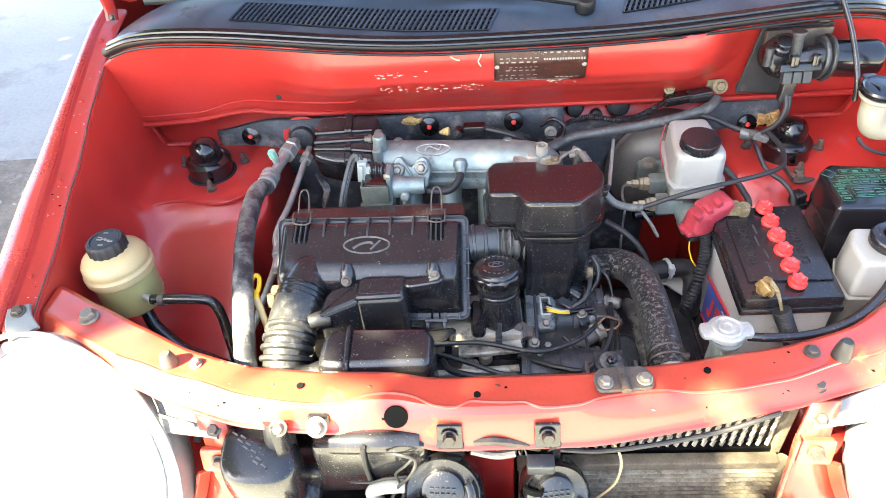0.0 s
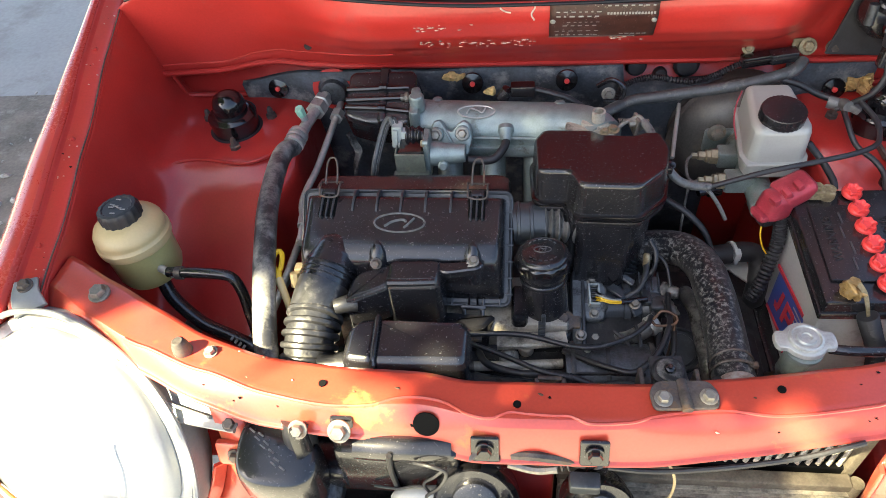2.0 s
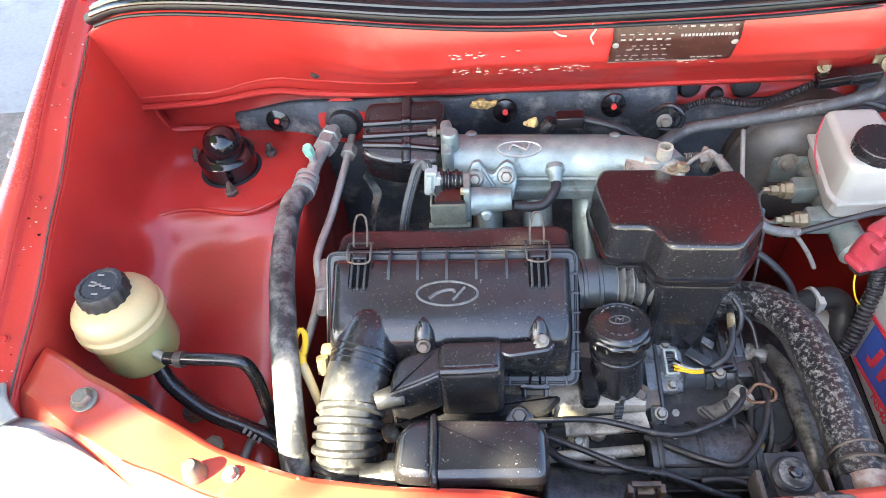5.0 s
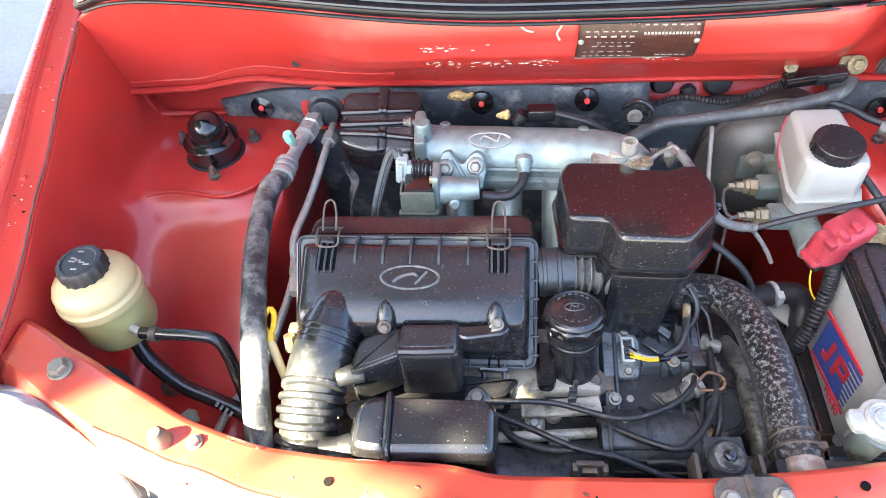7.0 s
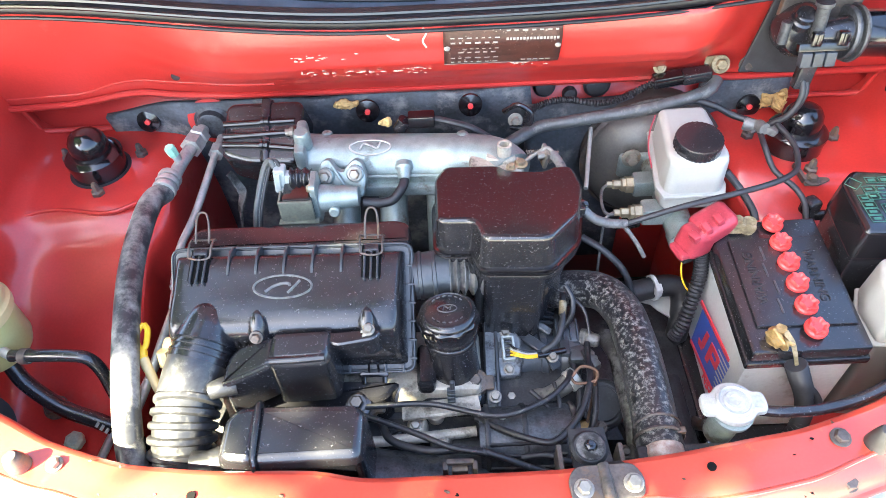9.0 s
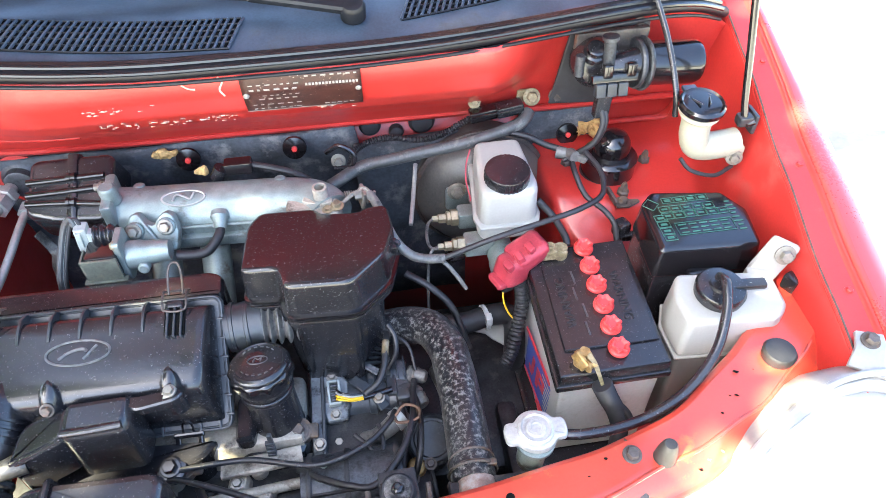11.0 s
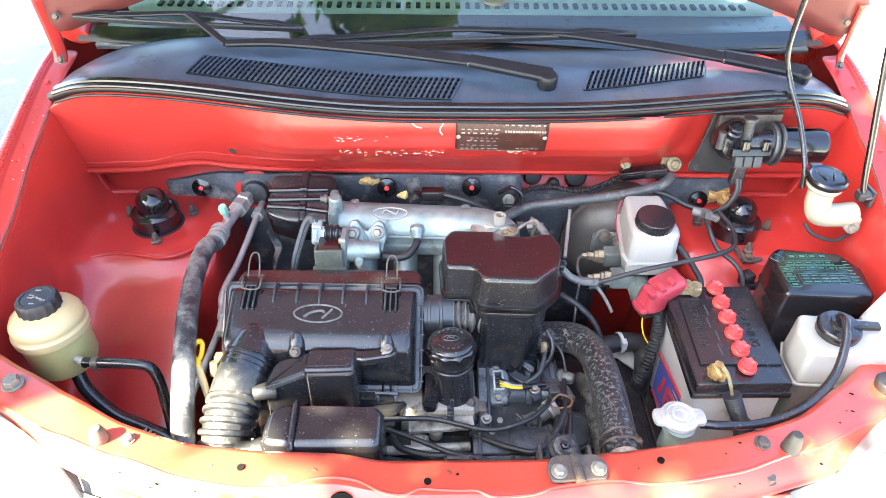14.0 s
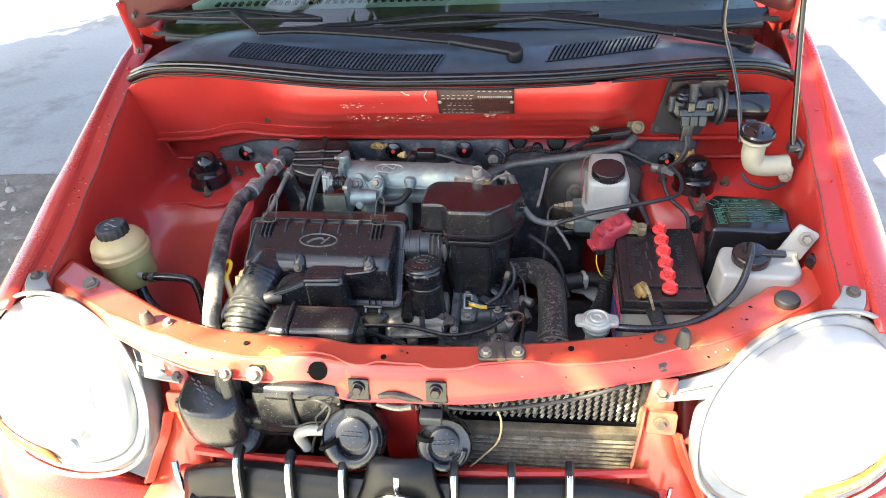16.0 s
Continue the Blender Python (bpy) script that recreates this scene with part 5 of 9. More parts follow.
part("lower_flange", moulded(FLANGE, [(0.001, -0.0085), (0, -0.0075), (0, -0.0048), (0.001, -0.0042)], m=AIR, r=0.015), BLACK, air)
LID_LINE = [(-0.017, 0.0), (-0.0123, 0.0058), (-0.0105, 0.0115), (-0.0115, 0.0178), (-0.0144, 0.0228), (-0.0208, 0.0277), (-0.0346, 0.0348), (-0.0481, 0.0422), (-0.0613, 0.05), (-0.0729, 0.0566), (-0.0812, 0.0608), (-0.0898, 0.0632), (-0.0983, 0.0628), (-0.1066, 0.0589), (-0.1151, 0.0517), (-0.1242, 0.0424), (-0.1335, 0.0306), (-0.1424, 0.0171), (-0.1492, 0.0044), (-0.1521, 0.0)]
rows = []
for x, k in ((0.1405, 0.0), (0.1400, 0.32), (0.1385, 0.60), (0.1365, 0.80), (0.1330, 0.93), (0.1280, 0.985), (0.1200, 1.0), (0.04, 1.0), (-0.04, 1.0), (-0.1200, 1.0), (-0.1280, 0.985), (-0.1330, 0.93), (-0.1365, 0.80), (-0.1385, 0.60), (-0.1400, 0.32), (-0.1405, 0.0)):
    mid = -0.085
    rows.append([AIR @ V((x, mid + (v - mid) * (0.955 + 0.045 * min(1, k * 1.05)), h * k)) for v, h in LID_LINE])
lid = part("lid", sheet(rows), BLACK, air, "matt black lid with a pale worn flange", subsurf=1, angle=60)
part("flange", moulded(FLANGE, [(0.001, -0.0036), (0, -0.003), (0, 0.0002), (0.001, 0.0012), (0.0045, 0.0012), (0.0055, -0.0002)], m=AIR, r=0.015), GREY_PLASTIC, lid, "worn grey flange round the lid")
edge = rounded(FLANGE, 0.015, 5)
part("flange_bead", tube([AIR @ V((x, y, 0.0016)) for x, y in inset(edge, 0.0022) + inset(edge, 0.0022)[:1]], 0.0017, 6, 1, smooth=False), GREY_PLASTIC, lid)
for i in range(6):
    part("flange_tab", (lambda b: (b.transform(AIR), b)[1])(rbox((0.1475, -0.030 - 0.023 * i, 0.001), (0.010, 0.0030, 0.0055), 0.001)), GREY_PLASTIC, lid)
for x in (0.040, 0.068, 0.112, 0.135):
    part("flange_tab", (lambda b: (b.transform(AIR), b)[1])(rbox((x, -0.157, 0.001), (0.0030, 0.012, 0.0055), 0.001)), GREY_PLASTIC, lid)
for x in (-0.0705, -0.037, -0.0035, 0.0305, 0.0655):
    part("rib", (lambda b: (b.transform(AIR), b)[1])(loft([[(x + w, -0.0008, 0.0), (x + w, -0.0015, 0.0085), (x + w, -0.0065, 0.0205), (x + w, -0.0130, 0.0262), (x + w, -0.0250, 0.0330), (x + w, -0.0340, 0.0353), (x + w, -0.0340, 0.020), (x + w, -0.0120, 0.004)] for w in (-0.0014, 0.0014)])), GREY_PLASTIC, lid)
# oval relief on the lid
LID = AIR @ pose(-0.0025, -0.0491, 0.0434, -29.6, 0, 0)
oval = [(0.0345 * math.cos(a), 0.0150 * math.sin(a)) for a in lin(0, 2 * math.pi, 49)]
logo = part("badge_oval", tube([LID @ V((x, y, 0.0004)) for x, y in oval], 0.0014, 6, 1, smooth=False), WORN, lid)
part("badge_field", loft([[LID @ V((0.93 * k * x, 0.93 * k * y, h)) for x, y in oval[:-1]] for k, h in ((1, -0.003), (1, 0.0002), (0.9, 0.0003))]), BLACK, logo)
part("badge_stroke", tube([LID @ V((x, y, 0.0008)) for x, y in ((-0.020, -0.0065), (-0.011, 0.0005), (0.000, 0.0040), (0.0075, 0.0035), (0.0085, 0.0005))], 0.0019, 6, 4), WORN, logo)
part("badge_stroke", tube([LID @ V((x, y, 0.0008)) for x, y in ((0.0065, -0.0085), (0.013, -0.001), (0.020, 0.0075))], 0.0016, 6, 2), WORN, logo)
CLIP = AIR @ pose(0, -0.0187, 0.0271, -29.6, 0, 0)
for x in (-0.1055, 0.1015):
    part("clip_base", (lambda b: (b.transform(CLIP), b)[1])(rbox((x, -0.004, -0.001), (0.023, 0.044, 0.006), 0.0012)), SHADE_CHIP_BLACK, lid)
    for k in (-1, 0, 1):
        part("clip_rib", (lambda b: (b.transform(CLIP), b)[1])(rbox((x + 0.0078 * k, -0.006, 0.0008), (0.0030, 0.046, 0.0075), 0.0010)), GREY_PLASTIC, lid)
    part("clip_hook", (lambda b: (b.transform(CLIP), b)[1])(rbox((x, 0.012, 0.003), (0.018, 0.010, 0.006), 0.002)), BLACK, lid)
    bail = [(x - 0.0125, 0.004, 0.006), (x - 0.0135, 0.016, 0.008), (x - 0.0135, 0.028, 0.004), (x - 0.0125, 0.034, -0.004), (x + 0.0125, 0.034, -0.004), (x + 0.0135, 0.028, 0.004), (x + 0.0135, 0.016, 0.008), (x + 0.0125, 0.004, 0.006), (x, 0.001, 0.006), (x - 0.0125, 0.004, 0.006)]
    wire = part("wire_clip", tube([CLIP @ V(q) for q in bail], 0.0014, 6, 3), DARK_STEEL, lid)
    loop = [(x - 0.0080, 0.026, 0.002), (x - 0.0080, 0.040, 0.008), (x - 0.0070, 0.052, 0.014), (x - 0.0035, 0.060, 0.017), (x + 0.0035, 0.060, 0.017), (x + 0.0070, 0.052, 0.014), (x + 0.0080, 0.040, 0.008), (x + 0.0080, 0.026, 0.002)]
    part("wire_loop", tube([CLIP @ V(q) for q in loop], 0.0014, 6, 3), DARK_STEEL, wire)
for x in (-0.028, 0.0985):
    tower = part("screw_tower", loft([[(-0.2795 + x + w * math.cos(a), yy + w * math.sin(a), zz - 0.02 * x) for a in lin(0, 2 * math.pi, 17)[:-1]] for w, yy, zz in ((0.0150, 0.714, 0.735), (0.0135, 0.7145, 0.760), (0.0105, 0.718, 0.776), (0.0060, 0.724, 0.7845), (0.0020, 0.729, 0.786))]), BLACK, lid)
    part("screw", bolt((-0.2795 + x, 0.7035, 0.770 - 0.02 * x), (0, -0.8, 0.55), 0.0058, 1.35), STEEL if x > 0 else DARK_STEEL, tower)
part("rear_tray", moulded([(-0.425, 0.842), (-0.132, 0.842), (-0.134, 0.876), (-0.150, 0.884), (-0.410, 0.884), (-0.422, 0.874)], [(0, 0.68), (0, 0.762), (0.003, 0.768), (0.007, 0.769)], r=0.008), BLACK, air)
part("front_clip", (lambda b: (b.transform(AIR), b)[1])(join(rbox((0.098, -0.164, 0.002), (0.036, 0.007, 0.006), 0.002), rbox((0.085, -0.168, 0.001), (0.006, 0.016, 0.007), 0.0015), rbox((0.111, -0.168, 0.001), (0.006, 0.016, 0.007), 0.0015), tube([(0.092, -0.160, 0.005), (0.093, -0.150, 0.009), (0.098, -0.147, 0.010), (0.103, -0.150, 0.009), (0.104, -0.160, 0.005)], 0.0014, 6, 4))), BLACK_GLOSS, air)
# hump where the hose joins
part("hose_hump", tube([(-0.366, 0.752, 0.762), (-0.371, 0.738, 0.758), (-0.376, 0.718, 0.748)], (0.022, 0.0375), 24, 6), BLACK, lid)

duct = thing("intake_hose", (-0.385, 0.64, 0.60), "black corrugated intake hose, bleached by sun", "intake hose")
part("cuff", tube([(-0.372, 0.737, 0.748), (-0.377, 0.716, 0.742), (-0.383, 0.694, 0.735)], 0.0365, 28, 8), BLACK, duct)
for k in range(5):
    part("cuff_ring", lathe([(0.0360, -0.0022), (0.0388, -0.0014), (0.0388, 0.0014), (0.0360, 0.0022)], (-0.3735 - 0.0017 * k, 0.7305 - 0.0073 * k, 0.7462 - 0.0022 * k), (-0.25, -1, -0.3), 28, closed=False), BLACK, duct)
part("smooth_length", tube([(-0.381, 0.702, 0.737), (-0.387, 0.678, 0.731), (-0.391, 0.655, 0.724)], (0.0365, 0.0345), 28, 6), BLEACHED, duct)
part("bellows", tube([(-0.390, 0.66, 0.724), (-0.394, 0.63, 0.713), (-0.394, 0.60, 0.692), (-0.392, 0.575, 0.665)], 0.0325, 24, 14), BLEACHED, duct, "sun-bleached grey corrugations")
for i in range(7):
    f = i / 6
    c = V((-0.3905 - 0.0035 * math.sin(2.6 * f), 0.652 - 0.072 * f, 0.7205 - 0.018 * f - 0.032 * f * f))
    part("corrugation", lathe([(0.0320, -0.0050), (0.0362, -0.0042), (0.0380, -0.0026), (0.0384, 0.0), (0.0380, 0.0026), (0.0362, 0.0042), (0.0320, 0.0050)], c, (-0.004, -0.072, -0.018 - 0.064 * f), 30), BLEACHED, duct)
part("end_length", tube([(-0.392, 0.58, 0.670), (-0.391, 0.565, 0.640), (-0.389, 0.555, 0.60), (-0.389, 0.55, 0.55)], 0.0345, 20, 6), BLEACHED, duct)

snork = thing("breather_chamber", (-0.26, 0.68, 0.68), "black plastic breather chamber bolted to the housing", "breather chamber")
part("chamber", moulded([(-0.291, 0.672), (-0.224, 0.674), (-0.222, 0.709), (-0.290, 0.707)], [(-0.004, -0.085), (-0.003, -0.010), (0, -0.0045), (0.0025, -0.001), (0.006, 0.0)], top=lambda x, y: 0.771 + 0.15 * (y - 0.69), r=0.009, n=5), BLACK, snork)
part("wedge", moulded([(-0.345, 0.652), (-0.288, 0.671), (-0.288, 0.708), (-0.328, 0.700), (-0.340, 0.690)], [(-0.002, -0.060), (-0.001, -0.006), (0.002, -0.001), (0.005, 0.0)], top=lambda x, y: 0.764 + 0.10 * (y - 0.68) + 0.16 * (x + 0.29), r=0.008, n=5), BLACK, snork)
part("bead", tube([(-0.2885, 0.6735, 0.7665), (-0.258, 0.6735, 0.7672), (-0.2270, 0.6755, 0.7672)], 0.0048, 10, 4), BLACK, snork)
part("bead", tube([(-0.342, 0.6555, 0.751), (-0.318, 0.662, 0.7555), (-0.291, 0.6715, 0.7605)], 0.0030, 8, 4), BLACK, snork)
part("bracket", moulded([(-0.240, 0.703), (-0.215, 0.690), (-0.172, 0.694), (-0.164, 0.702), (-0.170, 0.709), (-0.215, 0.708), (-0.238, 0.712)], [(0, -0.012), (0, -0.002), (0.002, 0.0)], top=lambda x, y: 0.770 + 0.10 * (x + 0.20), r=0.006), BLACK, snork)
part("bracket_bolt", join(bolt((-0.1785, 0.7045, 0.7755), (0, -0.3, 1), 0.0055, 1.3), lathe([(0.0072, -0.024), (0.0072, 0.0)], (-0.1785, 0.7045, 0.7755), (0, -0.3, 1), 12)), STEEL, snork)
part("spout", tube([(-0.334, 0.664, 0.738), (-0.347, 0.658, 0.740), (-0.360, 0.654, 0.739)], (0.013, 0.010), 14, 5), BLEACHED, snork)
part("lower_skin", moulded([(-0.335, 0.664), (-0.235, 0.668), (-0.170, 0.676), (-0.150, 0.700), (-0.330, 0.712)], [(0, 0.60), (0, 0.664), (0.004, 0.670)], r=0.010), BLACK, snork)
part("skin_lug", join(lathe([(0.017, -0.008), (0.017, 0.002), (0.013, 0.004)], (-0.204, 0.671, 0.664), (0, -0.25, 1), 22), bolt((-0.204, 0.671, 0.668), (0, -0.25, 1), 0.0085, 1.45)), BLACK_GLOSS, snork)

box2 = thing("resonator_box", (-0.255, 0.59, 0.68), "glossy black plastic resonator box with a moulded seam", "resonator box")
part("body", moulded([(-0.296, 0.561), (-0.182, 0.563), (-0.181, 0.612), (-0.190, 0.622), (-0.296, 0.624)], [(-0.004, -0.09), (-0.003, -0.013), (0, -0.0055), (0.003, -0.0015), (0.008, 0.0)], top=lambda x, y: 0.756 + 0.06 * (y - 0.59), r=0.010, n=5), BLACK, box2)
part("end_cap", moulded([(-0.333, 0.566), (-0.292, 0.560), (-0.292, 0.626), (-0.318, 0.624), (-0.331, 0.612)], [(-0.004, -0.09), (-0.003, -0.014), (0, -0.0065), (0.003, -0.002), (0.008, 0.0)], top=lambda x, y: 0.756 + 0.06 * (y - 0.59) + 0.10 * min(0, x + 0.30), r=0.012, n=5), BLACK, box2)
part("seam", tube([(-0.2925, 0.556, 0.672), (-0.2925, 0.5565, 0.738), (-0.2930, 0.562, 0.7515), (-0.2935, 0.570, 0.7555), (-0.2945, 0.615, 0.7585), (-0.295, 0.627, 0.752), (-0.295, 0.630, 0.70)], 0.0034, 8, 4, flat=1.4), BLACK, box2)
part("nozzle", lathe([(0.017, 0), (0.018, 0.014), (0.014, 0.026), (0.014, 0.044)], (-0.328, 0.582, 0.712), (-1, 0, -0.05), 20), BLEACHED, box2)

# ---- engine cover box over the throttle ----
tb = thing("throttle_air_box", (0.0, 0.86, 0.68), "matt black plastic air box over the throttle", "air box")
OUT = [(-0.100, 0.925), (-0.087, 0.959), (-0.013, 0.955), (-0.003, 0.938), (0.043, 0.932), (0.056, 0.944), (0.083, 0.945), (0.087, 0.887), (0.072, 0.821), (0.032, 0.768), (-0.045, 0.773), (-0.053, 0.813), (-0.097, 0.816)]


def box_top(x, y):
    return 0.794 + (0.948 - y) * 0.30


part("lid", moulded(OUT, [(-0.0030, -0.055), (-0.0004, -0.0062), (0.0003, -0.0036), (0.0018, -0.0014), (0.0042, -0.0002), (0.0062, 0.0)], top=box_top, r=0.0115, n=5), BLACK, tb, "flat matt black lid, purplish in the light")
part("rim", moulded(OUT, [(-0.0020, -0.062), (-0.0062, -0.0605), (-0.0070, -0.057), (-0.0062, -0.0535), (-0.0020, -0.052)], top=box_top, r=0.010, n=5), BLACK_GLOSS, tb)
part("rim_lower", moulded(OUT, [(-0.0010, -0.074), (-0.0045, -0.0725), (-0.0050, -0.067), (-0.0040, -0.0645), (-0.0005, -0.063)], top=box_top, r=0.010, n=5), BLACK, tb)
part("lower_body", moulded([(-0.060, 0.792), (0.034, 0.782), (0.066, 0.826), (0.075, 0.930), (-0.07, 0.935)], [(0.014, 0.600), (0.006, 0.660), (0, 0.735), (0, 0.775)], r=0.014), BLACK, tb)
part("front_rib", moulded([(-0.046, 0.786), (-0.036, 0.778), (0.028, 0.774), (0.034, 0.786)], [(0.004, 0.64), (0, 0.70), (0, 0.765)], r=0.006), BLACK, tb)
part("cuff", tube([(-0.130, 0.810, 0.738), (-0.105, 0.812, 0.739), (-0.086, 0.813, 0.739)], 0.030, 24, 6), GREY_PLASTIC, tb)
for x in (-0.122, -0.104):
    part("cuff_ring", lathe([(0.0295, -0.003), (0.0315, -0.002), (0.0315, 0.002), (0.0295, 0.003)], (x, 0.811, 0.7385), (1, 0.05, 0.02), 26, closed=False), GREY_PLASTIC, tb)
part("bellows", tube([(-0.088, 0.813, 0.739), (-0.065, 0.814, 0.738), (-0.035, 0.816, 0.736)], 0.0265, 22, 12, ribs=5, rib=0.0040), AC_HOSE, tb, "pale corrugated rubber collar")
part("side_lug", join(rbox((0.084, 0.870, 0.790), (0.012, 0.020, 0.012), 0.003), bolt((0.089, 0.870, 0.794), (0.4, -0.3, 1), 0.004, 1.4)), BLACK, tb)

# ---- intake manifold ----
man = thing("intake_manifold", (-0.14, 1.0, 0.62), "cast aluminium intake manifold with an oval badge", "manifold")
body = tube([(-0.288, 1.022, 0.757), (-0.25, 1.020, 0.755), (-0.13, 1.014, 0.754), (-0.05, 1.008, 0.754), (-0.014, 0.994, 0.755), (0.002, 0.972, 0.753)], 0.040, 28, 8)
part("plenum", body, ALU, man)
part("end_plate", rbox((-0.288, 1.018, 0.758), (0.016, 0.075, 0.10), 0.006, (0, 0, 3)), ALU, man)
part("end_boss", lathe([(0.012, 0), (0.012, 0.024), (0.009, 0.028)], (-0.283, 1.010, 0.795), (0, -0.1, 1), 16), ALU, man)
part("belt_ledge", rbox((-0.15, 0.978, 0.738), (0.27, 0.022, 0.020), 0.005, (0, 0, -2)), ALU, man)
EAR = pose(-0.230, 0.957, 0.782, 58, 0, -2)
part("ear_plate", moulded([(-0.034, -0.030), (0.030, -0.030), (0.036, -0.004), (0.031, 0.018), (0.022, 0.024), (0.013, 0.018), (0.004, 0.006), (-0.006, 0.010), (-0.014, 0.024), (-0.024, 0.022), (-0.032, 0.004)], [(0, -0.016), (0, -0.003), (0.0012, -0.0006), (0.003, 0)], m=EAR, r=0.004), ALU, man)
for x, y in ((-0.020, 0.001), (0.021, 0.004)):
    part("boss", lathe([(0.0125, -0.012), (0.0120, 0.0035), (0.0105, 0.005)], EAR @ V((x, y, 0)), EAR.to_3x3() @ V((0, 0, 1)), 20), ALU, man)
    part("boss_bolt", bolt(EAR @ V((x, y, 0.005)), EAR.to_3x3() @ V((0, 0, 1)), 0.0072, 1.4), STEEL, man)
part("web", tube([EAR @ V(p) for p in ((-0.010, 0.014, 0.001), (0.002, -0.006, 0.003), (0.014, -0.026, 0.002))], 0.0026, 8, 4), ALU, man)
part("casting_line", tube([(-0.272, 0.977, 0.764), (-0.20, 0.9745, 0.764), (-0.10, 0.970, 0.764), (-0.03, 0.960, 0.764)], 0.0022, 8, 5), ALU, man)
for x, y in ((-0.255, 1.041), (-0.060, 1.026), (-0.022, 1.010)):
    part("lug", lathe([(0.0085, -0.01), (0.0080, 0.004), (0.0055, 0.006)], (x, y, 0.787), (0, 0.3, 1), 14), ALU, man)
part("nipple", lathe([(0.012, 0), (0.013, 0.008), (0.010, 0.012), (0.008, 0.026)], (-0.1435, 0.984, 0.777), (0, -0.8, -0.3), 14), ALU, man)
for x in (-0.235, -0.165, -0.095, -0.03):
    part("runner", tube([(x, 0.998, 0.735), (x, 0.975, 0.70), (x, 0.93, 0.66), (x, 0.88, 0.62)], 0.021, 14, 6), ALU, man)
part("throttle_flange", moulded([(-0.053, 0.960), (-0.012, 0.944), (0.020, 0.948), (0.024, 0.970), (0.013, 0.987), (-0.010, 0.994), (-0.053, 0.990)], [(0, 0.745), (0, 0.780), (0.0015, 0.784), (0.004, 0.7855)], r=0.006), BEIGE, man, "pale sandy cast flange")
part("stub", lathe([(0.010, 0), (0.010, 0.024), (0.007, 0.024), (0.007, 0.01)], (-0.004, 0.977, 0.785), (0, 0, 1), 16), BEIGE, man)
part("flange_bolt", join(bolt((0.017, 0.960, 0.786), (0, 0, 1), 0.0065, 1.5), bolt((0.004, 0.955, 0.786), (0, 0, 1), 0.005, 1.5)), BRASS, man)
part("flange_step", moulded([(-0.030, 0.972), (-0.004, 0.962), (0.012, 0.966), (0.010, 0.988), (-0.026, 0.990)], [(0, 0.784), (0, 0.789), (0.001, 0.7905)], r=0.004), BEIGE, man)
part("linkage", tube([(0.026, 0.970, 0.783), (0.036, 0.976, 0.788), (0.046, 0.980, 0.790), (0.056, 0.982, 0.794), (0.066, 0.972, 0.788)], 0.0032, 8, 5), STEEL, man)
part("linkage_plate", join(rbox((0.052, 0.980, 0.782), (0.006, 0.026, 0.026), 0.002, (0, 12, 10)), rbox((0.064, 0.974, 0.784), (0.014, 0.004, 0.018), 0.001, (10, 0, 30)), lathe([(0.006, 0), (0.006, 0.010)], (0.042, 0.976, 0.786), (1, 0.1, 0.1), 8)), STEEL, man)
part("linkage_spring", tube([(0.028 + 0.022 * k / 40, 0.990 + 0.004 * math.cos(k * 1.1), 0.780 + 0.004 * math.sin(k * 1.1)) for k in range(41)], 0.0010, 5, 1), STEEL, man)
# oval badge on the plenum
BADGE = pose(-0.190, 1.004, 0.7935, 14, 0, -2)
pts = [(0.029 * math.cos(a), 0.0125 * math.sin(a)) for a in lin(0, 2 * math.pi, 37)]
bd = part("badge", tube([BADGE @ V((x, y, -0.001 - 14 * y * y)) for x, y in pts], 0.0016, 6, 1, smooth=False), PIPE, man)
part("badge_stroke", tube([BADGE @ V((x, y, 0.0008)) for x, y in ((-0.014, -0.006), (-0.009, 0.004), (0.002, 0.0), (0.010, -0.004), (0.014, 0.006))], 0.0015, 6, 4), PIPE, bd)
idle = thing("idle_valve", (-0.27, 0.915, 0.72), "aluminium idle valve with a grey connector", "idle valve")
part("barrel", lathe([(0.0185, 0), (0.0190, 0.004), (0.0180, 0.016), (0.0165, 0.018), (0.0150, 0.040), (0.0135, 0.052), (0.010, 0.053)], (-0.256, 0.926, 0.772), (1, 0.02, 0), 26), ALU, idle)
part("mount_flange", moulded([(-0.034, -0.020), (0.030, -0.020), (0.036, -0.010), (0.034, 0.016), (0.0, 0.022), (-0.034, 0.016)], [(0, -0.008), (0, -0.001), (0.001, 0)], m=pose(-0.256, 0.927, 0.775, 0, 90, 0), r=0.006), ALU, idle)
for dz in (-0.024, 0.026):
    part("flange_screw", bolt((-0.262, 0.914, 0.776 + dz), (-1, 0, 0), 0.0052, 1.4), BRASS, idle)
part("coil_box", rbox((-0.2825, 0.919, 0.777), (0.040, 0.036, 0.036), 0.004), BLACK_GLOSS, idle)
part("coil_cover", join(rbox((-0.2835, 0.8995, 0.776), (0.044, 0.004, 0.034), 0.0012), rbox((-0.3055, 0.910, 0.776), (0.003, 0.024, 0.034), 0.001), rbox((-0.284, 0.898, 0.7575), (0.054, 0.010, 0.003), 0.001)), OLIVE, idle, "grey-green sheet cover")
part("spigot", lathe([(0.0075, 0), (0.0075, 0.010), (0.005, 0.012)], (-0.236, 0.912, 0.764), (0, -1, 0.3), 14), ALU, idle)
part("elbow_hose", tube([(-0.200, 0.930, 0.757), (-0.178, 0.929, 0.755), (-0.160, 0.932, 0.757), (-0.148, 0.944, 0.764), (-0.1435, 0.956, 0.767), (-0.1435, 0.968, 0.771)], 0.0066, 12, 8), RUBBER, idle)
part("elbow_collar", lathe([(0.0085, 0), (0.0092, 0.004), (0.0085, 0.010)], (-0.1435, 0.974, 0.773), (0, -0.8, -0.3), 16), PIPE_WORN, idle)
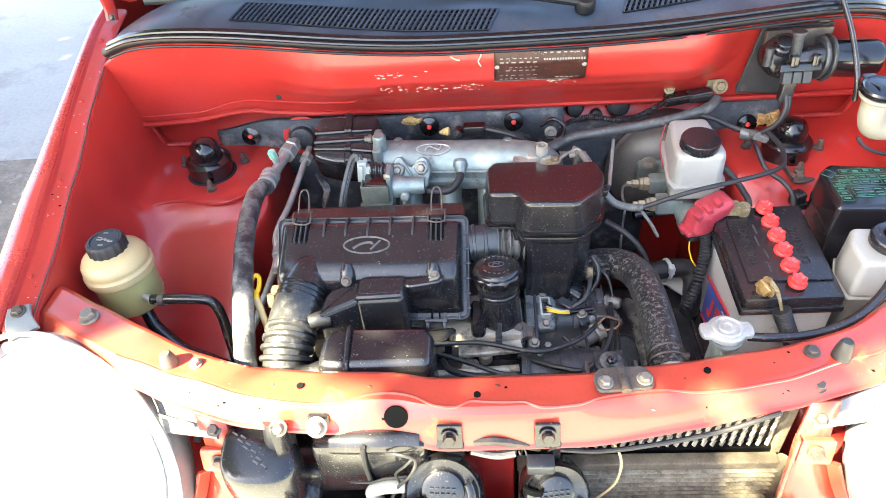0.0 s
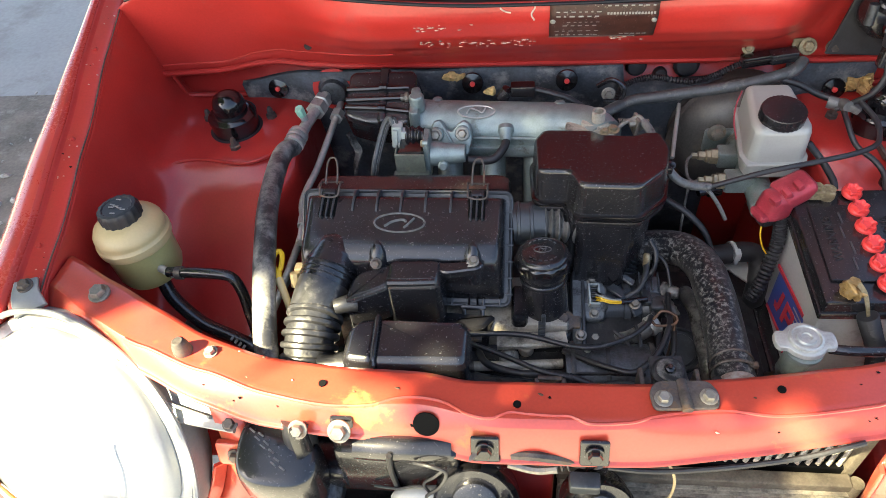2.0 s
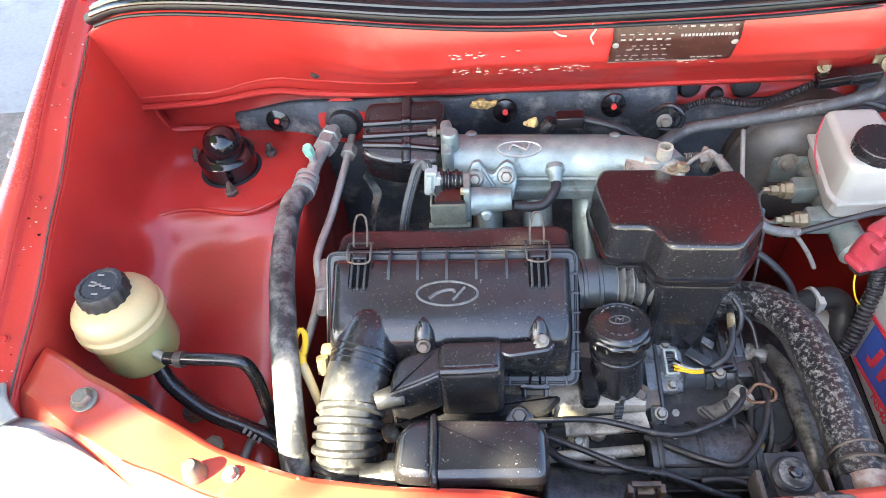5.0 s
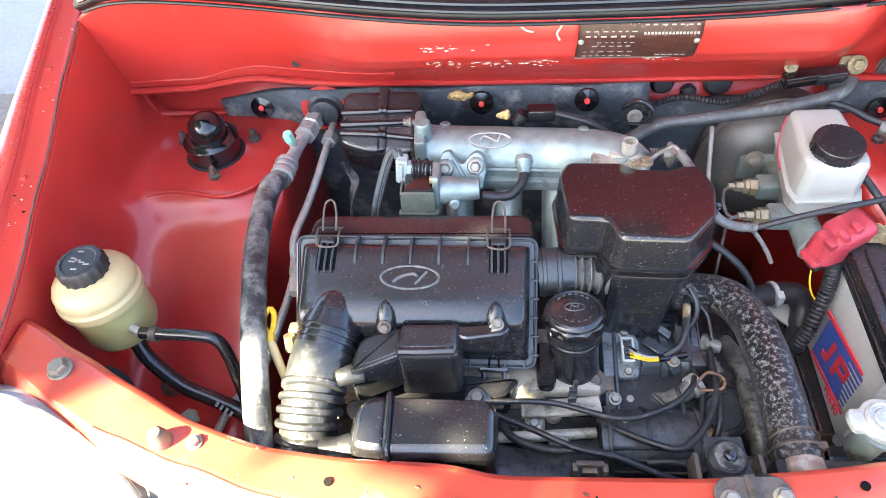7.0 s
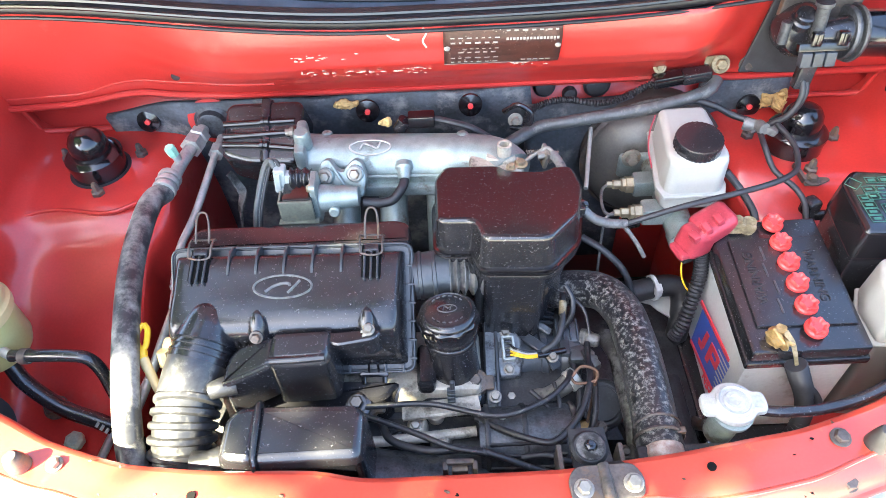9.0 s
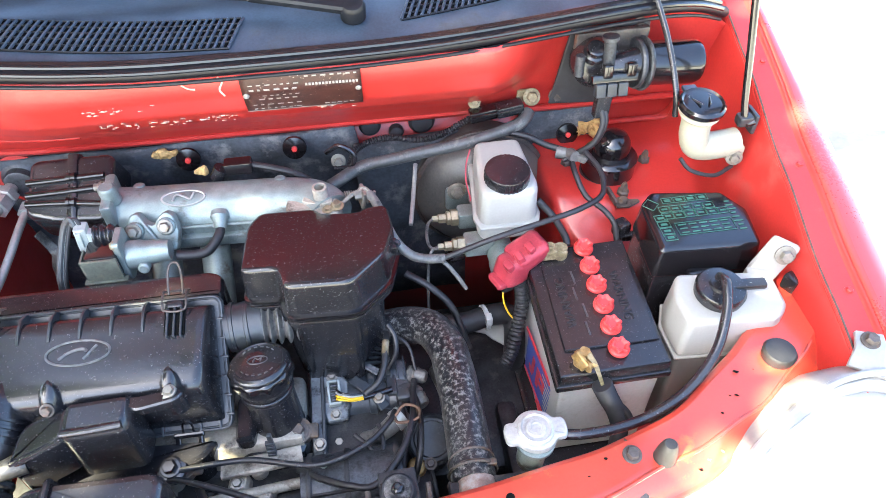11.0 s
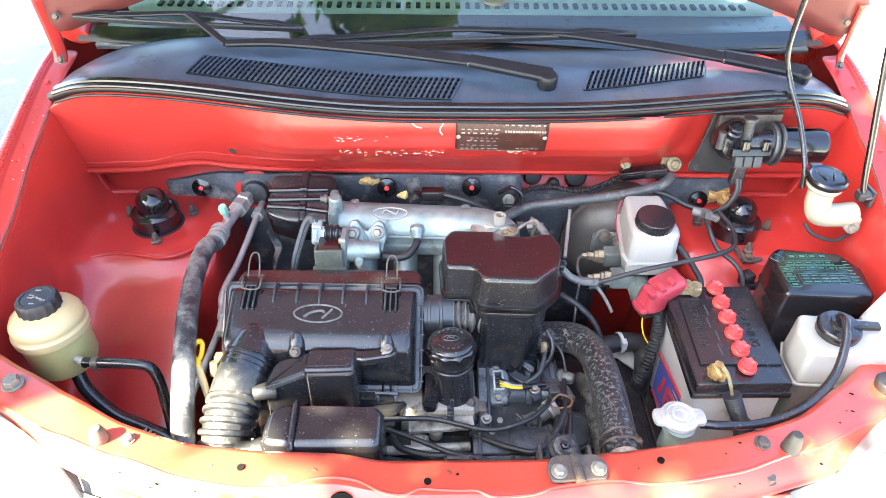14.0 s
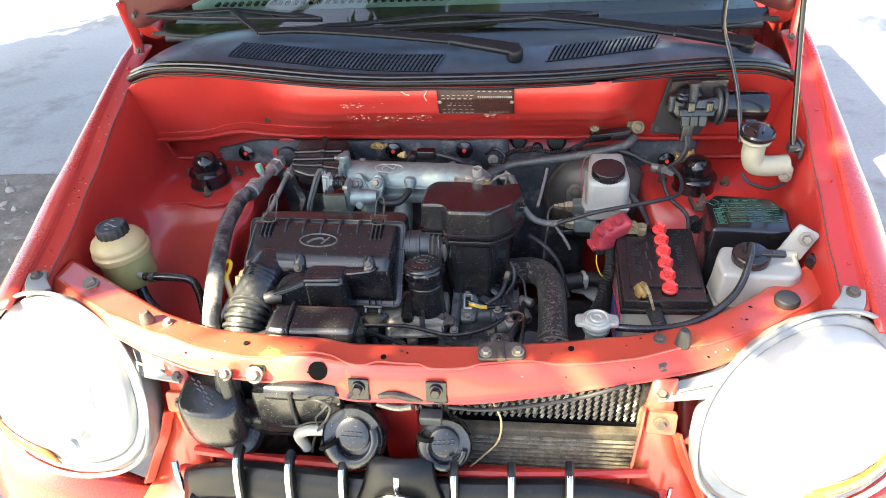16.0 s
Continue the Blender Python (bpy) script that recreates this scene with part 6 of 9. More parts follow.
part("connector", join(rbox((-0.3070, 0.942, 0.797), (0.016, 0.018, 0.040), 0.003, (0, 6, 0)), rbox((-0.2965, 0.940, 0.794), (0.008, 0.013, 0.028), 0.002, (0, 6, 0)), rbox((-0.3085, 0.932, 0.800), (0.007, 0.005, 0.026), 0.001, (0, 6, 0)), rbox((-0.3020, 0.932, 0.786), (0.018, 0.004, 0.006), 0.001, (0, 6, 0))), PALE_GREY, idle, "pale grey connector")
part("boot", tube([(-0.295, 0.943, 0.796), (-0.282, 0.944, 0.795), (-0.266, 0.944, 0.794)], 0.0125, 18, 10, ribs=3, rib=0.0018), BLACK, idle)
for dx, r_, m_ in ((-0.003, 0.0042, HOSE_GREY), (0.004, 0.0026, RUBBER), (0.0005, 0.0016, WHITE_PL)):
    part("lead", tube([(-0.309 + dx, 0.944, 0.814), (-0.313 + dx, 0.948, 0.823), (-0.322 + dx, 0.946, 0.815), (-0.334 + dx, 0.930, 0.785), (-0.344 + dx, 0.912, 0.750), (-0.350 + dx, 0.90, 0.70)], r_, 8, 7), m_, idle)
part("bracket", bar([(-0.412, 1.03, 0.733), (-0.404, 1.026, 0.715), (-0.398, 1.020, 0.700), (-0.406, 1.012, 0.675), (-0.412, 1.01, 0.640)], (0.012, 0.016), 0.004, 6), PIPE_WORN, idle)

COVER = pose(-0.350, 1.054, 0.789, 26, 0, 0)


def on_cover(bm):
    bm.transform(COVER)
    return bm


coil = thing("ignition_cover", (-0.35, 1.08, 0.64), "black plastic ignition cover with three cable sockets", "ignition cover")
part("box", moulded([(-0.061, -0.030), (-0.052, -0.038), (-0.020, -0.048), (0.044, -0.053), (0.053, -0.048), (0.056, 0.042), (0.050, 0.049), (-0.048, 0.049), (-0.057, 0.042)], [(-0.003, -0.065), (-0.001, -0.010), (0.001, -0.004), (0.004, -0.001), (0.008, 0)], m=COVER, r=0.008, n=5), BLACK, coil)
part("mid_band", on_cover(join(rbox((0.003, 0.003, -0.004), (0.015, 0.102, 0.016), 0.005), rbox((0.003, 0.050, -0.020), (0.018, 0.012, 0.03), 0.004))), BLACK, coil)
for y, y2, x2 in ((0.013, 0.0145, 0.046), (-0.006, -0.0045, 0.034), (-0.019, -0.030, 0.050)):
    so = part("socket", tube([COVER @ V((-0.058, y, 0.001)), COVER @ V((-0.004, y + 0.35 * (y2 - y), 0.002)), COVER @ V((x2, y2, 0.002))], (0.0052, 0.0044), 14, 6), BLACK_GLOSS, coil)
    if x2 > 0.04:
        part("collar", lathe([(0.0054, -0.006), (0.0068, -0.005), (0.0068, -0.001), (0.0054, 0.0), (0.0054, 0.002), (0.0068, 0.003), (0.0068, 0.006), (0.0054, 0.007)], COVER @ V((0.003, y + 0.45 * (y2 - y), 0.005)), (1, 0, (y2 - y) * 8), 18), BLACK_GLOSS, so)
    else:
        part("tip", lathe([(0.0055, 0), (0.0055, 0.006), (0.0078, 0.007), (0.0078, 0.012), (0.004, 0.013), (0.004, 0.030)], COVER @ V((x2, y2, 0.004)), (1, 0, 0), 8), STEEL, so)

# ---- air conditioning lines ----
ac = thing("cooling_line", (-0.49, 0.85, 0.60), "thick grey rubber hose with an aluminium joint", "hose")
part("hose", tube([(-0.495, 0.985, 0.742), (-0.502, 0.955, 0.752), (-0.500, 0.90, 0.757), (-0.490, 0.82, 0.760), (-0.474, 0.74, 0.756), (-0.458, 0.66, 0.740), (-0.448, 0.60, 0.705), (-0.444, 0.57, 0.65), (-0.444, 0.55, 0.55)], 0.0158, 18, 8), SCUFFED, ac, "black rubber hose, bleached grey in patches")
for d in (0, 0.012, 0.024):
    part("crimp", lathe([(0.0165, 0), (0.0175, 0.004), (0.0165, 0.009)], (-0.4935 + 0.05 * d, 0.982 + d, 0.747 - 0.05 * d), (0.05, 1, -0.05), 20), PIPE, ac)
part("pipe", tube([(-0.492, 1.00, 0.740), (-0.488, 1.05, 0.738), (-0.476, 1.10, 0.740), (-0.462, 1.165, 0.742)], 0.0098, 14, 6), PIPE, ac)
part("nut", lathe([(0.0175, 0), (0.0175, 0.016), (0.014, 0.018), (0.014, 0.022), (0.017, 0.024), (0.017, 0.036)], (-0.480, 1.085, 0.739), (0.2, 1, 0), 6), PIPE, ac)
part("grommet", lathe([(0.030, 0), (0.030, 0.006), (0.024, 0.010), (0.022, 0.020), (0.016, 0.022)], (-0.456, 1.150, 0.742), (0, -1, 0.1), 26), SPECKLE, ac)
part("grommet_ring", lathe([(0.029, -0.004), (0.041, -0.002), (0.041, 0.001), (0.029, 0.003)], (-0.456, 1.148, 0.742), (0, -1, 0.1), 26), RED, ac)
part("service_port", lathe([(0.0065, 0), (0.0065, 0.020)], (-0.489, 1.052, 0.742), (-0.1, -0.15, 1), 12), PIPE, ac)
part("port_cap", lathe([(0.0075, 0), (0.008, 0.013), (0.0065, 0.017)], (-0.491, 1.049, 0.758), (-0.1, -0.15, 1), 14, 0.06, 7), mat("pale green plastic", (0.32, 0.60, 0.44), 0.4), ac, "pale green cap")
ac2 = thing("cooling_pipe", (-0.46, 0.95, 0.60), "thin aluminium pipe with a hexagon joint", "pipe")
part("pipe", tube([(-0.445, 1.13, 0.725), (-0.448, 1.06, 0.722), (-0.462, 0.98, 0.700), (-0.474, 0.91, 0.690), (-0.468, 0.86, 0.67), (-0.478, 0.78, 0.655), (-0.50, 0.72, 0.62), (-0.53, 0.69, 0.58)], 0.0058, 10, 7), PIPE, ac2)
part("nut", lathe([(0.012, 0), (0.012, 0.018)], (-0.446, 1.085, 0.723), (0.05, 1, 0), 6), PIPE, ac2)
part("valve", lathe([(0.008, 0), (0.008, 0.03), (0.011, 0.032), (0.011, 0.05), (0.007, 0.055), (0.007, 0.08)], (-0.447, 0.80, 0.705), (-0.08, 1, 0.1), 12), PIPE, ac2)
dip = thing("dipstick", (-0.44, 0.70, 0.62), "yellow plastic dipstick handle on a pale stem", "dipstick")
part("handle", join(tube([(-0.4545, 0.742, 0.752), (-0.4595, 0.736, 0.751), (-0.4600, 0.722, 0.748), (-0.4530, 0.712, 0.744), (-0.4480, 0.716, 0.745), (-0.4490, 0.734, 0.750), (-0.4545, 0.742, 0.752)], 0.0036, 8, 5), rbox((-0.4505, 0.706, 0.741), (0.011, 0.014, 0.010), 0.003, (20, 0, 12))), YELLOW, dip)
part("stem", tube([(-0.4495, 0.702, 0.739), (-0.441, 0.688, 0.728), (-0.430, 0.668, 0.70), (-0.422, 0.655, 0.66)], (0.0062, 0.0045), 10, 5), YELLOWED, dip)
part("fitting", join(rbox((-0.424, 0.722, 0.735), (0.014, 0.016, 0.016), 0.004), lathe([(0.007, 0), (0.007, 0.02)], (-0.427, 0.70, 0.725), (0, 0.5, 1), 8)), BRASS, dip)

# ---- distributor / cam sensor corner ----
di = thing("ignition_unit", (0.03, 0.75, 0.55), "grey cast ignition unit with connectors and leads", "ignition unit")
part("mount_plate", moulded([(-0.046, 0.664), (-0.030, 0.664), (-0.028, 0.800), (-0.044, 0.800)], [(0, 0.52), (0, 0.632), (0.002, 0.637)], top=lambda x, y: 0.20 * (y - 0.73), r=0.005), CAST_GREY, di)
part("plate_edge", bar([(-0.030, 0.668, 0.622), (-0.029, 0.70, 0.630), (-0.028, 0.76, 0.642), (-0.028, 0.80, 0.649)], 0.005, 0.010, 4), GREY_PLASTIC, di)
part("mount_lug", join(lathe([(0.013, 0), (0.013, 0.014), (0.009, 0.017)], (-0.030, 0.818, 0.640), (0, 0, 1), 16), rbox((-0.006, 0.815, 0.645), (0.040, 0.020, 0.010), 0.003), lathe([(0.0055, 0.012), (0.0055, 0.022)], (-0.030, 0.818, 0.640), (0, 0, 1), 6)), CAST_GREY, di)
part("housing", loft([[(x, 0.768 + r * math.cos(a), 0.604 + r * math.sin(a)) for a in lin(0, 2 * math.pi, 25)[:-1]] for x, r in ((-0.028, 0.040), (-0.006, 0.041), (-0.004, 0.037), (0.030, 0.036), (0.032, 0.039), (0.040, 0.039), (0.042, 0.034), (0.064, 0.033))]), BLUE_GREY, di)
TILT_DI = pose(-0.0130, 0.757, 0.6405, 16, 2, 3)
sensor = part("sensor", moulded([(-0.014, -0.036), (0.014, -0.036), (0.017, -0.020), (0.020, -0.018), (0.020, 0.016), (0.016, 0.020), (0.013, 0.036), (-0.013, 0.036), (-0.018, 0.018), (-0.018, -0.020)], [(0, -0.016), (0, -0.003), (0.0015, -0.0008), (0.003, 0)], m=TILT_DI, r=0.005), CAST_GREY, di, "pale grey sensor plate")
for y in (0.0255, -0.0265):
    part("screw", bolt(TILT_DI @ V((-0.001, y, 0.0)), TILT_DI.to_3x3() @ V((0, 0, 1)), 0.0056, 1.35), STEEL, sensor)
sock = part("socket", moulded([(-0.0085, -0.0165), (0.0085, -0.0165), (0.0085, 0.0165), (-0.0085, 0.0165)], [(0, -0.002), (0, 0.012), (0.001, 0.0128), (0.0028, 0.0128), (0.003, 0.004)], m=TILT_DI, r=0.003), PALE_GREY, sensor, "pale grey plug")
for k in range(4):
    part("socket_pin", (lambda b: (b.transform(TILT_DI), b)[1])(rbox((0, -0.0095 + 0.0063 * k, 0.009), (0.009, 0.0036, 0.006), 0.0008)), BLACK_GLOSS, sock)
for k in range(4):
    part("yellow_lead", tube([TILT_DI @ V((0.002, -0.010 + 0.0045 * k, 0.012)), TILT_DI @ V((0.009, -0.014 + 0.003 * k, 0.019)), TILT_DI @ V((0.022, -0.017 + 0.0025 * k, 0.018)), TILT_DI @ V((0.038, -0.015 + 0.002 * k, 0.014)), TILT_DI @ V((0.046, -0.008, 0.012))], 0.0015, 6, 6), (YELLOW, YELLOW, WHITE_PL, BLACK_GLOSS)[k], di)
part("plug_boot", tube([TILT_DI @ V((0.036, -0.014, 0.014)), TILT_DI @ V((0.052, -0.012, 0.013)), TILT_DI @ V((0.074, -0.008, 0.010))], 0.0042, 10, 6), BLACK_GLOSS, di)
part("top_plug", join(rbox((-0.020, 0.812, 0.657), (0.026, 0.022, 0.014), 0.004), rbox((0.004, 0.812, 0.655), (0.018, 0.018, 0.011), 0.003), *[rbox((0.000 + 0.004 * k, 0.812, 0.662), (0.0018, 0.018, 0.004), 0.0006) for k in range(4)]), CAST_GREY, di)
for k in range(5):
    part("bellows_ring", lathe([(0.015, -0.002), (0.0185, 0.0), (0.015, 0.002)], (0.034 + 0.0012 * k, 0.800 + 0.0052 * k, 0.640 + 0.003 * k), (0.1, 1, 0.55), 22), BLUE_GREY, di)
part("bracket", bar([(0.012, 0.772, 0.646), (0.026, 0.758, 0.648), (0.040, 0.748, 0.640), (0.050, 0.735, 0.628)], 0.014, 0.005, 5), BLUE_GREY, di)
part("bracket", bar([(0.014, 0.790, 0.642), (0.030, 0.790, 0.648), (0.046, 0.782, 0.642)], 0.010, 0.005, 5), CAST_GREY, di)
part("cap", join(lathe([(0.035, 0), (0.037, 0.014), (0.033, 0.026), (0.016, 0.030)], (0.060, 0.768, 0.604), (1, -0.05, 0.05), 26), rbox((0.068, 0.782, 0.636), (0.034, 0.032, 0.020), 0.006, (12, 0, 0)), rbox((0.080, 0.750, 0.628), (0.028, 0.026, 0.026), 0.006), rbox((0.062, 0.760, 0.640), (0.014, 0.030, 0.010), 0.003)), GREY_PLASTIC, di)
for k in range(4):
    part("cap_rib", rbox((0.054 + 0.009 * k, 0.782, 0.647), (0.0022, 0.030, 0.006), 0.0006, (12, 0, 0)), BLUE_GREY, di)
for x, y, z, ax_ in ((0.086, 0.778, 0.636, (1, -0.5, 0.1)), (0.090, 0.754, 0.628, (0.5, -1, 0)), (0.066, 0.730, 0.622, (0.4, -1, 0.1))):
    boot = part("cable_boot", lathe([(0.0108, 0), (0.0118, 0.005), (0.0098, 0.008), (0.0112, 0.012), (0.0095, 0.016), (0.0095, 0.022), (0.0072, 0.026)], (x, y, z), ax_, 16), AC_HOSE, di)
part("boot_pipe", tube([(0.018, 0.704, 0.612), (0.034, 0.699, 0.622), (0.052, 0.703, 0.632), (0.068, 0.714, 0.638)], (0.009, 0.0125), 14, 6), AC_HOSE, di)
part("boot_clamp", lathe([(0.014, 0), (0.0148, 0.003), (0.014, 0.007), (0.0148, 0.011), (0.014, 0.014)], (0.060, 0.708, 0.635), (1, 0.6, 0.25), 18), PIPE, di)
part("oval_plug", loft([[(0.020 + 0.024 * k * math.cos(a), 0.706 + 0.015 * k * math.sin(a), 0.600 + h) for a in lin(0, 2 * math.pi, 25)[:-1]] for k, h in ((1, -0.02), (1, 0.004), (0.9, 0.008), (0.7, 0.006))]), SPECKLE, di)
for x, y, z in ((-0.036, 0.662, 0.630), (-0.034, 0.690, 0.638), (0.044, 0.742, 0.644), (-0.012, 0.702, 0.615), (0.004, 0.700, 0.608)):
    part("screw", bolt((x, y, z), (0, -0.3, 1), 0.0058, 1.4), STEEL, di)
for x, y, z, r_ in ((-0.010, 0.690, 0.596, 0.017), (0.045, 0.675, 0.585, 0.02), (0.085, 0.735, 0.585, 0.016)):
    part("casting_boss", lathe([(r_ * 1.3, -0.03), (r_, 0), (r_ * 0.85, 0.006), (r_ * 0.4, 0.007)], (x, y, z), (0, -0.3, 1), 18), ENGINE, di)
part("round_cover", lathe([(0.034, -0.06), (0.034, 0.004), (0.031, 0.007), (0.028, 0.004), (0.0245, 0.004), (0.023, 0.007), (0.004, 0.0075)], (0.106, 0.697, 0.596), (0.05, -0.35, 1), 40), GREY_PLASTIC, di)
part("taped_lead", tube([(0.028, 0.735, 0.668), (0.046, 0.744, 0.676), (0.056, 0.764, 0.684), (0.060, 0.790, 0.688), (0.064, 0.812, 0.686)], 0.0042, 10, 7), RUBBER, di)
part("lead_tape", tube([(0.058, 0.778, 0.686), (0.060, 0.790, 0.688), (0.061, 0.797, 0.688)], 0.0050, 10, 4), CORRODED, di, "yellowed tape")
part("clip_pin", lathe([(0.0040, 0), (0.0045, 0.010), (0.0025, 0.016)], (-0.030, 0.655, 0.650), (0.2, -0.4, 1), 10), PALE_GREY, di)
wc_ = [rbox((-0.081, 0.574, 0.708), (0.030, 0.006, 0.006), 0.0015), rbox((-0.081, 0.570, 0.695), (0.018, 0.008, 0.014), 0.002)]
wc_ += [rbox((-0.081 + dx, 0.570, 0.694), (0.006, 0.010, 0.030), 0.0015) for dx in (-0.016, 0.016)] + [rbox((-0.081, 0.568, 0.681), (0.034, 0.006, 0.005), 0.001)]
single("wiring_clip", join(*wc_), DARK_STEEL, "dark metal wiring clip behind the crossmember", "clip", (-0.081, 0.571, 0.68))
single("drain_plug", lathe([(0.012, 0), (0.013, 0.004), (0.010, 0.008), (0.005, 0.009)], (0.082, 0.664, 0.590), (0, -0.3, 1), 18), GOLD, "orange rusted plug under a bent wire", "plug", (0.082, 0.664, 0.59))

# plug leads and vacuum hoses over the cover
LEADS = [
    ([(-0.215, 0.668, 0.662), (-0.195, 0.667, 0.666), (-0.116, 0.667, 0.668), (-0.035, 0.648, 0.668), (0.021, 0.664, 0.668), (0.052, 0.690, 0.666), (0.062, 0.712, 0.655)], 0.0037, HOSE),
    ([(-0.220, 0.658, 0.655), (-0.198, 0.657, 0.664), (-0.143, 0.634, 0.668), (-0.09, 0.610, 0.668), (-0.050, 0.603, 0.664), (-0.018, 0.594, 0.655)], 0.0037, HOSE),
    ([(-0.060, 0.655, 0.650), (-0.030, 0.634, 0.660), (0.0, 0.618, 0.666), (0.030, 0.613, 0.668), (0.062, 0.645, 0.668), (0.082, 0.690, 0.665), (0.088, 0.735, 0.652), (0.092, 0.760, 0.645)], 0.0042, HOSE),
    ([(-0.175, 0.650, 0.650), (-0.160, 0.626, 0.656), (-0.120, 0.611, 0.660), (-0.075, 0.610, 0.662), (-0.050, 0.603, 0.664)], 0.0050, RUBBER),
    ([(-0.055, 0.606, 0.665), (-0.030, 0.598, 0.660), (0.0, 0.590, 0.650), (0.030, 0.585, 0.640)], 0.0046, HOSE),
    ([(0.062, 0.700, 0.664), (0.075, 0.710, 0.670), (0.092, 0.704, 0.668), (0.088, 0.690, 0.668), (0.066, 0.690, 0.664), (0.060, 0.702, 0.660)], 0.0019, RUST),
    ([(0.090, 0.706, 0.667), (0.092, 0.698, 0.645), (0.087, 0.682, 0.615), (0.082, 0.666, 0.594)], 0.0019, RUST),
    ([(0.086, 0.752, 0.640), (0.092, 0.725, 0.640), (0.092, 0.69, 0.640), (0.085, 0.655, 0.63), (0.070, 0.63, 0.60)], 0.0044, HOSE),
    ([(0.070, 0.745, 0.630), (0.074, 0.700, 0.630), (0.066, 0.66, 0.62), (0.060, 0.62, 0.59)], 0.0042, RUBBER),
    ([(0.010, 0.690, 0.650), (0.030, 0.668, 0.645), (0.048, 0.640, 0.635), (0.052, 0.61, 0.61)], 0.0030, RUBBER),
    ([(0.040, 0.700, 0.650), (0.044, 0.672, 0.648), (0.038, 0.645, 0.640), (0.040, 0.615, 0.62)], 0.0028, HOSE),
    ([(-0.010, 0.600, 0.656), (0.018, 0.600, 0.660), (0.044, 0.594, 0.654), (0.062, 0.604, 0.640)], 0.0040, RUBBER),
    ([(0.020, 0.840, 0.660), (0.045, 0.828, 0.672), (0.068, 0.818, 0.676), (0.090, 0.800, 0.668), (0.096, 0.770, 0.652)], 0.0024, HOSE),
]
for pts, r, m in LEADS:
    c = [sum(p[i] for p in pts) / len(pts) for i in range(3)]
    single("ignition_lead" if m is not RUST else "vacuum_pipe", tube(pts, r, 10, 8), m, "black rubber lead looping over the engine" if m is not RUST else "thin bent brown metal wire", "lead" if m is not RUST else "pipe", c, "leads over the engine")

# ---- coolant hose ----
ch = thing("coolant_hose", (0.12, 0.68, 0.55), "thick dusty black radiator hose", "hose")
part("hose", tube([(0.040, 0.852, 0.640), (0.088, 0.846, 0.654), (0.122, 0.824, 0.668), (0.139, 0.782, 0.679), (0.1425, 0.745, 0.684), (0.1435, 0.71, 0.688), (0.1425, 0.655, 0.691), (0.1405, 0.607, 0.693), (0.140, 0.585, 0.694)], 0.0255, 26, 8), DUSTY, ch)
part("clamp", tube([V((0.1405, 0.600, 0.693)) + 0.0262 * V((math.cos(a), 0.03 * math.sin(a), math.sin(a))) for a in lin(0, 2 * math.pi, 33)], 0.0022, 6, 1, smooth=False, flat=1.6), DARK_STEEL, ch)
part("clamp", tube([V((0.1410, 0.612, 0.6925)) + 0.0260 * V((math.cos(a), 0.17 * math.sin(a), math.sin(a))) for a in lin(0, 2 * math.pi, 33)], 0.0016, 6, 1, smooth=False), DARK_STEEL, ch)
part("clamp_tail", rbox((0.160, 0.600, 0.710), (0.014, 0.008, 0.007), 0.002), DARK_STEEL, ch)
part("neck", tube([(0.142, 0.592, 0.694), (0.1405, 0.572, 0.697), (0.139, 0.556, 0.692)], 0.0225, 20, 5), mat("rusty neck", (0.30, 0.21, 0.17), 0.7, 0.3, dirt=(0.45, 0.42, 0.38), dirt_amount=0.5, dirt_scale=40), ch, "rusty pink neck")
lh = thing("lower_pipe", (0.137, 0.70, 0.50), "worn pale pipe beside the radiator hose", "pipe")
part("pipe", tube([(0.128, 0.80, 0.60), (0.135, 0.758, 0.615), (0.136, 0.716, 0.618), (0.138, 0.662, 0.615), (0.139, 0.633, 0.60), (0.139, 0.61, 0.56)], 0.0125, 18, 7), PIPE_WORN, lh)
heat = thing("heater_hose", (0.2, 0.87, 0.50), "black rubber hose with a pale clip", "hose")
part("hose", tube([(0.10, 0.89, 0.60), (0.15, 0.878, 0.60), (0.181, 0.876, 0.60), (0.223, 0.885, 0.60), (0.248, 0.886, 0.596), (0.258, 0.876, 0.583), (0.255, 0.852, 0.555), (0.252, 0.84, 0.50)], 0.0165, 14, 7), RUBBER, heat)
part("clip", lathe([(0.0175, 0), (0.0195, 0.001), (0.0195, 0.006), (0.0175, 0.007)], (0.210, 0.882, 0.60), (1, 0.2, 0), 22), GREY_BATT, heat)
part("clip_tail", rbox((0.216, 0.868, 0.612), (0.010, 0.014, 0.016), 0.002), GREY_BATT, heat)

# ---- crossmember mount ----
mt = thing("radiator_mount", (0.06, 0.535, 0.72), "worn brown steel mount with a grey rubber bush", "mount")
part("plate", moulded([(0.026, 0.503), (0.094, 0.507), (0.097, 0.526), (0.088, 0.541), (0.032, 0.539), (0.023, 0.527)], [(0, 0.7625), (0, 0.7660), (0.001, 0.7670)], r=0.007), DARK_STEEL, mt)
part("drop", bar([(0.060, 0.536, 0.764), (0.059, 0.544, 0.752), (0.058, 0.552, 0.730), (0.057, 0.575, 0.722), (0.056, 0.600, 0.722)], (0.046, 0.040), 0.005, 6), ENGINE, mt)
for x in (0.024, 0.088):
    part("side_lip", moulded([(x - 0.003, 0.548), (x + 0.003, 0.548), (x + 0.003, 0.580), (x - 0.003, 0.580)], [(0, 0.70), (0, 0.728), (0.001, 0.730)], r=0.002), DARK_STEEL, mt)
part("bush", lathe([(0.0185, 0), (0.0195, 0.007), (0.0165, 0.011), (0.006, 0.011)], (0.0555, 0.574, 0.724), (0, -0.08, 1), 28), RUBBER, mt)
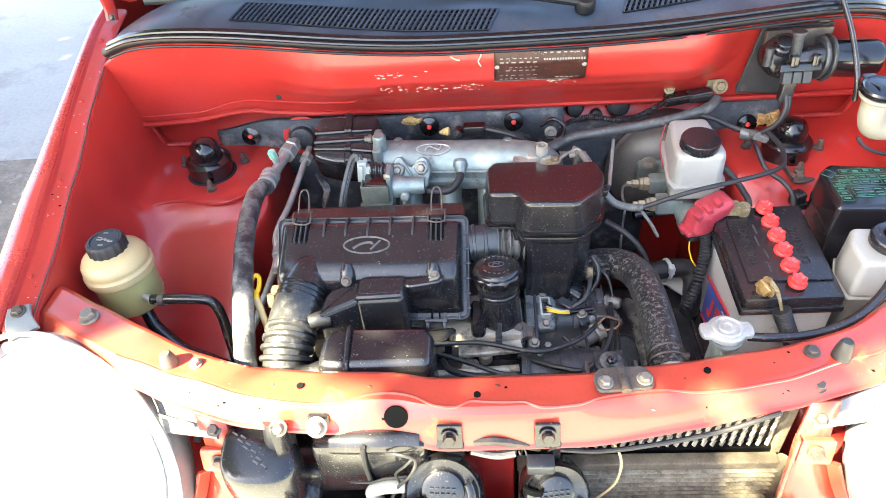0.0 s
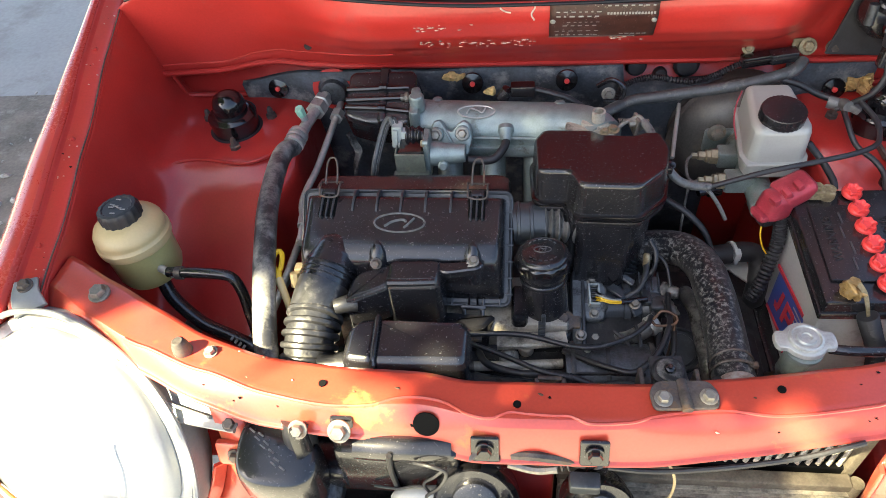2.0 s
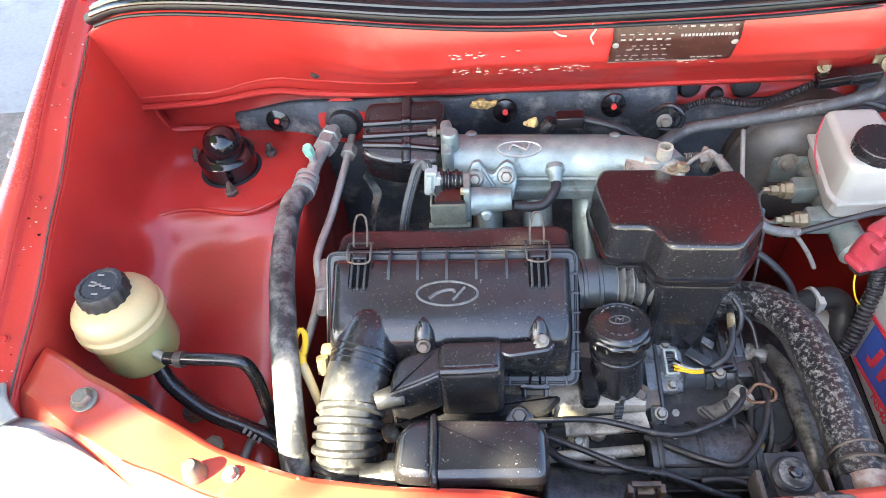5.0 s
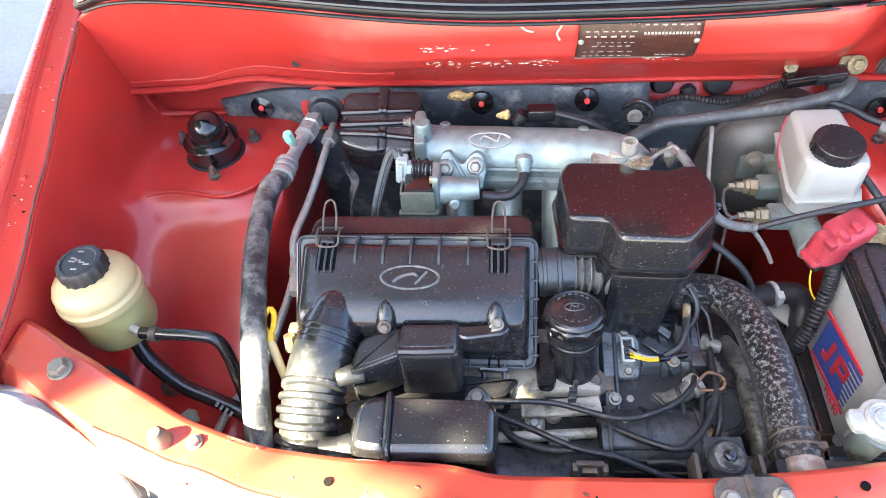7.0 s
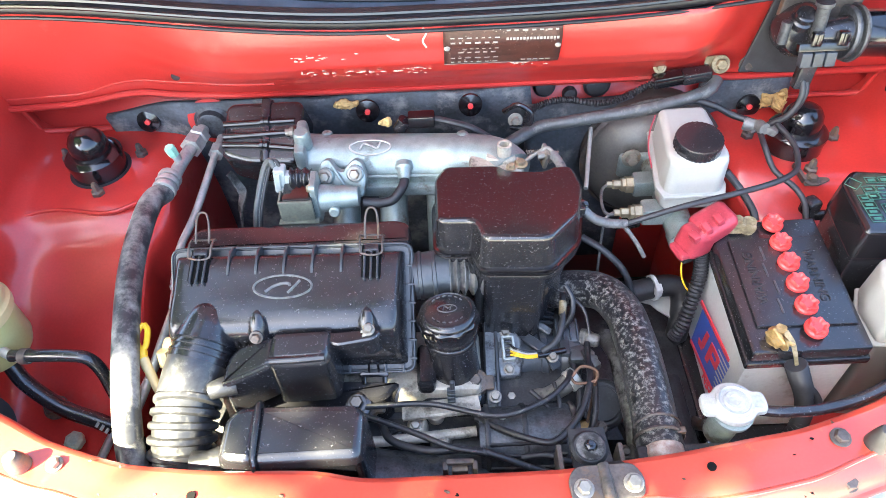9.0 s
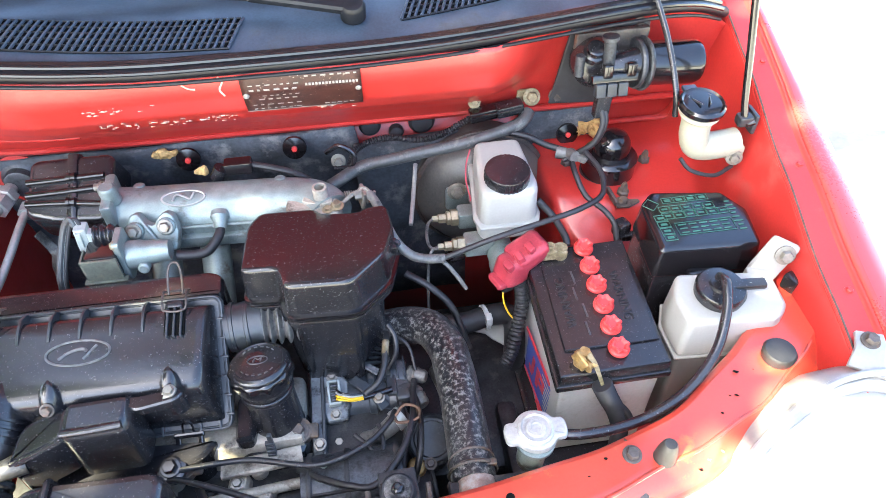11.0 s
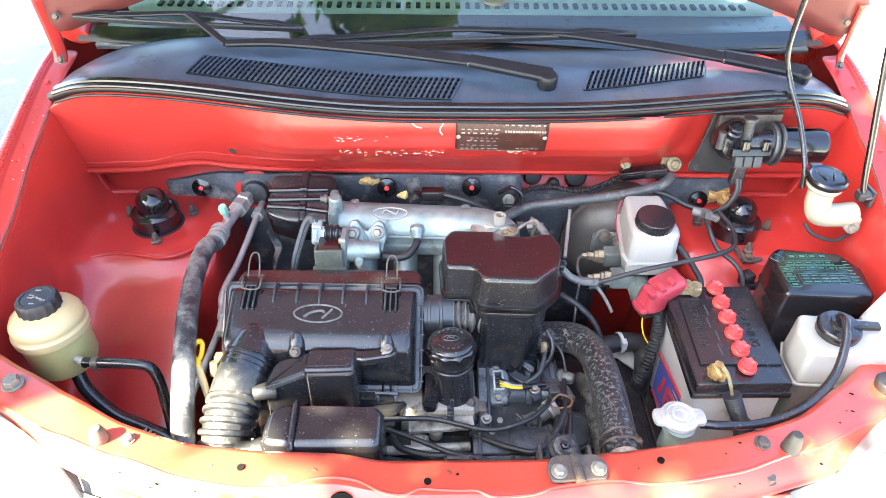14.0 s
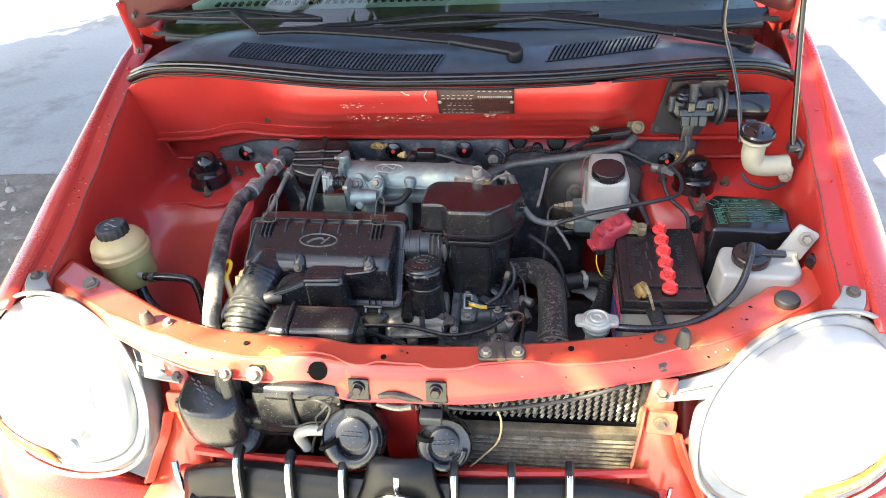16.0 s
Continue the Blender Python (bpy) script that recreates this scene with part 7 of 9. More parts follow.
part("bush_washer", lathe([(0.0145, 0.011), (0.0145, 0.013), (0.007, 0.014), (0.006, 0.012)], (0.0555, 0.574, 0.724), (0, -0.08, 1), 28), PIPE_WORN, mt)
part("bush_nut", lathe([(0.0055, 0.012), (0.0055, 0.017), (0.003, 0.018), (0.003, 0.022)], (0.0555, 0.574, 0.724), (0, -0.08, 1), 6), BLACK_GLOSS, mt)
for x, y in ((0.037, 0.516), (0.085, 0.520)):
    part("mount_bolt", bolt((x, y, 0.767), (0, -0.1, 1), 0.0070, 1.4), STEEL, mt)
part("raised_rib", tube([(0.061, 0.503, 0.766), (0.060, 0.520, 0.767), (0.059, 0.540, 0.764)], 0.0062, 10, 4), DARK_STEEL, mt)
plug = single("bay_plug", lathe([(0.012, 0), (0.013, 0.010), (0.009, 0.014)], (-0.612, 0.695, 0.548), (0, -0.2, 1), 14, 0.05, 7), mat("grey green plastic", (0.35, 0.42, 0.33), 0.6), "small grey-green plug on the inner wing", "plug", (-0.612, 0.695, 0.548))
single("inner_wing_bolt", bolt((-0.642, 0.735, 0.575), (0, -0.4, 1), 0.013, 1.3), DARK_STEEL, "dark bolt on the inner wing", "bolt", (-0.642, 0.735, 0.575))
# Flat dark oval: the opening's shade is put into its colour.
single("wing_opening", lathe([(0.052, 0), (0.052, 0.004), (0.03, 0.003)], (-0.704, 0.672, 0.628), (0.75, -0.25, 0.45), 30), CABIN, "flat dark oval standing for an opening in the inner wing", "opening", (-0.70, 0.68, 0.60))

# ---- strut caps ----
def strut_cap(x, y, z, label, studs=(155, 10, 275)):
    st = thing("strut_cap", (x, y, z), label, "strut cap", "strut caps")
    part("collar", lathe([(0.042, -0.004), (0.0415, 0.020), (0.043, 0.024), (0.043, 0.031), (0.038, 0.036), (0.030, 0.038)], (x, y, z), seg=36), BLACK_GLOSS, st)
    part("seat_ring", lathe([(0.047, -0.003), (0.047, 0.0015), (0.042, 0.002)], (x, y, z), seg=36), RUBBER, st)
    part("dome", lathe([(0.029, 0.030), (0.029, 0.050), (0.027, 0.060), (0.022, 0.068), (0.013, 0.073), (0.004, 0.0745)], (x, y, z), seg=32), BLACK_GLOSS, st)
    for a in studs:
        dx, dy = 0.066 * math.cos(radians(a)), 0.060 * math.sin(radians(a))
        s = part("stud", lathe([(0.010, 0), (0.010, 0.008), (0.0065, 0.010), (0.0055, 0.018), (0.003, 0.024)], (x + dx, y + dy, z - 0.001), seg=6), DARK_STEEL, st)
    return st


strut_cap(-0.631, 1.080, 0.710, "glossy black domed strut cap with three studs", (155, 30, 283))
strut_cap(0.444, 1.062, 0.709, "glossy black domed strut cap beside the wiring")

# ---- power steering reservoir ----
PS = V((-0.672, 0.758, 0.690))
ax = V((-0.06, 0.05, 1)).normalized()
ps = thing("steering_fluid_reservoir", PS, "yellowed plastic fluid reservoir with a black cap", "reservoir")
part("fluid_body", lathe([(0.028, -0.006), (0.043, 0.0), (0.0475, 0.012), (0.0485, 0.060)], PS, ax, 36), FLUID, ps, "green fluid showing through the plastic")
up = part("upper_body", lathe([(0.0480, 0.058), (0.0485, 0.061), (0.0525, 0.063), (0.0535, 0.067), (0.0535, 0.075), (0.0505, 0.078), (0.0500, 0.081), (0.0510, 0.084), (0.0505, 0.090), (0.046, 0.098), (0.038, 0.104), (0.030, 0.107), (0.02, 0.109)], PS, ax, 36), YELLOWED, ps)
pc = part("cap", lathe([(0.027, 0.104), (0.029, 0.106), (0.029, 0.121), (0.0265, 0.126), (0.022, 0.127), (0.020, 0.1255), (0.004, 0.1258)], PS, ax, 64, 0.030, 16), RUBBER, ps, "knurled black cap with worn pale lettering")
for i in range(9):
    a = rng.uniform(0, 6.28)
    part("worn_mark", rbox(PS + ax * 0.1268 + V((0.014 * math.cos(a) * (i % 3) / 2, 0.014 * math.sin(a) * (i % 3) / 2, 0)), (0.008, 0.0022, 0.0012), 0.0004, (0, 0, rng.uniform(-15, 15))), PRINT, pc)
part("nipple", tube([PS + V((0.035, -0.028, 0.035)), PS + V((0.055, -0.038, 0.036)), PS + V((0.075, -0.04, 0.036))], 0.006, 12, 5), PIPE, ps)
single("return_hose", tube([PS + V((0.050, -0.036, 0.036)), PS + V((0.085, -0.040, 0.040)), PS + V((0.128, -0.042, 0.040)), PS + V((0.148, -0.044, 0.034)), PS + V((0.157, -0.050, 0.010)), PS + V((0.160, -0.060, -0.03)), PS + V((0.160, -0.07, -0.10))], 0.0078, 14, 8), BLACK, "black rubber return hose on the reservoir", "hose", PS + V((0.1, -0.04, 0)))
part("hose_clamp", lathe([(0.0098, 0), (0.0098, 0.010)], PS + V((0.064, -0.038, 0.037)), (1, -0.1, 0.1), 16), DARK_STEEL, ps)
h2 = single("feed_hose", tube([PS + V((0.02, -0.02, -0.005)), PS + V((0.035, -0.035, -0.03)), PS + V((0.075, -0.055, -0.06)), PS + V((0.125, -0.070, -0.075)), PS + V((0.165, -0.085, -0.09)), PS + V((0.178, -0.105, -0.14)), PS + V((0.18, -0.12, -0.24))], 0.0105, 14, 8), BLACK, "black rubber feed hose with worn white lettering", "hose", PS + V((0.1, -0.06, -0.06)))
for k in range(4):
    part("worn_mark", rbox(PS + V((0.128 + 0.006 * k, -0.080 - 0.003 * k, -0.0625 - 0.003 * k)), (0.004, 0.007, 0.0015), 0.0004, (20, 15, -25)), PRINT, h2)
single("brake_pipe", tube([(-0.49, 0.80, 0.62), (-0.51, 0.76, 0.60), (-0.53, 0.735, 0.575), (-0.555, 0.71, 0.56), (-0.575, 0.66, 0.54), (-0.58, 0.60, 0.52)], 0.006, 10, 7), PIPE, "thin aluminium pipe along the inner wing", "pipe", (-0.53, 0.72, 0.57))

# ---- brake servo, master cylinder, reservoir ----
servo = thing("brake_servo", (0.20, 1.10, 0.66), "dark round brake servo on the bulkhead", "brake servo")
SERVO = mat("dull servo paint", (0.105, 0.10, 0.09), 0.42, metal=0.2, var=0.3, scale=14, bump=0.1, dirt=(0.18, 0.15, 0.12), dirt_amount=0.35, dirt_scale=14)
part("shell", lathe([(0.108, 0), (0.110, 0.03), (0.110, 0.045), (0.102, 0.060), (0.082, 0.080), (0.055, 0.090), (0.03, 0.092)], (0.250, 1.160, 0.645), (0, -1, 0.08), 44), SERVO, servo)
part("rim", lathe([(0.111, 0.036), (0.115, 0.040), (0.115, 0.046), (0.109, 0.050)], (0.250, 1.160, 0.645), (0, -1, 0.08), 44, closed=False), DARK_STEEL, servo)
for sx in (-1, 1):
    part("servo_nut", bolt((0.236 + sx * 0.038, 1.052, 0.708), (0, -1, 0.1), 0.010, 1.5), STEEL, servo)
mc = thing("master_cylinder", (0.24, 0.98, 0.66), "cast aluminium brake master cylinder with pipe unions", "master cylinder")
part("barrel", tube([(0.236, 1.06, 0.690), (0.240, 0.98, 0.690), (0.243, 0.895, 0.690)], 0.020, 18, 5), ALU, mc)
part("flange", rbox((0.233, 1.058, 0.688), (0.105, 0.012, 0.045), 0.006), ALU, mc)
part("end_boss", lathe([(0.022, 0), (0.022, 0.02), (0.016, 0.026)], (0.243, 0.91, 0.690), (0.02, -1, 0), 18), ALU, mc)
for y, z in ((1.002, 0.699), (0.942, 0.700)):
    u = part("union_block", rbox((0.212, y, z), (0.044, 0.028, 0.030), 0.005), ALU, mc)
    part("union_nut", lathe([(0.013, -0.006), (0.013, 0.012), (0.011, 0.013), (0.011, 0.018), (0.0075, 0.020), (0.0075, 0.030), (0.005, 0.032), (0.005, 0.040)], (0.192, y, z), (-1, 0, 0.05), 6), BRASS, u)
part("pressure_switch", lathe([(0.010, 0), (0.010, 0.02), (0.007, 0.022), (0.007, 0.035)], (0.190, 0.945, 0.68), (-1, -0.2, 0), 12), BLACK_GLOSS, mc)
bl = thing("brake_line", (0.16, 0.95, 0.62), "thin bent metal brake pipe between two unions", "brake pipe")
part("pipe", tube([(0.160, 1.002, 0.701), (0.151, 0.999, 0.702), (0.143, 0.988, 0.702), (0.139, 0.966, 0.700), (0.141, 0.948, 0.698), (0.149, 0.940, 0.700), (0.160, 0.942, 0.702)], 0.0024, 8, 8), PIPE_WORN, bl)
part("pipe", tube([(0.160, 0.943, 0.700), (0.147, 0.942, 0.699), (0.138, 0.933, 0.690), (0.132, 0.908, 0.655), (0.130, 0.892, 0.610)], 0.0022, 8, 8), PIPE_WORN, bl)
res = thing("brake_fluid_reservoir", (0.252, 1.0, 0.71), "milky white brake fluid reservoir with a black cap", "reservoir")
part("body", prism([(0.214, 0.925), (0.288, 0.925), (0.296, 0.945), (0.292, 1.06), (0.222, 1.06), (0.208, 0.945)], 0.716, 0.79, 0.010, top=lambda x, y: 0.806 - 0.05 * (y - 0.92), seg=3, taper=0.95), WHITE_PL, res)
part("seam", prism([(0.209, 0.921), (0.293, 0.921), (0.300, 0.943), (0.296, 1.063), (0.217, 1.063), (0.203, 0.943)], 0.744, 0.750, 0.0022), WHITE_PL, res)
part("cap", lathe([(0.028, -0.004), (0.0312, 0.0), (0.0312, 0.0012), (0.0305, 0.0016), (0.0312, 0.002), (0.0312, 0.0140), (0.0300, 0.0162), (0.0280, 0.0165), (0.003, 0.0160)], (0.251, 0.958, 0.806), (0.0, -0.08, 1), 64, 0.018, 30), BLACK, res, "ribbed black cap")
part("red_tag", tube([(0.214, 1.035, 0.80), (0.206, 1.02, 0.785), (0.204, 1.005, 0.765), (0.208, 0.985, 0.745)], 0.0012, 6, 6), RED_RUB, res)
single("vacuum_hose", tube([(0.005, 1.052, 0.744), (0.055, 1.082, 0.750), (0.100, 1.082, 0.758), (0.150, 1.081, 0.767), (0.190, 1.080, 0.773), (0.224, 1.080, 0.779), (0.257, 1.081, 0.787), (0.287, 1.084, 0.795), (0.306, 1.090, 0.801), (0.318, 1.104, 0.806)], 0.0095, 16, 8), HOSE_GREY, "long dusty vacuum hose from manifold to servo", "hose", (0.18, 1.08, 0.78))

# ---- battery ----
bat = thing("battery", (0.332, 0.785, 0.53), "pale grey car battery with a black top and red caps", "battery")
part("case", prism([(0.266, 0.690), (0.396, 0.690), (0.404, 0.884), (0.272, 0.880)], 0.53, 0.700, 0.006), GREY_BATT, bat)
top_o = [(0.260, 0.682), (0.400, 0.684), (0.408, 0.892), (0.266, 0.888)]
blid = part("lid", prism(top_o, 0.700, 0.7285, 0.004), BLACK, bat, "black battery lid with moulded lettering")
part("lid_edge", prism([(0.257, 0.679), (0.403, 0.681), (0.411, 0.895), (0.263, 0.891)], 0.698, 0.710, 0.003), BLACK, bat)
part("lid_step", prism([(0.275, 0.716), (0.395, 0.716), (0.400, 0.856), (0.281, 0.856)], 0.7285, 0.7325, 0.002), BLACK, blid)
for i in range(6):
    y = 0.709 + 0.0336 * i
    vc = part("vent_cap", lathe([(0.0132, 0), (0.0135, 0.004), (0.0118, 0.0062), (0.0100, 0.0066)], (0.3395 + 0.0012 * i, y, 0.7325), (0.05, -0.1, 1), 30), RED_PL, bat, "red screw cap")
    part("cap_star", lathe([(0.0105, 0.004), (0.0110, 0.0105), (0.0098, 0.0122), (0.0080, 0.0118), (0.0055, 0.0085), (0.002, 0.0085)], (0.3395 + 0.0012 * i, y, 0.7325), (0.05, -0.1, 1), 48, 0.13, 6), RED_PL, vc)


def letters(text, size, m, material, parent, name="moulded_text"):
    cu = bpy.data.curves.new(name, "FONT")
    cu.body, cu.size, cu.extrude = text, size, 0.0006
    tmp = new(name, cu)
    me = bpy.data.meshes.new_from_object(tmp)
    bpy.data.objects.remove(tmp)
    bm = bmesh.new()
    bm.from_mesh(me)
    bpy.data.meshes.remove(me)
    bm.transform(m)
    return part(name, bm, material, parent)


letters("WARNING", 0.017, pose(0.300, 0.748, 0.7331, 0, 0, 88), DIM, blid)
letters("WARNING", 0.017, pose(0.366, 0.832, 0.7331, 0, 0, -92), DIM, blid)
for i in range(4):
    part("moulded_line", rbox((0.312 + 0.005 * (i % 2), 0.745 + 0.028 * i, 0.7330), (0.0025, 0.022, 0.0012), 0.0004), MOULD, blid)
letters("NS40", 0.019, pose(0.2650, 0.760, 0.549, 90, 0, -88.2), RED_PRINT, bat, "printed_text")
# label with blue and red shapes on the battery's side
LB = pose(0.2665, 0.768, 0.600, 90, 0, -88.2) @ pose(0, 0, 0, 0, 0, 8)


def label_shape(pts, lift):
    return loft([[LB @ V((x, y, h)) for x, y in pts] for h in (0.0, lift)])


lab = part("side_label", label_shape([(-0.056, -0.036), (0.052, -0.036), (0.058, 0.036), (-0.048, 0.036)], 0.0012), BLUE_PRINT, bat, "printed label in blue, red and white")
for pts in ([(-0.034, -0.020), (-0.020, -0.020), (-0.018, -0.010), (-0.036, -0.010)], [(-0.026, -0.012), (-0.016, -0.012), (-0.010, 0.020), (-0.020, 0.020)], [(-0.006, -0.020), (0.004, -0.020), (0.010, 0.020), (0.000, 0.020)], [(0.004, 0.011), (0.030, 0.011), (0.030, 0.020), (0.006, 0.020)], [(0.003, -0.006), (0.028, -0.006), (0.030, 0.002), (0.004, 0.002)], [(0.022, -0.004), (0.030, -0.002), (0.032, 0.016), (0.024, 0.018)]):
    part("label_shape", label_shape(pts, 0.0020), RED_PRINT, lab)
for k in range(8):
    part("label_stripe", label_shape([(0.034 - 0.002 * k, -0.033 + 0.0085 * k), (0.054 + 0.0007 * k, -0.033 + 0.0085 * k), (0.054 + 0.0007 * k, -0.0305 + 0.0085 * k), (0.035 - 0.002 * k, -0.0305 + 0.0085 * k)], 0.0016), GREY_BATT, lab)
for y in (-0.043, 0.037):
    part("label_band", label_shape([(-0.058, y), (0.050, y), (0.051, y + 0.006), (-0.057, y + 0.006)], 0.0018), RED_PRINT, lab)
part("pos_post", join(lathe([(0.010, 0), (0.009, 0.018)], (0.312, 0.874, 0.728), seg=16), rbox((0.300, 0.874, 0.738), (0.040, 0.020, 0.014), 0.003), bolt((0.296, 0.874, 0.745), (0, 0, 1), 0.007)), CORRODED, bat, "brass terminal clamp")
ng = thing("negative_lead", (0.292, 0.693, 0.728), "corroded brass battery clamp with its black lead", "battery lead")
bm = join(lathe([(0.0115, 0), (0.0115, 0.012), (0.007, 0.014), (0.007, 0.022)], (0.292, 0.700, 0.7285), seg=16), rbox((0.2865, 0.694, 0.741), (0.006, 0.022, 0.016), 0.002, (20, 10, 30)), rbox((0.2965, 0.692, 0.741), (0.006, 0.020, 0.016), 0.002, (20, 10, 20)), bolt((0.291, 0.684, 0.742), (1, 0.2, 0), 0.005))
for v in bm.verts:
    v.co += 0.002 * noise.noise_vector(v.co * 120)
part("clamp", bm, GOLD, ng, "corroded brass clamp")
part("strap", bar([(0.295, 0.696, 0.750), (0.300, 0.685, 0.746), (0.304, 0.678, 0.736), (0.312, 0.671, 0.712)], (0.007, 0.004), 0.0025, 6, (0, -1, 0.3)), CORRODED, ng)
part("lead", tube([(0.310, 0.673, 0.716), (0.319, 0.667, 0.696), (0.332, 0.663, 0.668), (0.340, 0.657, 0.640), (0.342, 0.652, 0.610), (0.338, 0.648, 0.56)], (0.0118, 0.0090), 14, 10, ribs=26, rib=0.0013), RUBBER, ng)
part("tape", tube([(0.336, 0.666, 0.676), (0.345, 0.658, 0.668), (0.354, 0.650, 0.650)], 0.0045, 10, 5), RUBBER, ng)
pt = thing("positive_lead", (0.262, 0.868, 0.70), "faded red terminal boot on a ribbed black lead", "battery lead")
bm = join(rbox((0.266, 0.878, 0.741), (0.056, 0.044, 0.030), 0.010, (0, -16, 22), seg=3), rbox((0.243, 0.866, 0.724), (0.040, 0.040, 0.044), 0.011, (0, 10, 24), seg=3),
          *[rbox((0.234 + 0.0165 * k, 0.851 + 0.0085 * k, 0.744 + 0.0065 * k), (0.011, 0.016, 0.013), 0.003, (0, -18, 24), seg=2) for k in range(3)],
          rbox((0.228, 0.858, 0.712), (0.030, 0.030, 0.012), 0.005, (0, 10, 24)))
for v in bm.verts:
    v.co += 0.0022 * noise.noise_vector(v.co * 60)
part("boot", bm, RED_RUB, pt)
part("boot_sleeve", rbox((0.236, 0.863, 0.698), (0.022, 0.022, 0.020), 0.005, (0, 8, 24)), RUBBER, pt)
part("lead", tube([(0.252, 0.862, 0.712), (0.255, 0.854, 0.694), (0.256, 0.845, 0.67), (0.249, 0.830, 0.64), (0.239, 0.812, 0.61), (0.227, 0.802, 0.585)], 0.0092, 14, 10, ribs=30, rib=0.0012), RUBBER, pt)

# ---- fuse box ----
fu = thing("fuse_box", (0.487, 0.865, 0.60), "black plastic fuse box with green printed lid", "fuse box")
F = [(0.418, 0.808), (0.556, 0.802), (0.566, 0.868), (0.545, 0.908), (0.446, 0.922), (0.424, 0.900)]
part("body", prism(F, 0.58, 0.745, 0.006), BLACK, fu)
flid = part("lid", prism([(0.487 + (x - 0.487) * 1.03, 0.862 + (y - 0.862) * 1.03) for x, y in F], 0.735, 0.787, 0.007, taper=0.94, seg=3), BLACK_GLOSS, fu, "glossy black lid with green print")
part("latch", rbox((0.49, 0.802, 0.738), (0.05, 0.008, 0.016), 0.003), BLACK, fu)
def print_box(x, y, w, d, rot=0):
    m = pose(x, y, 0.7875, 0, 0, rot)
    c = [m @ V((a * w / 2, b * d / 2, 0)) for a, b in ((-1, -1), (1, -1), (1, 1), (-1, 1), (-1, -1))]
    part("print_line", tube(c, 0.00055, 4, 1, smooth=False), GREEN_PRINT, flid)


for i in range(4):
    print_box(0.462 + 0.0165 * i, 0.8975, 0.0150, 0.010)
    part("print_mark", rbox((0.462 + 0.0165 * i, 0.8975, 0.7876), (0.009, 0.005, 0.0006), 0.0002), GREEN_PRINT, flid)
for i in range(6):
    for j in range(2):
        if (i, j) != (5, 0):
            print_box(0.452 + 0.0155 * i, 0.8815 - 0.013 * j, 0.0142, 0.011)
            part("print_mark", rbox((0.452 + 0.0155 * i, 0.8815 - 0.013 * j, 0.7876), (0.008, 0.003, 0.0006), 0.0002, (0, 0, 0)), GREEN_PRINT, flid)
for j in range(4):
    print_box(0.441, 0.866 - 0.012 * j, 0.016, 0.0105)
    part("print_mark", rbox((0.441, 0.866 - 0.012 * j, 0.7876), (0.009, 0.004, 0.0006), 0.0002), GREEN_PRINT, flid)
print_box(0.494, 0.843, 0.078, 0.022)
for j in range(3):
    for i in range(5):
        part("print_mark", rbox((0.464 + 0.0145 * i, 0.850 - 0.007 * j, 0.7876), (0.011, 0.0022, 0.0006), 0.0002), GREEN_PRINT, flid)
for j in range(8):
    part("print_mark", rbox((0.541, 0.884 - 0.0075 * j, 0.7876), (0.007 + 0.003 * (j % 3), 0.0024, 0.0006), 0.0002), GREEN_PRINT, flid)
print_box(0.437, 0.893, 0.016, 0.016, 45)

# ---- coolant expansion bottle ----
ob_ = thing("expansion_bottle", (0.478, 0.722, 0.56), "milky white coolant bottle with a black cap", "coolant bottle")
B = [(0.416, 0.702), (0.532, 0.695), (0.552, 0.714), (0.556, 0.772), (0.430, 0.786), (0.414, 0.750)]
part("upper", prism(B, 0.704, 0.772, 0.008, taper=0.95, seg=3), WHITE_PL, ob_)
part("lower", prism([(0.478 + (x - 0.478) * 0.97, 0.718 + (y - 0.718) * 0.97) for x, y in B], 0.52, 0.706, 0.008, seg=3), MILK_LOW, ob_, "grey lower half filled with coolant")
part("seam", prism([(0.478 + (x - 0.478) * 1.025, 0.718 + (y - 0.718) * 1.025) for x, y in B], 0.701, 0.706, 0.002), WHITE_PL, ob_)
cp = part("cap", lathe([(0.026, 0), (0.030, 0.004), (0.031, 0.014), (0.028, 0.019), (0.016, 0.021), (0.015, 0.026), (0.006, 0.027)], (0.470, 0.742, 0.770), (0, -0.05, 1), 36), BLACK, ob_, "black push-on cap")
part("cap_tab", rbox((0.500, 0.738, 0.790), (0.045, 0.014, 0.009), 0.003, (0, -4, -8)), BLACK, cp)
letters("F", 0.016, pose(0.464, 0.6985, 0.662, 90, 0, -4), WHITE_PL, ob_, "level_mark")
part("level_line", bar([(0.482, 0.6975, 0.668), (0.520, 0.695, 0.668)], 0.002, 0.001, 2, (0, -1, 0)), WHITE_PL, ob_)
part("ear", join(rbox((0.556, 0.778, 0.783), (0.040, 0.012, 0.060), 0.006, (-14, 22, -20)), rbox((0.538, 0.768, 0.762), (0.035, 0.02, 0.02), 0.006, (0, 0, -20))), WHITE_PL, ob_)
part("ear_bolt", bolt((0.563, 0.770, 0.797), (-0.2, -1, 0.4), 0.008), STEEL, ob_)
single("overflow_hose", tube([(0.238, 0.604, 0.742), (0.262, 0.600, 0.744), (0.30, 0.602, 0.742), (0.345, 0.612, 0.742), (0.39, 0.630, 0.752), (0.430, 0.660, 0.772), (0.452, 0.695, 0.797), (0.461, 0.725, 0.812), (0.465, 0.745, 0.802)], 0.0060, 14, 8), BLACK, "black rubber overflow hose from cap to bottle", "hose", (0.36, 0.63, 0.75))

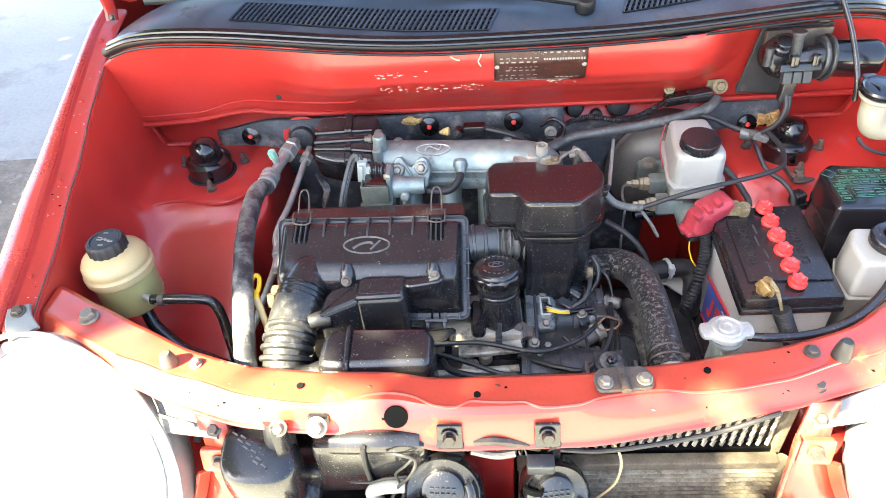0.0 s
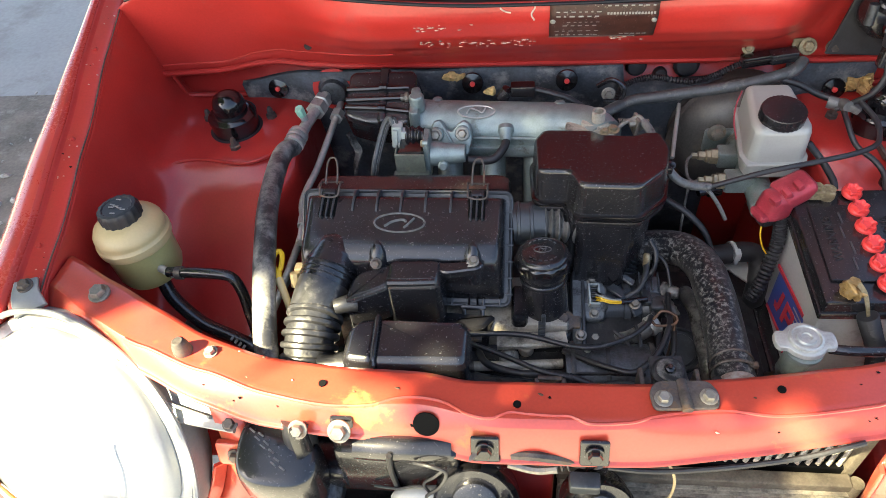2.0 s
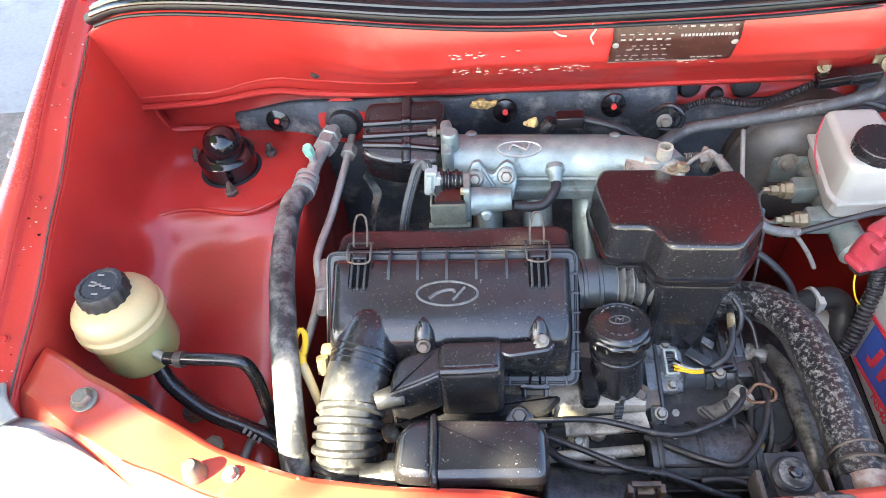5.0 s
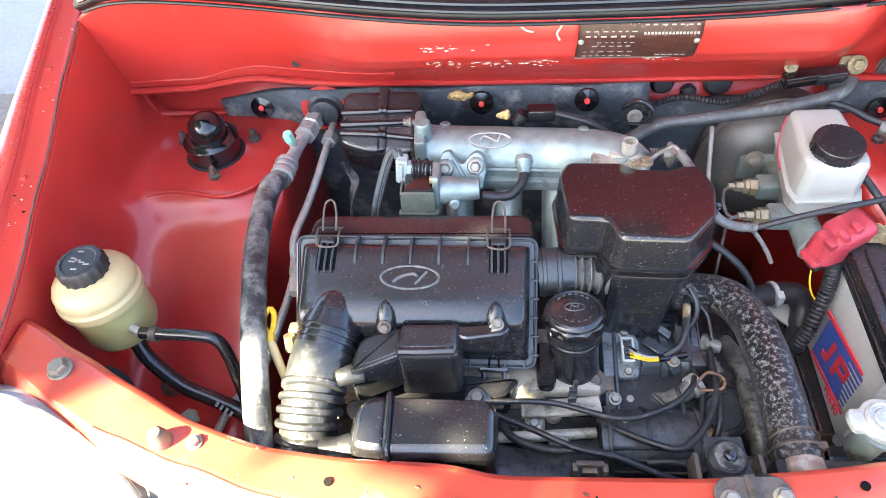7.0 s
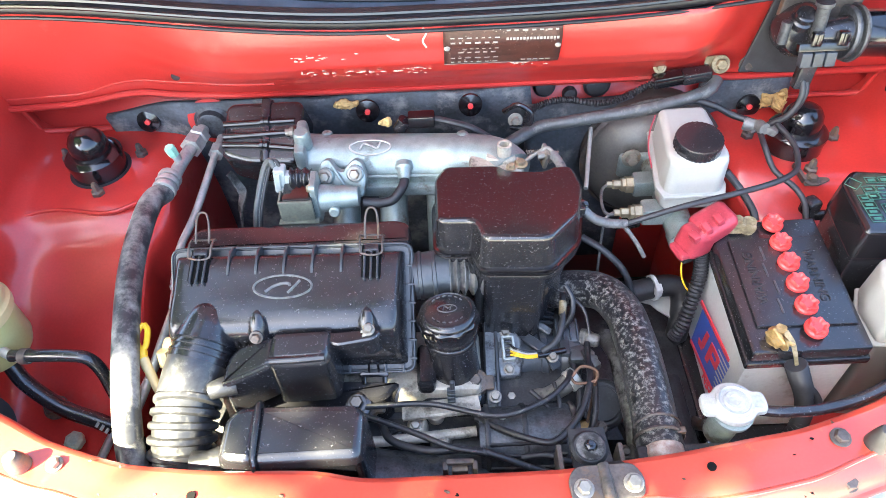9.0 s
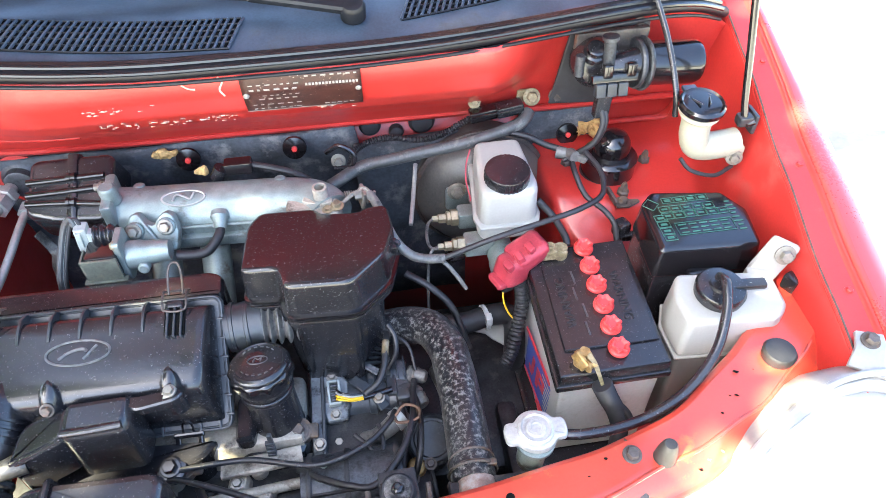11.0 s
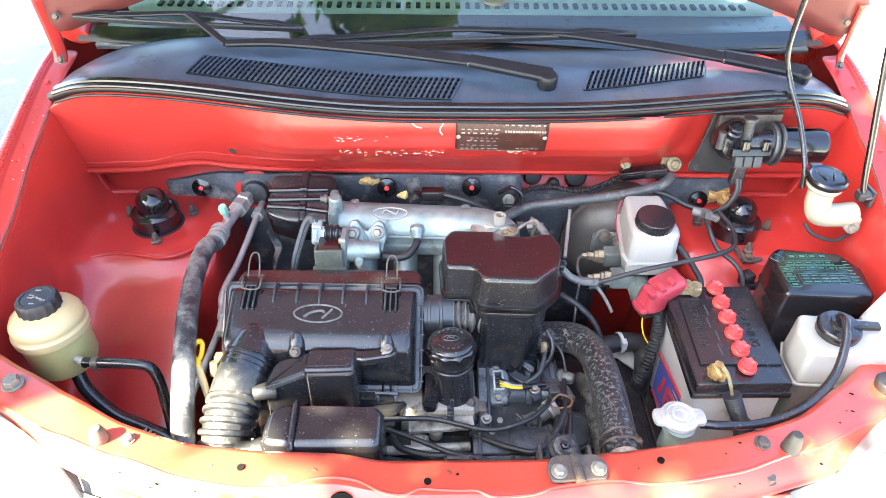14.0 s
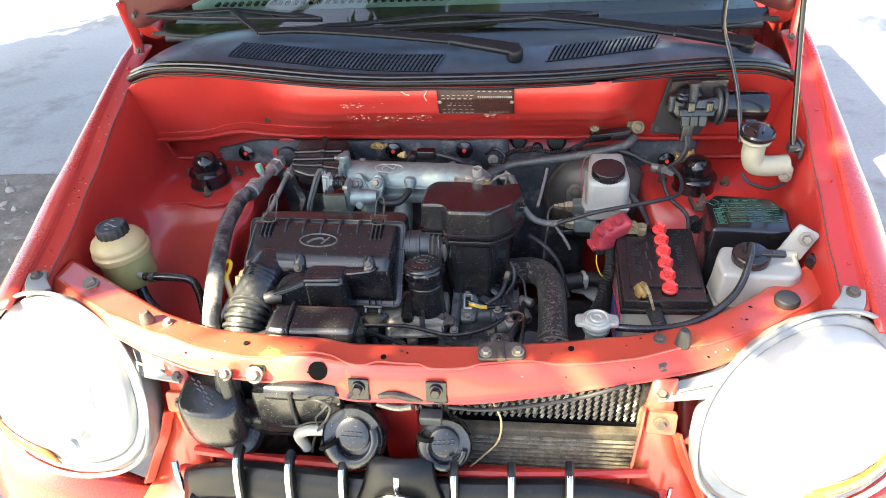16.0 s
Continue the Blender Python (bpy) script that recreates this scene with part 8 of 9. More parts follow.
# ---- washer filler, wiper motor ----
wf = thing("washer_filler", (0.52, 0.96, 0.80), "cream plastic washer filler neck with a blue-black cap", "washer filler")
part("neck", tube([(0.513, 0.967, 0.885), (0.512, 0.965, 0.862), (0.512, 0.962, 0.846), (0.520, 0.960, 0.828), (0.545, 0.960, 0.824), (0.578, 0.962, 0.826)], (0.0205, 0.0195), 22, 7), CREAM, wf)
part("rim", lathe([(0.026, 0), (0.028, 0.004), (0.026, 0.008)], (0.512, 0.966, 0.876), (0, -0.12, 1), 28), CREAM, wf)
wc = part("cap", lathe([(0.027, 0), (0.031, 0.003), (0.031, 0.009), (0.028, 0.012), (0.025, 0.010), (0.004, 0.012)], (0.512, 0.965, 0.886), (0, -0.12, 1), 36), BLACK_GLOSS, wf, "blue-black flip cap")
part("cap_ridge", tube([(0.512 + 0.019 * math.cos(a), 0.965 + 0.019 * math.sin(a), 0.8985 - 0.0023 * math.sin(a)) for a in lin(0.6, 2.6, 9)], 0.0016, 6, 3), GREY_PLASTIC, wc)
for dx in (-0.006, 0.006):
    part("cap_ridge", tube([(0.512 + dx, 0.955, 0.8995), (0.512 + 2 * dx, 0.972, 0.8975)], 0.0014, 6, 2), GREY_PLASTIC, wc)
part("cap_tab", rbox((0.508, 0.998, 0.895), (0.02, 0.014, 0.006), 0.002), COWL, wc)
part("foot", rbox((0.575, 0.952, 0.815), (0.022, 0.016, 0.026), 0.004), CREAM, wf)
part("foot_bolt", bolt((0.572, 0.943, 0.812), (-0.3, -1, 0.2), 0.007), STEEL, wf)
single("washer_tube", tube([(0.575, 0.945, 0.795), (0.545, 0.935, 0.79), (0.51, 0.94, 0.80), (0.495, 0.95, 0.815)], 0.003, 8, 8), RUBBER, "thin black washer tube", "tube", (0.53, 0.94, 0.80))
single("bonnet_tube", tube([(0.490, 0.985, 0.862), (0.486, 0.995, 0.90), (0.480, 1.04, 0.95), (0.470, 1.09, 0.995), (0.452, 1.10, 1.05), (0.445, 1.085, 1.15), (0.448, 1.07, 1.24)], 0.0042, 12, 9), BLACK, "thin black washer tube rising to the bonnet", "tube", (0.48, 1.05, 0.98))
wm = thing("wiper_motor", (0.43, 1.09, 0.87), "black wiper motor on a rubber-lined plate", "wiper motor")
part("plate", prism([(0.350, -0.058), (0.448, -0.062), (0.488, 0.020), (0.490, 0.066), (0.374, 0.062)], 0, 0.006, 0.003, m=pose(0, 1.134, 0.868, 86, 0, -2)), RUBBER, wm)
part("step_plate", prism([(0.376, 0.012), (0.482, 0.016), (0.486, 0.064), (0.378, 0.060)], 0, 0.012, 0.004, m=pose(0, 1.127, 0.868, 86, 0, -2)), DARK_STEEL, wm)
part("gear_case", lathe([(0.036, 0), (0.037, 0.02), (0.030, 0.038), (0.012, 0.042)], (0.408, 1.110, 0.885), (0, -1, 0.25), 26), BLACK, wm)
part("drive_boss", lathe([(0.016, 0), (0.016, 0.010), (0.013, 0.012), (0.013, 0.020), (0.010, 0.022)], (0.396, 1.080, 0.908), (0, -0.5, 1), 20), BLACK, wm)
part("crank", lathe([(0.0085, 0), (0.0085, 0.040), (0.0115, 0.042), (0.0115, 0.047)], (0.414, 1.062, 0.898), (-0.05, 0.1, 1), 14), SPECKLE, wm)
part("stud", lathe([(0.007, 0), (0.007, 0.03)], (0.375, 1.070, 0.885), (0, 0.1, 1), 12), SPECKLE, wm)
part("neck", tube([(0.408, 1.072, 0.892), (0.435, 1.072, 0.894), (0.462, 1.074, 0.894)], (0.016, 0.023), 16, 5), BLACK, wm)
part("brush_card", rbox((0.420, 1.048, 0.890), (0.066, 0.010, 0.012), 0.002, (-20, 0, 0)), BLACK_GLOSS, wm)
for k in range(2):
    part("terminal", join(rbox((0.408 + 0.034 * k, 1.048, 0.902), (0.014, 0.012, 0.020), 0.003, (-10, 0, 0)), rbox((0.408 + 0.034 * k, 1.042, 0.905), (0.004, 0.003, 0.014), 0.001, (-10, 0, 0))), BLACK_GLOSS, wm)
part("plug", join(*[rbox((0.399 + 0.016 * k, 1.042, 0.876), (0.0145, 0.014, 0.020), 0.002, (-14, 0, 0)) for k in range(3)]), BLUE_GREY, wm)
part("flange", lathe([(0.034, 0), (0.036, 0.003), (0.035, 0.007)], (0.457, 1.080, 0.890), (1, 0.05, -0.08), 32), SPECKLE, wm)
part("flange_rim", lathe([(0.037, 0), (0.039, 0.002), (0.037, 0.006), (0.034, 0.007)], (0.468, 1.080, 0.889), (1, 0.05, -0.08), 32), SPECKLE, wm)
part("yoke", lathe([(0.0315, 0), (0.0315, 0.074), (0.029, 0.082), (0.01, 0.085)], (0.472, 1.080, 0.889), (1, 0.0, -0.06), 32), BLACK_GLOSS, wm, "glossy black motor can")
part("connector", rbox((0.405, 1.040, 0.852), (0.022, 0.016, 0.036), 0.003, (-8, 6, 0)), BLACK, wm)
for x, z in ((0.364, 0.820), (0.474, 0.926)):
    part("plate_bolt", bolt((x, 1.121, z), (0, -1, 0.1), 0.008), DARK_STEEL, wm)
for k, r in ((0, 0.0045), (1, 0.0036)):
    single("wiper_wiring", tube([(0.402 + 0.006 * k, 1.040, 0.855), (0.406 + 0.004 * k, 1.026, 0.83), (0.396 + 0.002 * k, 1.022, 0.80), (0.378, 1.03, 0.778), (0.366 - 0.008 * k, 1.032, 0.764)], r, 10, 7), RUBBER, "taped black wiring below the wiper motor", "wiring", (0.41, 1.03, 0.81))

# ---- looms ----
def loom(pts, r, label, m=RUBBER, ribs=0, rib=0.001, name="wiring_loom"):
    c = [sum(p[i] for p in pts) / len(pts) for i in range(3)]
    return single(name, tube(pts, r, 10, 8, ribs=ribs, rib=rib), m, label, "wiring", c)


loom([(0.240, 1.122, 0.797), (0.220, 1.122, 0.786), (0.197, 1.122, 0.772), (0.175, 1.122, 0.763), (0.15, 1.122, 0.760), (0.115, 1.124, 0.766)], 0.0046, "ribbed black loom near the bulkhead", ribs=34)
loom([(0.120, 1.124, 0.766), (0.093, 1.122, 0.770), (0.065, 1.120, 0.764), (0.046, 1.115, 0.752), (0.036, 1.105, 0.728)], 0.0046, "ribbed black loom along the bulkhead", ribs=30)
single("bay_rod", tube([(0.118, 0.985, 0.711), (0.121, 1.00, 0.714), (0.127, 1.03, 0.720), (0.139, 1.09, 0.738)], 0.0034, 10, 5), PIPE, "thin pale metal rod beside the servo", "rod", (0.127, 1.04, 0.715))
cn = thing("bulkhead_connector", (0.28, 1.11, 0.82), "black plastic connector pair on a bracket", "connector")
part("shell", join(rbox((0.252, 1.112, 0.806), (0.052, 0.020, 0.018), 0.003, (0, -6, 4)), rbox((0.252, 1.100, 0.810), (0.046, 0.004, 0.004), 0.001, (0, -6, 4))), BLACK_GLOSS, cn)
part("shell", join(rbox((0.288, 1.110, 0.812), (0.042, 0.022, 0.018), 0.003, (0, -6, 4)), rbox((0.288, 1.098, 0.815), (0.036, 0.004, 0.004), 0.001, (0, -6, 4))), BLACK, cn)
part("bracket", rbox((0.318, 1.128, 0.820), (0.030, 0.006, 0.022), 0.003), CORRODED, cn)
for x, z in ((0.236, 0.820), (0.325, 0.820)):
    part("bracket_bolt", bolt((x, 1.122, z), (0, -1, 0.5), 0.0085 if x > 0.3 else 0.006, 1.6), CORRODED, cn)
sc = thing("sensor_plug", (-0.12, 1.02, 0.79), "black sensor plug with its lead on the manifold", "sensor")
part("plug", rbox((-0.118, 1.058, 0.795), (0.040, 0.020, 0.020), 0.004), BLACK_GLOSS, sc)
part("base", lathe([(0.010, 0), (0.010, 0.02)], (-0.152, 1.055, 0.780), (0.6, 0, 1), 14), BLACK, sc)
part("lead", tube([(-0.098, 1.058, 0.795), (-0.075, 1.052, 0.792), (-0.045, 1.045, 0.785), (-0.02, 1.04, 0.77)], 0.0045, 8, 6), RUBBER, sc)
fs = thing("throttle_sensor", (0.03, 1.05, 0.77), "black bracket with small pale fitting on bulkhead", "sensor")
part("bracket", join(tube([(0.005, 1.10, 0.77), (0.025, 1.09, 0.788), (0.045, 1.085, 0.775), (0.04, 1.08, 0.755), (0.015, 1.085, 0.752)], 0.004, 8, 6)), BLACK, fs)
part("fitting", bolt((0.022, 1.088, 0.762), (0, -1, 0.3), 0.007), STEEL, fs)
loom([(0.370, 1.035, 0.765), (0.366, 1.00, 0.765), (0.376, 0.97, 0.745), (0.398, 0.945, 0.735), (0.408, 0.925, 0.725), (0.405, 0.90, 0.715)], 0.0042, "taped black loom beside the strut cap")
loom([(0.385, 1.022, 0.785), (0.396, 0.985, 0.780), (0.393, 0.955, 0.776), (0.380, 0.931, 0.776), (0.343, 0.908, 0.780), (0.292, 0.895, 0.777), (0.223, 0.886, 0.766), (0.149, 0.883, 0.740)], 0.0040, "thin black cable across the bay", name="cable")
loom([(0.062, 0.974, 0.790), (0.070, 0.955, 0.788), (0.079, 0.925, 0.780), (0.090, 0.902, 0.765), (0.107, 0.889, 0.750), (0.128, 0.884, 0.743), (0.153, 0.883, 0.741)], 0.0064, "pale grey bent throttle cable", m=AC_HOSE, name="throttle_cable")
loom([(0.148, 0.884, 0.738), (0.158, 0.878, 0.728), (0.170, 0.870, 0.712), (0.180, 0.864, 0.694)], 0.0030, "pale tail of the throttle cable", m=AC_HOSE, name="throttle_cable")
loom([(0.362, 1.045, 0.772), (0.335, 1.06, 0.775), (0.31, 1.07, 0.785), (0.27, 1.085, 0.79)], 0.005, "thin black lead behind the reservoir")
loom([(0.10, 0.90, 0.70), (0.13, 0.88, 0.69), (0.16, 0.86, 0.66), (0.18, 0.83, 0.60)], 0.005, "black lead behind the air box")
loom([(0.295, 0.945, 0.77), (0.315, 0.93, 0.75), (0.325, 0.90, 0.74), (0.325, 0.885, 0.735)], 0.005, "black lead beside the reservoir")
loom([(0.066, 0.815, 0.700), (0.074, 0.800, 0.690), (0.072, 0.786, 0.672), (0.060, 0.778, 0.652)], 0.0038, "taped black lead down to the ignition unit", m=HOSE)
loom([(0.232, 0.862, 0.695), (0.231, 0.850, 0.675), (0.238, 0.842, 0.655), (0.250, 0.838, 0.640)], 0.0013, "thin yellow wire below the terminal boot", m=YELLOW)
single("white_tag", moulded([(0.190, 0.894), (0.214, 0.876), (0.222, 0.862), (0.246, 0.852), (0.250, 0.884), (0.240, 0.900), (0.228, 0.908), (0.212, 0.902)], [(0, 0.556), (0, 0.559)], top=lambda x, y: 0.25 * (y - 0.85) + 0.010 * math.sin(90 * x), r=0.003), WHITE_PL, "crumpled white paper tag deep in the bay", "tag", (0.22, 0.88, 0.56))
ws = thing("washer_branch", (0.395, 1.04, 0.77), "grey plastic joint in the wiring", "joint")
part("joint", join(lathe([(0.009, 0), (0.010, 0.003), (0.009, 0.028), (0.006, 0.034)], (0.350, 1.048, 0.768), (1, -0.5, 0), 14), lathe([(0.0085, 0), (0.0095, 0.003), (0.0085, 0.018)], (0.368, 1.040, 0.770), (0.2, -1, 0.3), 12), rbox((0.382, 1.028, 0.770), (0.020, 0.014, 0.012), 0.003, (0, 20, -20))), AC_HOSE, ws)
single("wing_bracket", join(prism([(0.428, 0.968), (0.448, 0.966), (0.468, 0.976), (0.466, 0.982), (0.444, 0.984), (0.430, 0.989)], 0.712, 0.716, 0.002), rbox((0.427, 0.990, 0.719), (0.006, 0.034, 0.010), 0.002, (8, 0, 10)), bolt((0.440, 0.976, 0.716), (0, 0, 1), 0.0075, 1.6)), DARK_STEEL, "dark steel bracket bolted to the strut tower", "bracket", (0.43, 0.99, 0.72))
for x, y, z in ((0.497, 0.915, 0.715), (0.42, 0.925, 0.715), (0.58, 0.755, 0.76)):
    single("wing_connector", join(rbox((x, y, z), (0.022, 0.022, 0.026), 0.005, (0, 0, 20)), rbox((x + 0.012, y - 0.008, z - 0.01), (0.03, 0.012, 0.012), 0.003)), BLACK, "small black connector on the inner wing", "connector", (x, y, z))
single("wing_tab", rbox((0.597, 0.715, 0.775), (0.006, 0.045, 0.03), 0.004, (0, -15, 5)), GREY_BATT, "pale plastic tab on the inner wing", "tab", (0.597, 0.715, 0.775))
bt = thing("battery_tray", (0.335, 0.78, 0.52), "black plastic battery tray", "tray")
part("tray", rbox((0.335, 0.785, 0.515), (0.17, 0.24, 0.03), 0.008), BLACK, bt)
part("hold_down", tube([(0.245, 0.70, 0.53), (0.238, 0.68, 0.56), (0.236, 0.66, 0.60)], 0.008, 8, 6), DARK_STEEL, bt)
part("stay", rbox((0.222, 0.68, 0.50), (0.03, 0.18, 0.10), 0.01), ENGINE, bt)

# ---- maker's plate on the bulkhead ----
mp = thing("identification_plate", (-0.01, 1.02, 0.92), "brown metal identification plate with worn rivets", "plate")

def on_panel(bm):
    """Lays a flat shape (x, y on the plate, z out of it) against the bowed panel."""
    for v in bm.verts:
        x, z = -0.006 + v.co.x, 0.929 + v.co.y - 0.018 * v.co.x
        v.co = V((x, cowl_y(x, z) - 0.0045 - v.co.z, z))
    return bm


pl = part("sheet", on_panel(sheet([[(x, y, 0.0) for x in lin(-0.0745, 0.0745, 15)] for y in lin(-0.031, 0.031, 15)])), BROWN_PLATE, mp, solid=0.0012)
for x in (-0.070, 0.070):
    part("rivet", on_panel(lathe([(0.0040, 0), (0.0036, 0.0020), (0.002, 0.0030)], (x, 0.003, 0.0006), (0, 0, 1), 12)), PIPE, mp)
rp = random.Random(11)
for row, (y, h) in enumerate(((0.0265, 0.0040), (0.018, 0.0026), (0.0115, 0.0040), (0.001, 0.0026), (-0.006, 0.0040), (-0.017, 0.0022), (-0.0245, 0.0028))):
    x = -0.066 if row else 0.004
    end = -0.008 if row else 0.072
    while x < end:
        w = rp.uniform(0.0035, 0.009)
        if not (row in (3, 4) and x < -0.058):
            part("print_bar", on_panel(rbox((x + w / 2, y, 0.0010), (w * 0.8, h * 0.5, 0.0006), 0.0001)), PRINT, pl)
        x += w + 0.0035
for k in range(16):
    part("print_bar", on_panel(rbox((0.006 + 0.0042 * k, 0.0155, 0.0010), (0.0028, 0.0034, 0.0006), 0.0001)), PRINT, pl)
for k in range(5):
    part("print_bar", on_panel(rbox((0.028 + 0.008 * k, -0.0235, 0.0010), (0.0055, 0.0018, 0.0006), 0.0001)), PRINT, pl)
part("print_line", on_panel(rbox((-0.003, 0, 0.0010), (0.0009, 0.058, 0.0006), 0.0001)), PRINT, pl)
part("worn_edge", on_panel(join(*[rbox((-0.068 + 0.0136 * k, -0.0296, 0.0010), (0.0136, 0.0014, 0.0006), 0.0001) for k in range(9)])), PRINT, pl)
# paint chips on the lower edge of the cowl panel
rp = random.Random(3)
for i in range(90):
    cl = rp.choice(((-0.235, 0.880), (-0.13, 0.882), (-0.245, 0.925), (-0.19, 0.876), (0.02, 0.888), (-0.255, 0.884), (-0.16, 0.880)))
    x, z = cl[0] + rp.gauss(0, 0.022), cl[1] + rp.gauss(0, 0.006)
    n = 7
    r = rp.uniform(0.0005, 0.0024)
    bm = bmesh.new()
    pts = [(x + r * rp.uniform(.6, 2.6) * math.cos(a), z + r * rp.uniform(.3, .9) * math.sin(a)) for a in lin(0, 6.28 * (n - 1) / n, n)]
    bm.faces.new([bm.verts.new((px, cowl_y(px, pz) - 0.0028, pz)) for px, pz in pts])
    part("paint_chip", bm, BARE, cowl_panel, solid=0.0006)
for pts in (((-0.105, 0.962), (-0.101, 0.955), (-0.106, 0.945), (-0.102, 0.935)), ((-0.15, 0.955), (-0.143, 0.950), (-0.135, 0.948))):
    part("paint_chip", tube([(x, cowl_y(x, z) - 0.0018, z) for x, z in pts], 0.0013, 5, 5), BARE, cowl_panel)

# scratches and chips on the crossmember, on the wing flange and round the bay
rp = random.Random(23)


def chip(p, normal, r, material, parent):
    n = V(normal).normalized()
    s = n.cross(V((0.3, 1, 0.2))).normalized()
    t = n.cross(s)
    bm = bmesh.new()
    bm.faces.new([bm.verts.new(V(p) + n * 0.0009 + s * r * rp.uniform(0.4, 1.8) * math.cos(k) + t * r * rp.uniform(0.4, 1.0) * math.sin(k)) for k in lin(0, 5.4, 7)])
    part("paint_chip", bm, material, parent, solid=0.0004)


for i in range(46):
    x = rp.choice((-0.30, 0.07, 0.24, -0.08, 0.38, -0.45)) + rp.gauss(0, 0.05)
    if rp.random() < 0.5:
        chip(rail(x, rp.uniform(0.012, 0.05), 0.0005), (0, 0, 1), rp.uniform(0.0008, 0.0028), rp.choice((SHADE_CHIP_BLACK, SHADE_CHIP_BLACK, BARE, RUST)), crossmember)
    else:
        f = rp.uniform(0.15, 0.4)
        chip(rail(x, -0.004 - 0.018 * f, -0.003 - f * span(x, RAIL_DROP)), (0, -0.85, 0.5), rp.uniform(0.0008, 0.0026), rp.choice((SHADE_CHIP_BLACK, SHADE_CHIP_BLACK, BARE)), crossmember)
flange = next(o for o in bpy.data.objects if o.name == "wing_flange")
for i in range(34):
    y = rp.choice((0.66, 0.80, 0.84, 1.0, 1.12)) + rp.gauss(0, 0.025)
    chip((gutter_x(y) + rp.uniform(-0.030, -0.004), y, span(y, GUTTER) + 0.0042), (0, -0.25, 1), rp.uniform(0.0006, 0.0024), rp.choice((BARE, BARE, SHADE_CHIP_BLACK)), flange)

# ---- wheels ----
for x in (-0.72, 0.555):
    for y in (0.98, 3.30):
        w = part("wheel", lathe([(0.17, -0.08), (0.25, -0.085), (0.272, -0.07), (0.275, 0.0), (0.272, 0.07), (0.25, 0.085), (0.17, 0.08)], (x, y, 0.275), (1, 0, 0), 36), RUBBER, car)
        part("rim", lathe([(0.165, -0.085), (0.17, -0.06), (0.10, -0.05), (0.04, -0.075), (0.04, 0.05), (0.17, 0.085)], (x, y, 0.275), (1, 0, 0), 30), SILVER, w)
part("rear_body", rbox((XC, 2.75, 0.62), (1.46, 1.7, 0.72), 0.08), RED_OUT, car)

# ---- unseen tree beside the car, its crown shaped to block the sun ----
tree = thing("tree", (-5.6, 1.6, 0.0), "broad low leafy tree out of view, crown shaped to block sun", "tree")
part("trunk", tube([(-5.6, 1.6, -0.05), (-5.58, 1.58, 0.5), (-5.5, 1.5, 1.3), (-5.35, 1.35, 2.1), (-5.2, 1.2, 2.8)], (0.20, 0.11), 14, 6), BARK, tree)
rt = random.Random(21)
# the crown's plan, low and wide; its edge is fitted to where shade falls
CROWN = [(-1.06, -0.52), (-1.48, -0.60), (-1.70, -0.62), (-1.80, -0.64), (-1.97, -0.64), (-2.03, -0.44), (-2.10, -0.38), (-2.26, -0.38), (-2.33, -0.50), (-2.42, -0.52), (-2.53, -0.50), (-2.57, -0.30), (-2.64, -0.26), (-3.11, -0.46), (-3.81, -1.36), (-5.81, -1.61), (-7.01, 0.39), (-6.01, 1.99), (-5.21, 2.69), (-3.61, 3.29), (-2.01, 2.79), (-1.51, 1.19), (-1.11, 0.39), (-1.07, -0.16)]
# Extra leaves added only to shade the grille and intake cans.
SHADE_SPRAY = [(-2.39, -0.83), (-2.0, -0.80), (-1.95, -0.70), (-1.82, -0.70), (-1.78, -0.82), (-1.64, -0.87), (-1.60, -1.5), (-2.5, -1.6)]


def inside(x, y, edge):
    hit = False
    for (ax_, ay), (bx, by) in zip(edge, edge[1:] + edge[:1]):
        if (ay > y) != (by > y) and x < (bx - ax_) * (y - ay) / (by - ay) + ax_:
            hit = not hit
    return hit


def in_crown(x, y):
    return inside(x, y, CROWN) or inside(x, y, SHADE_SPRAY)


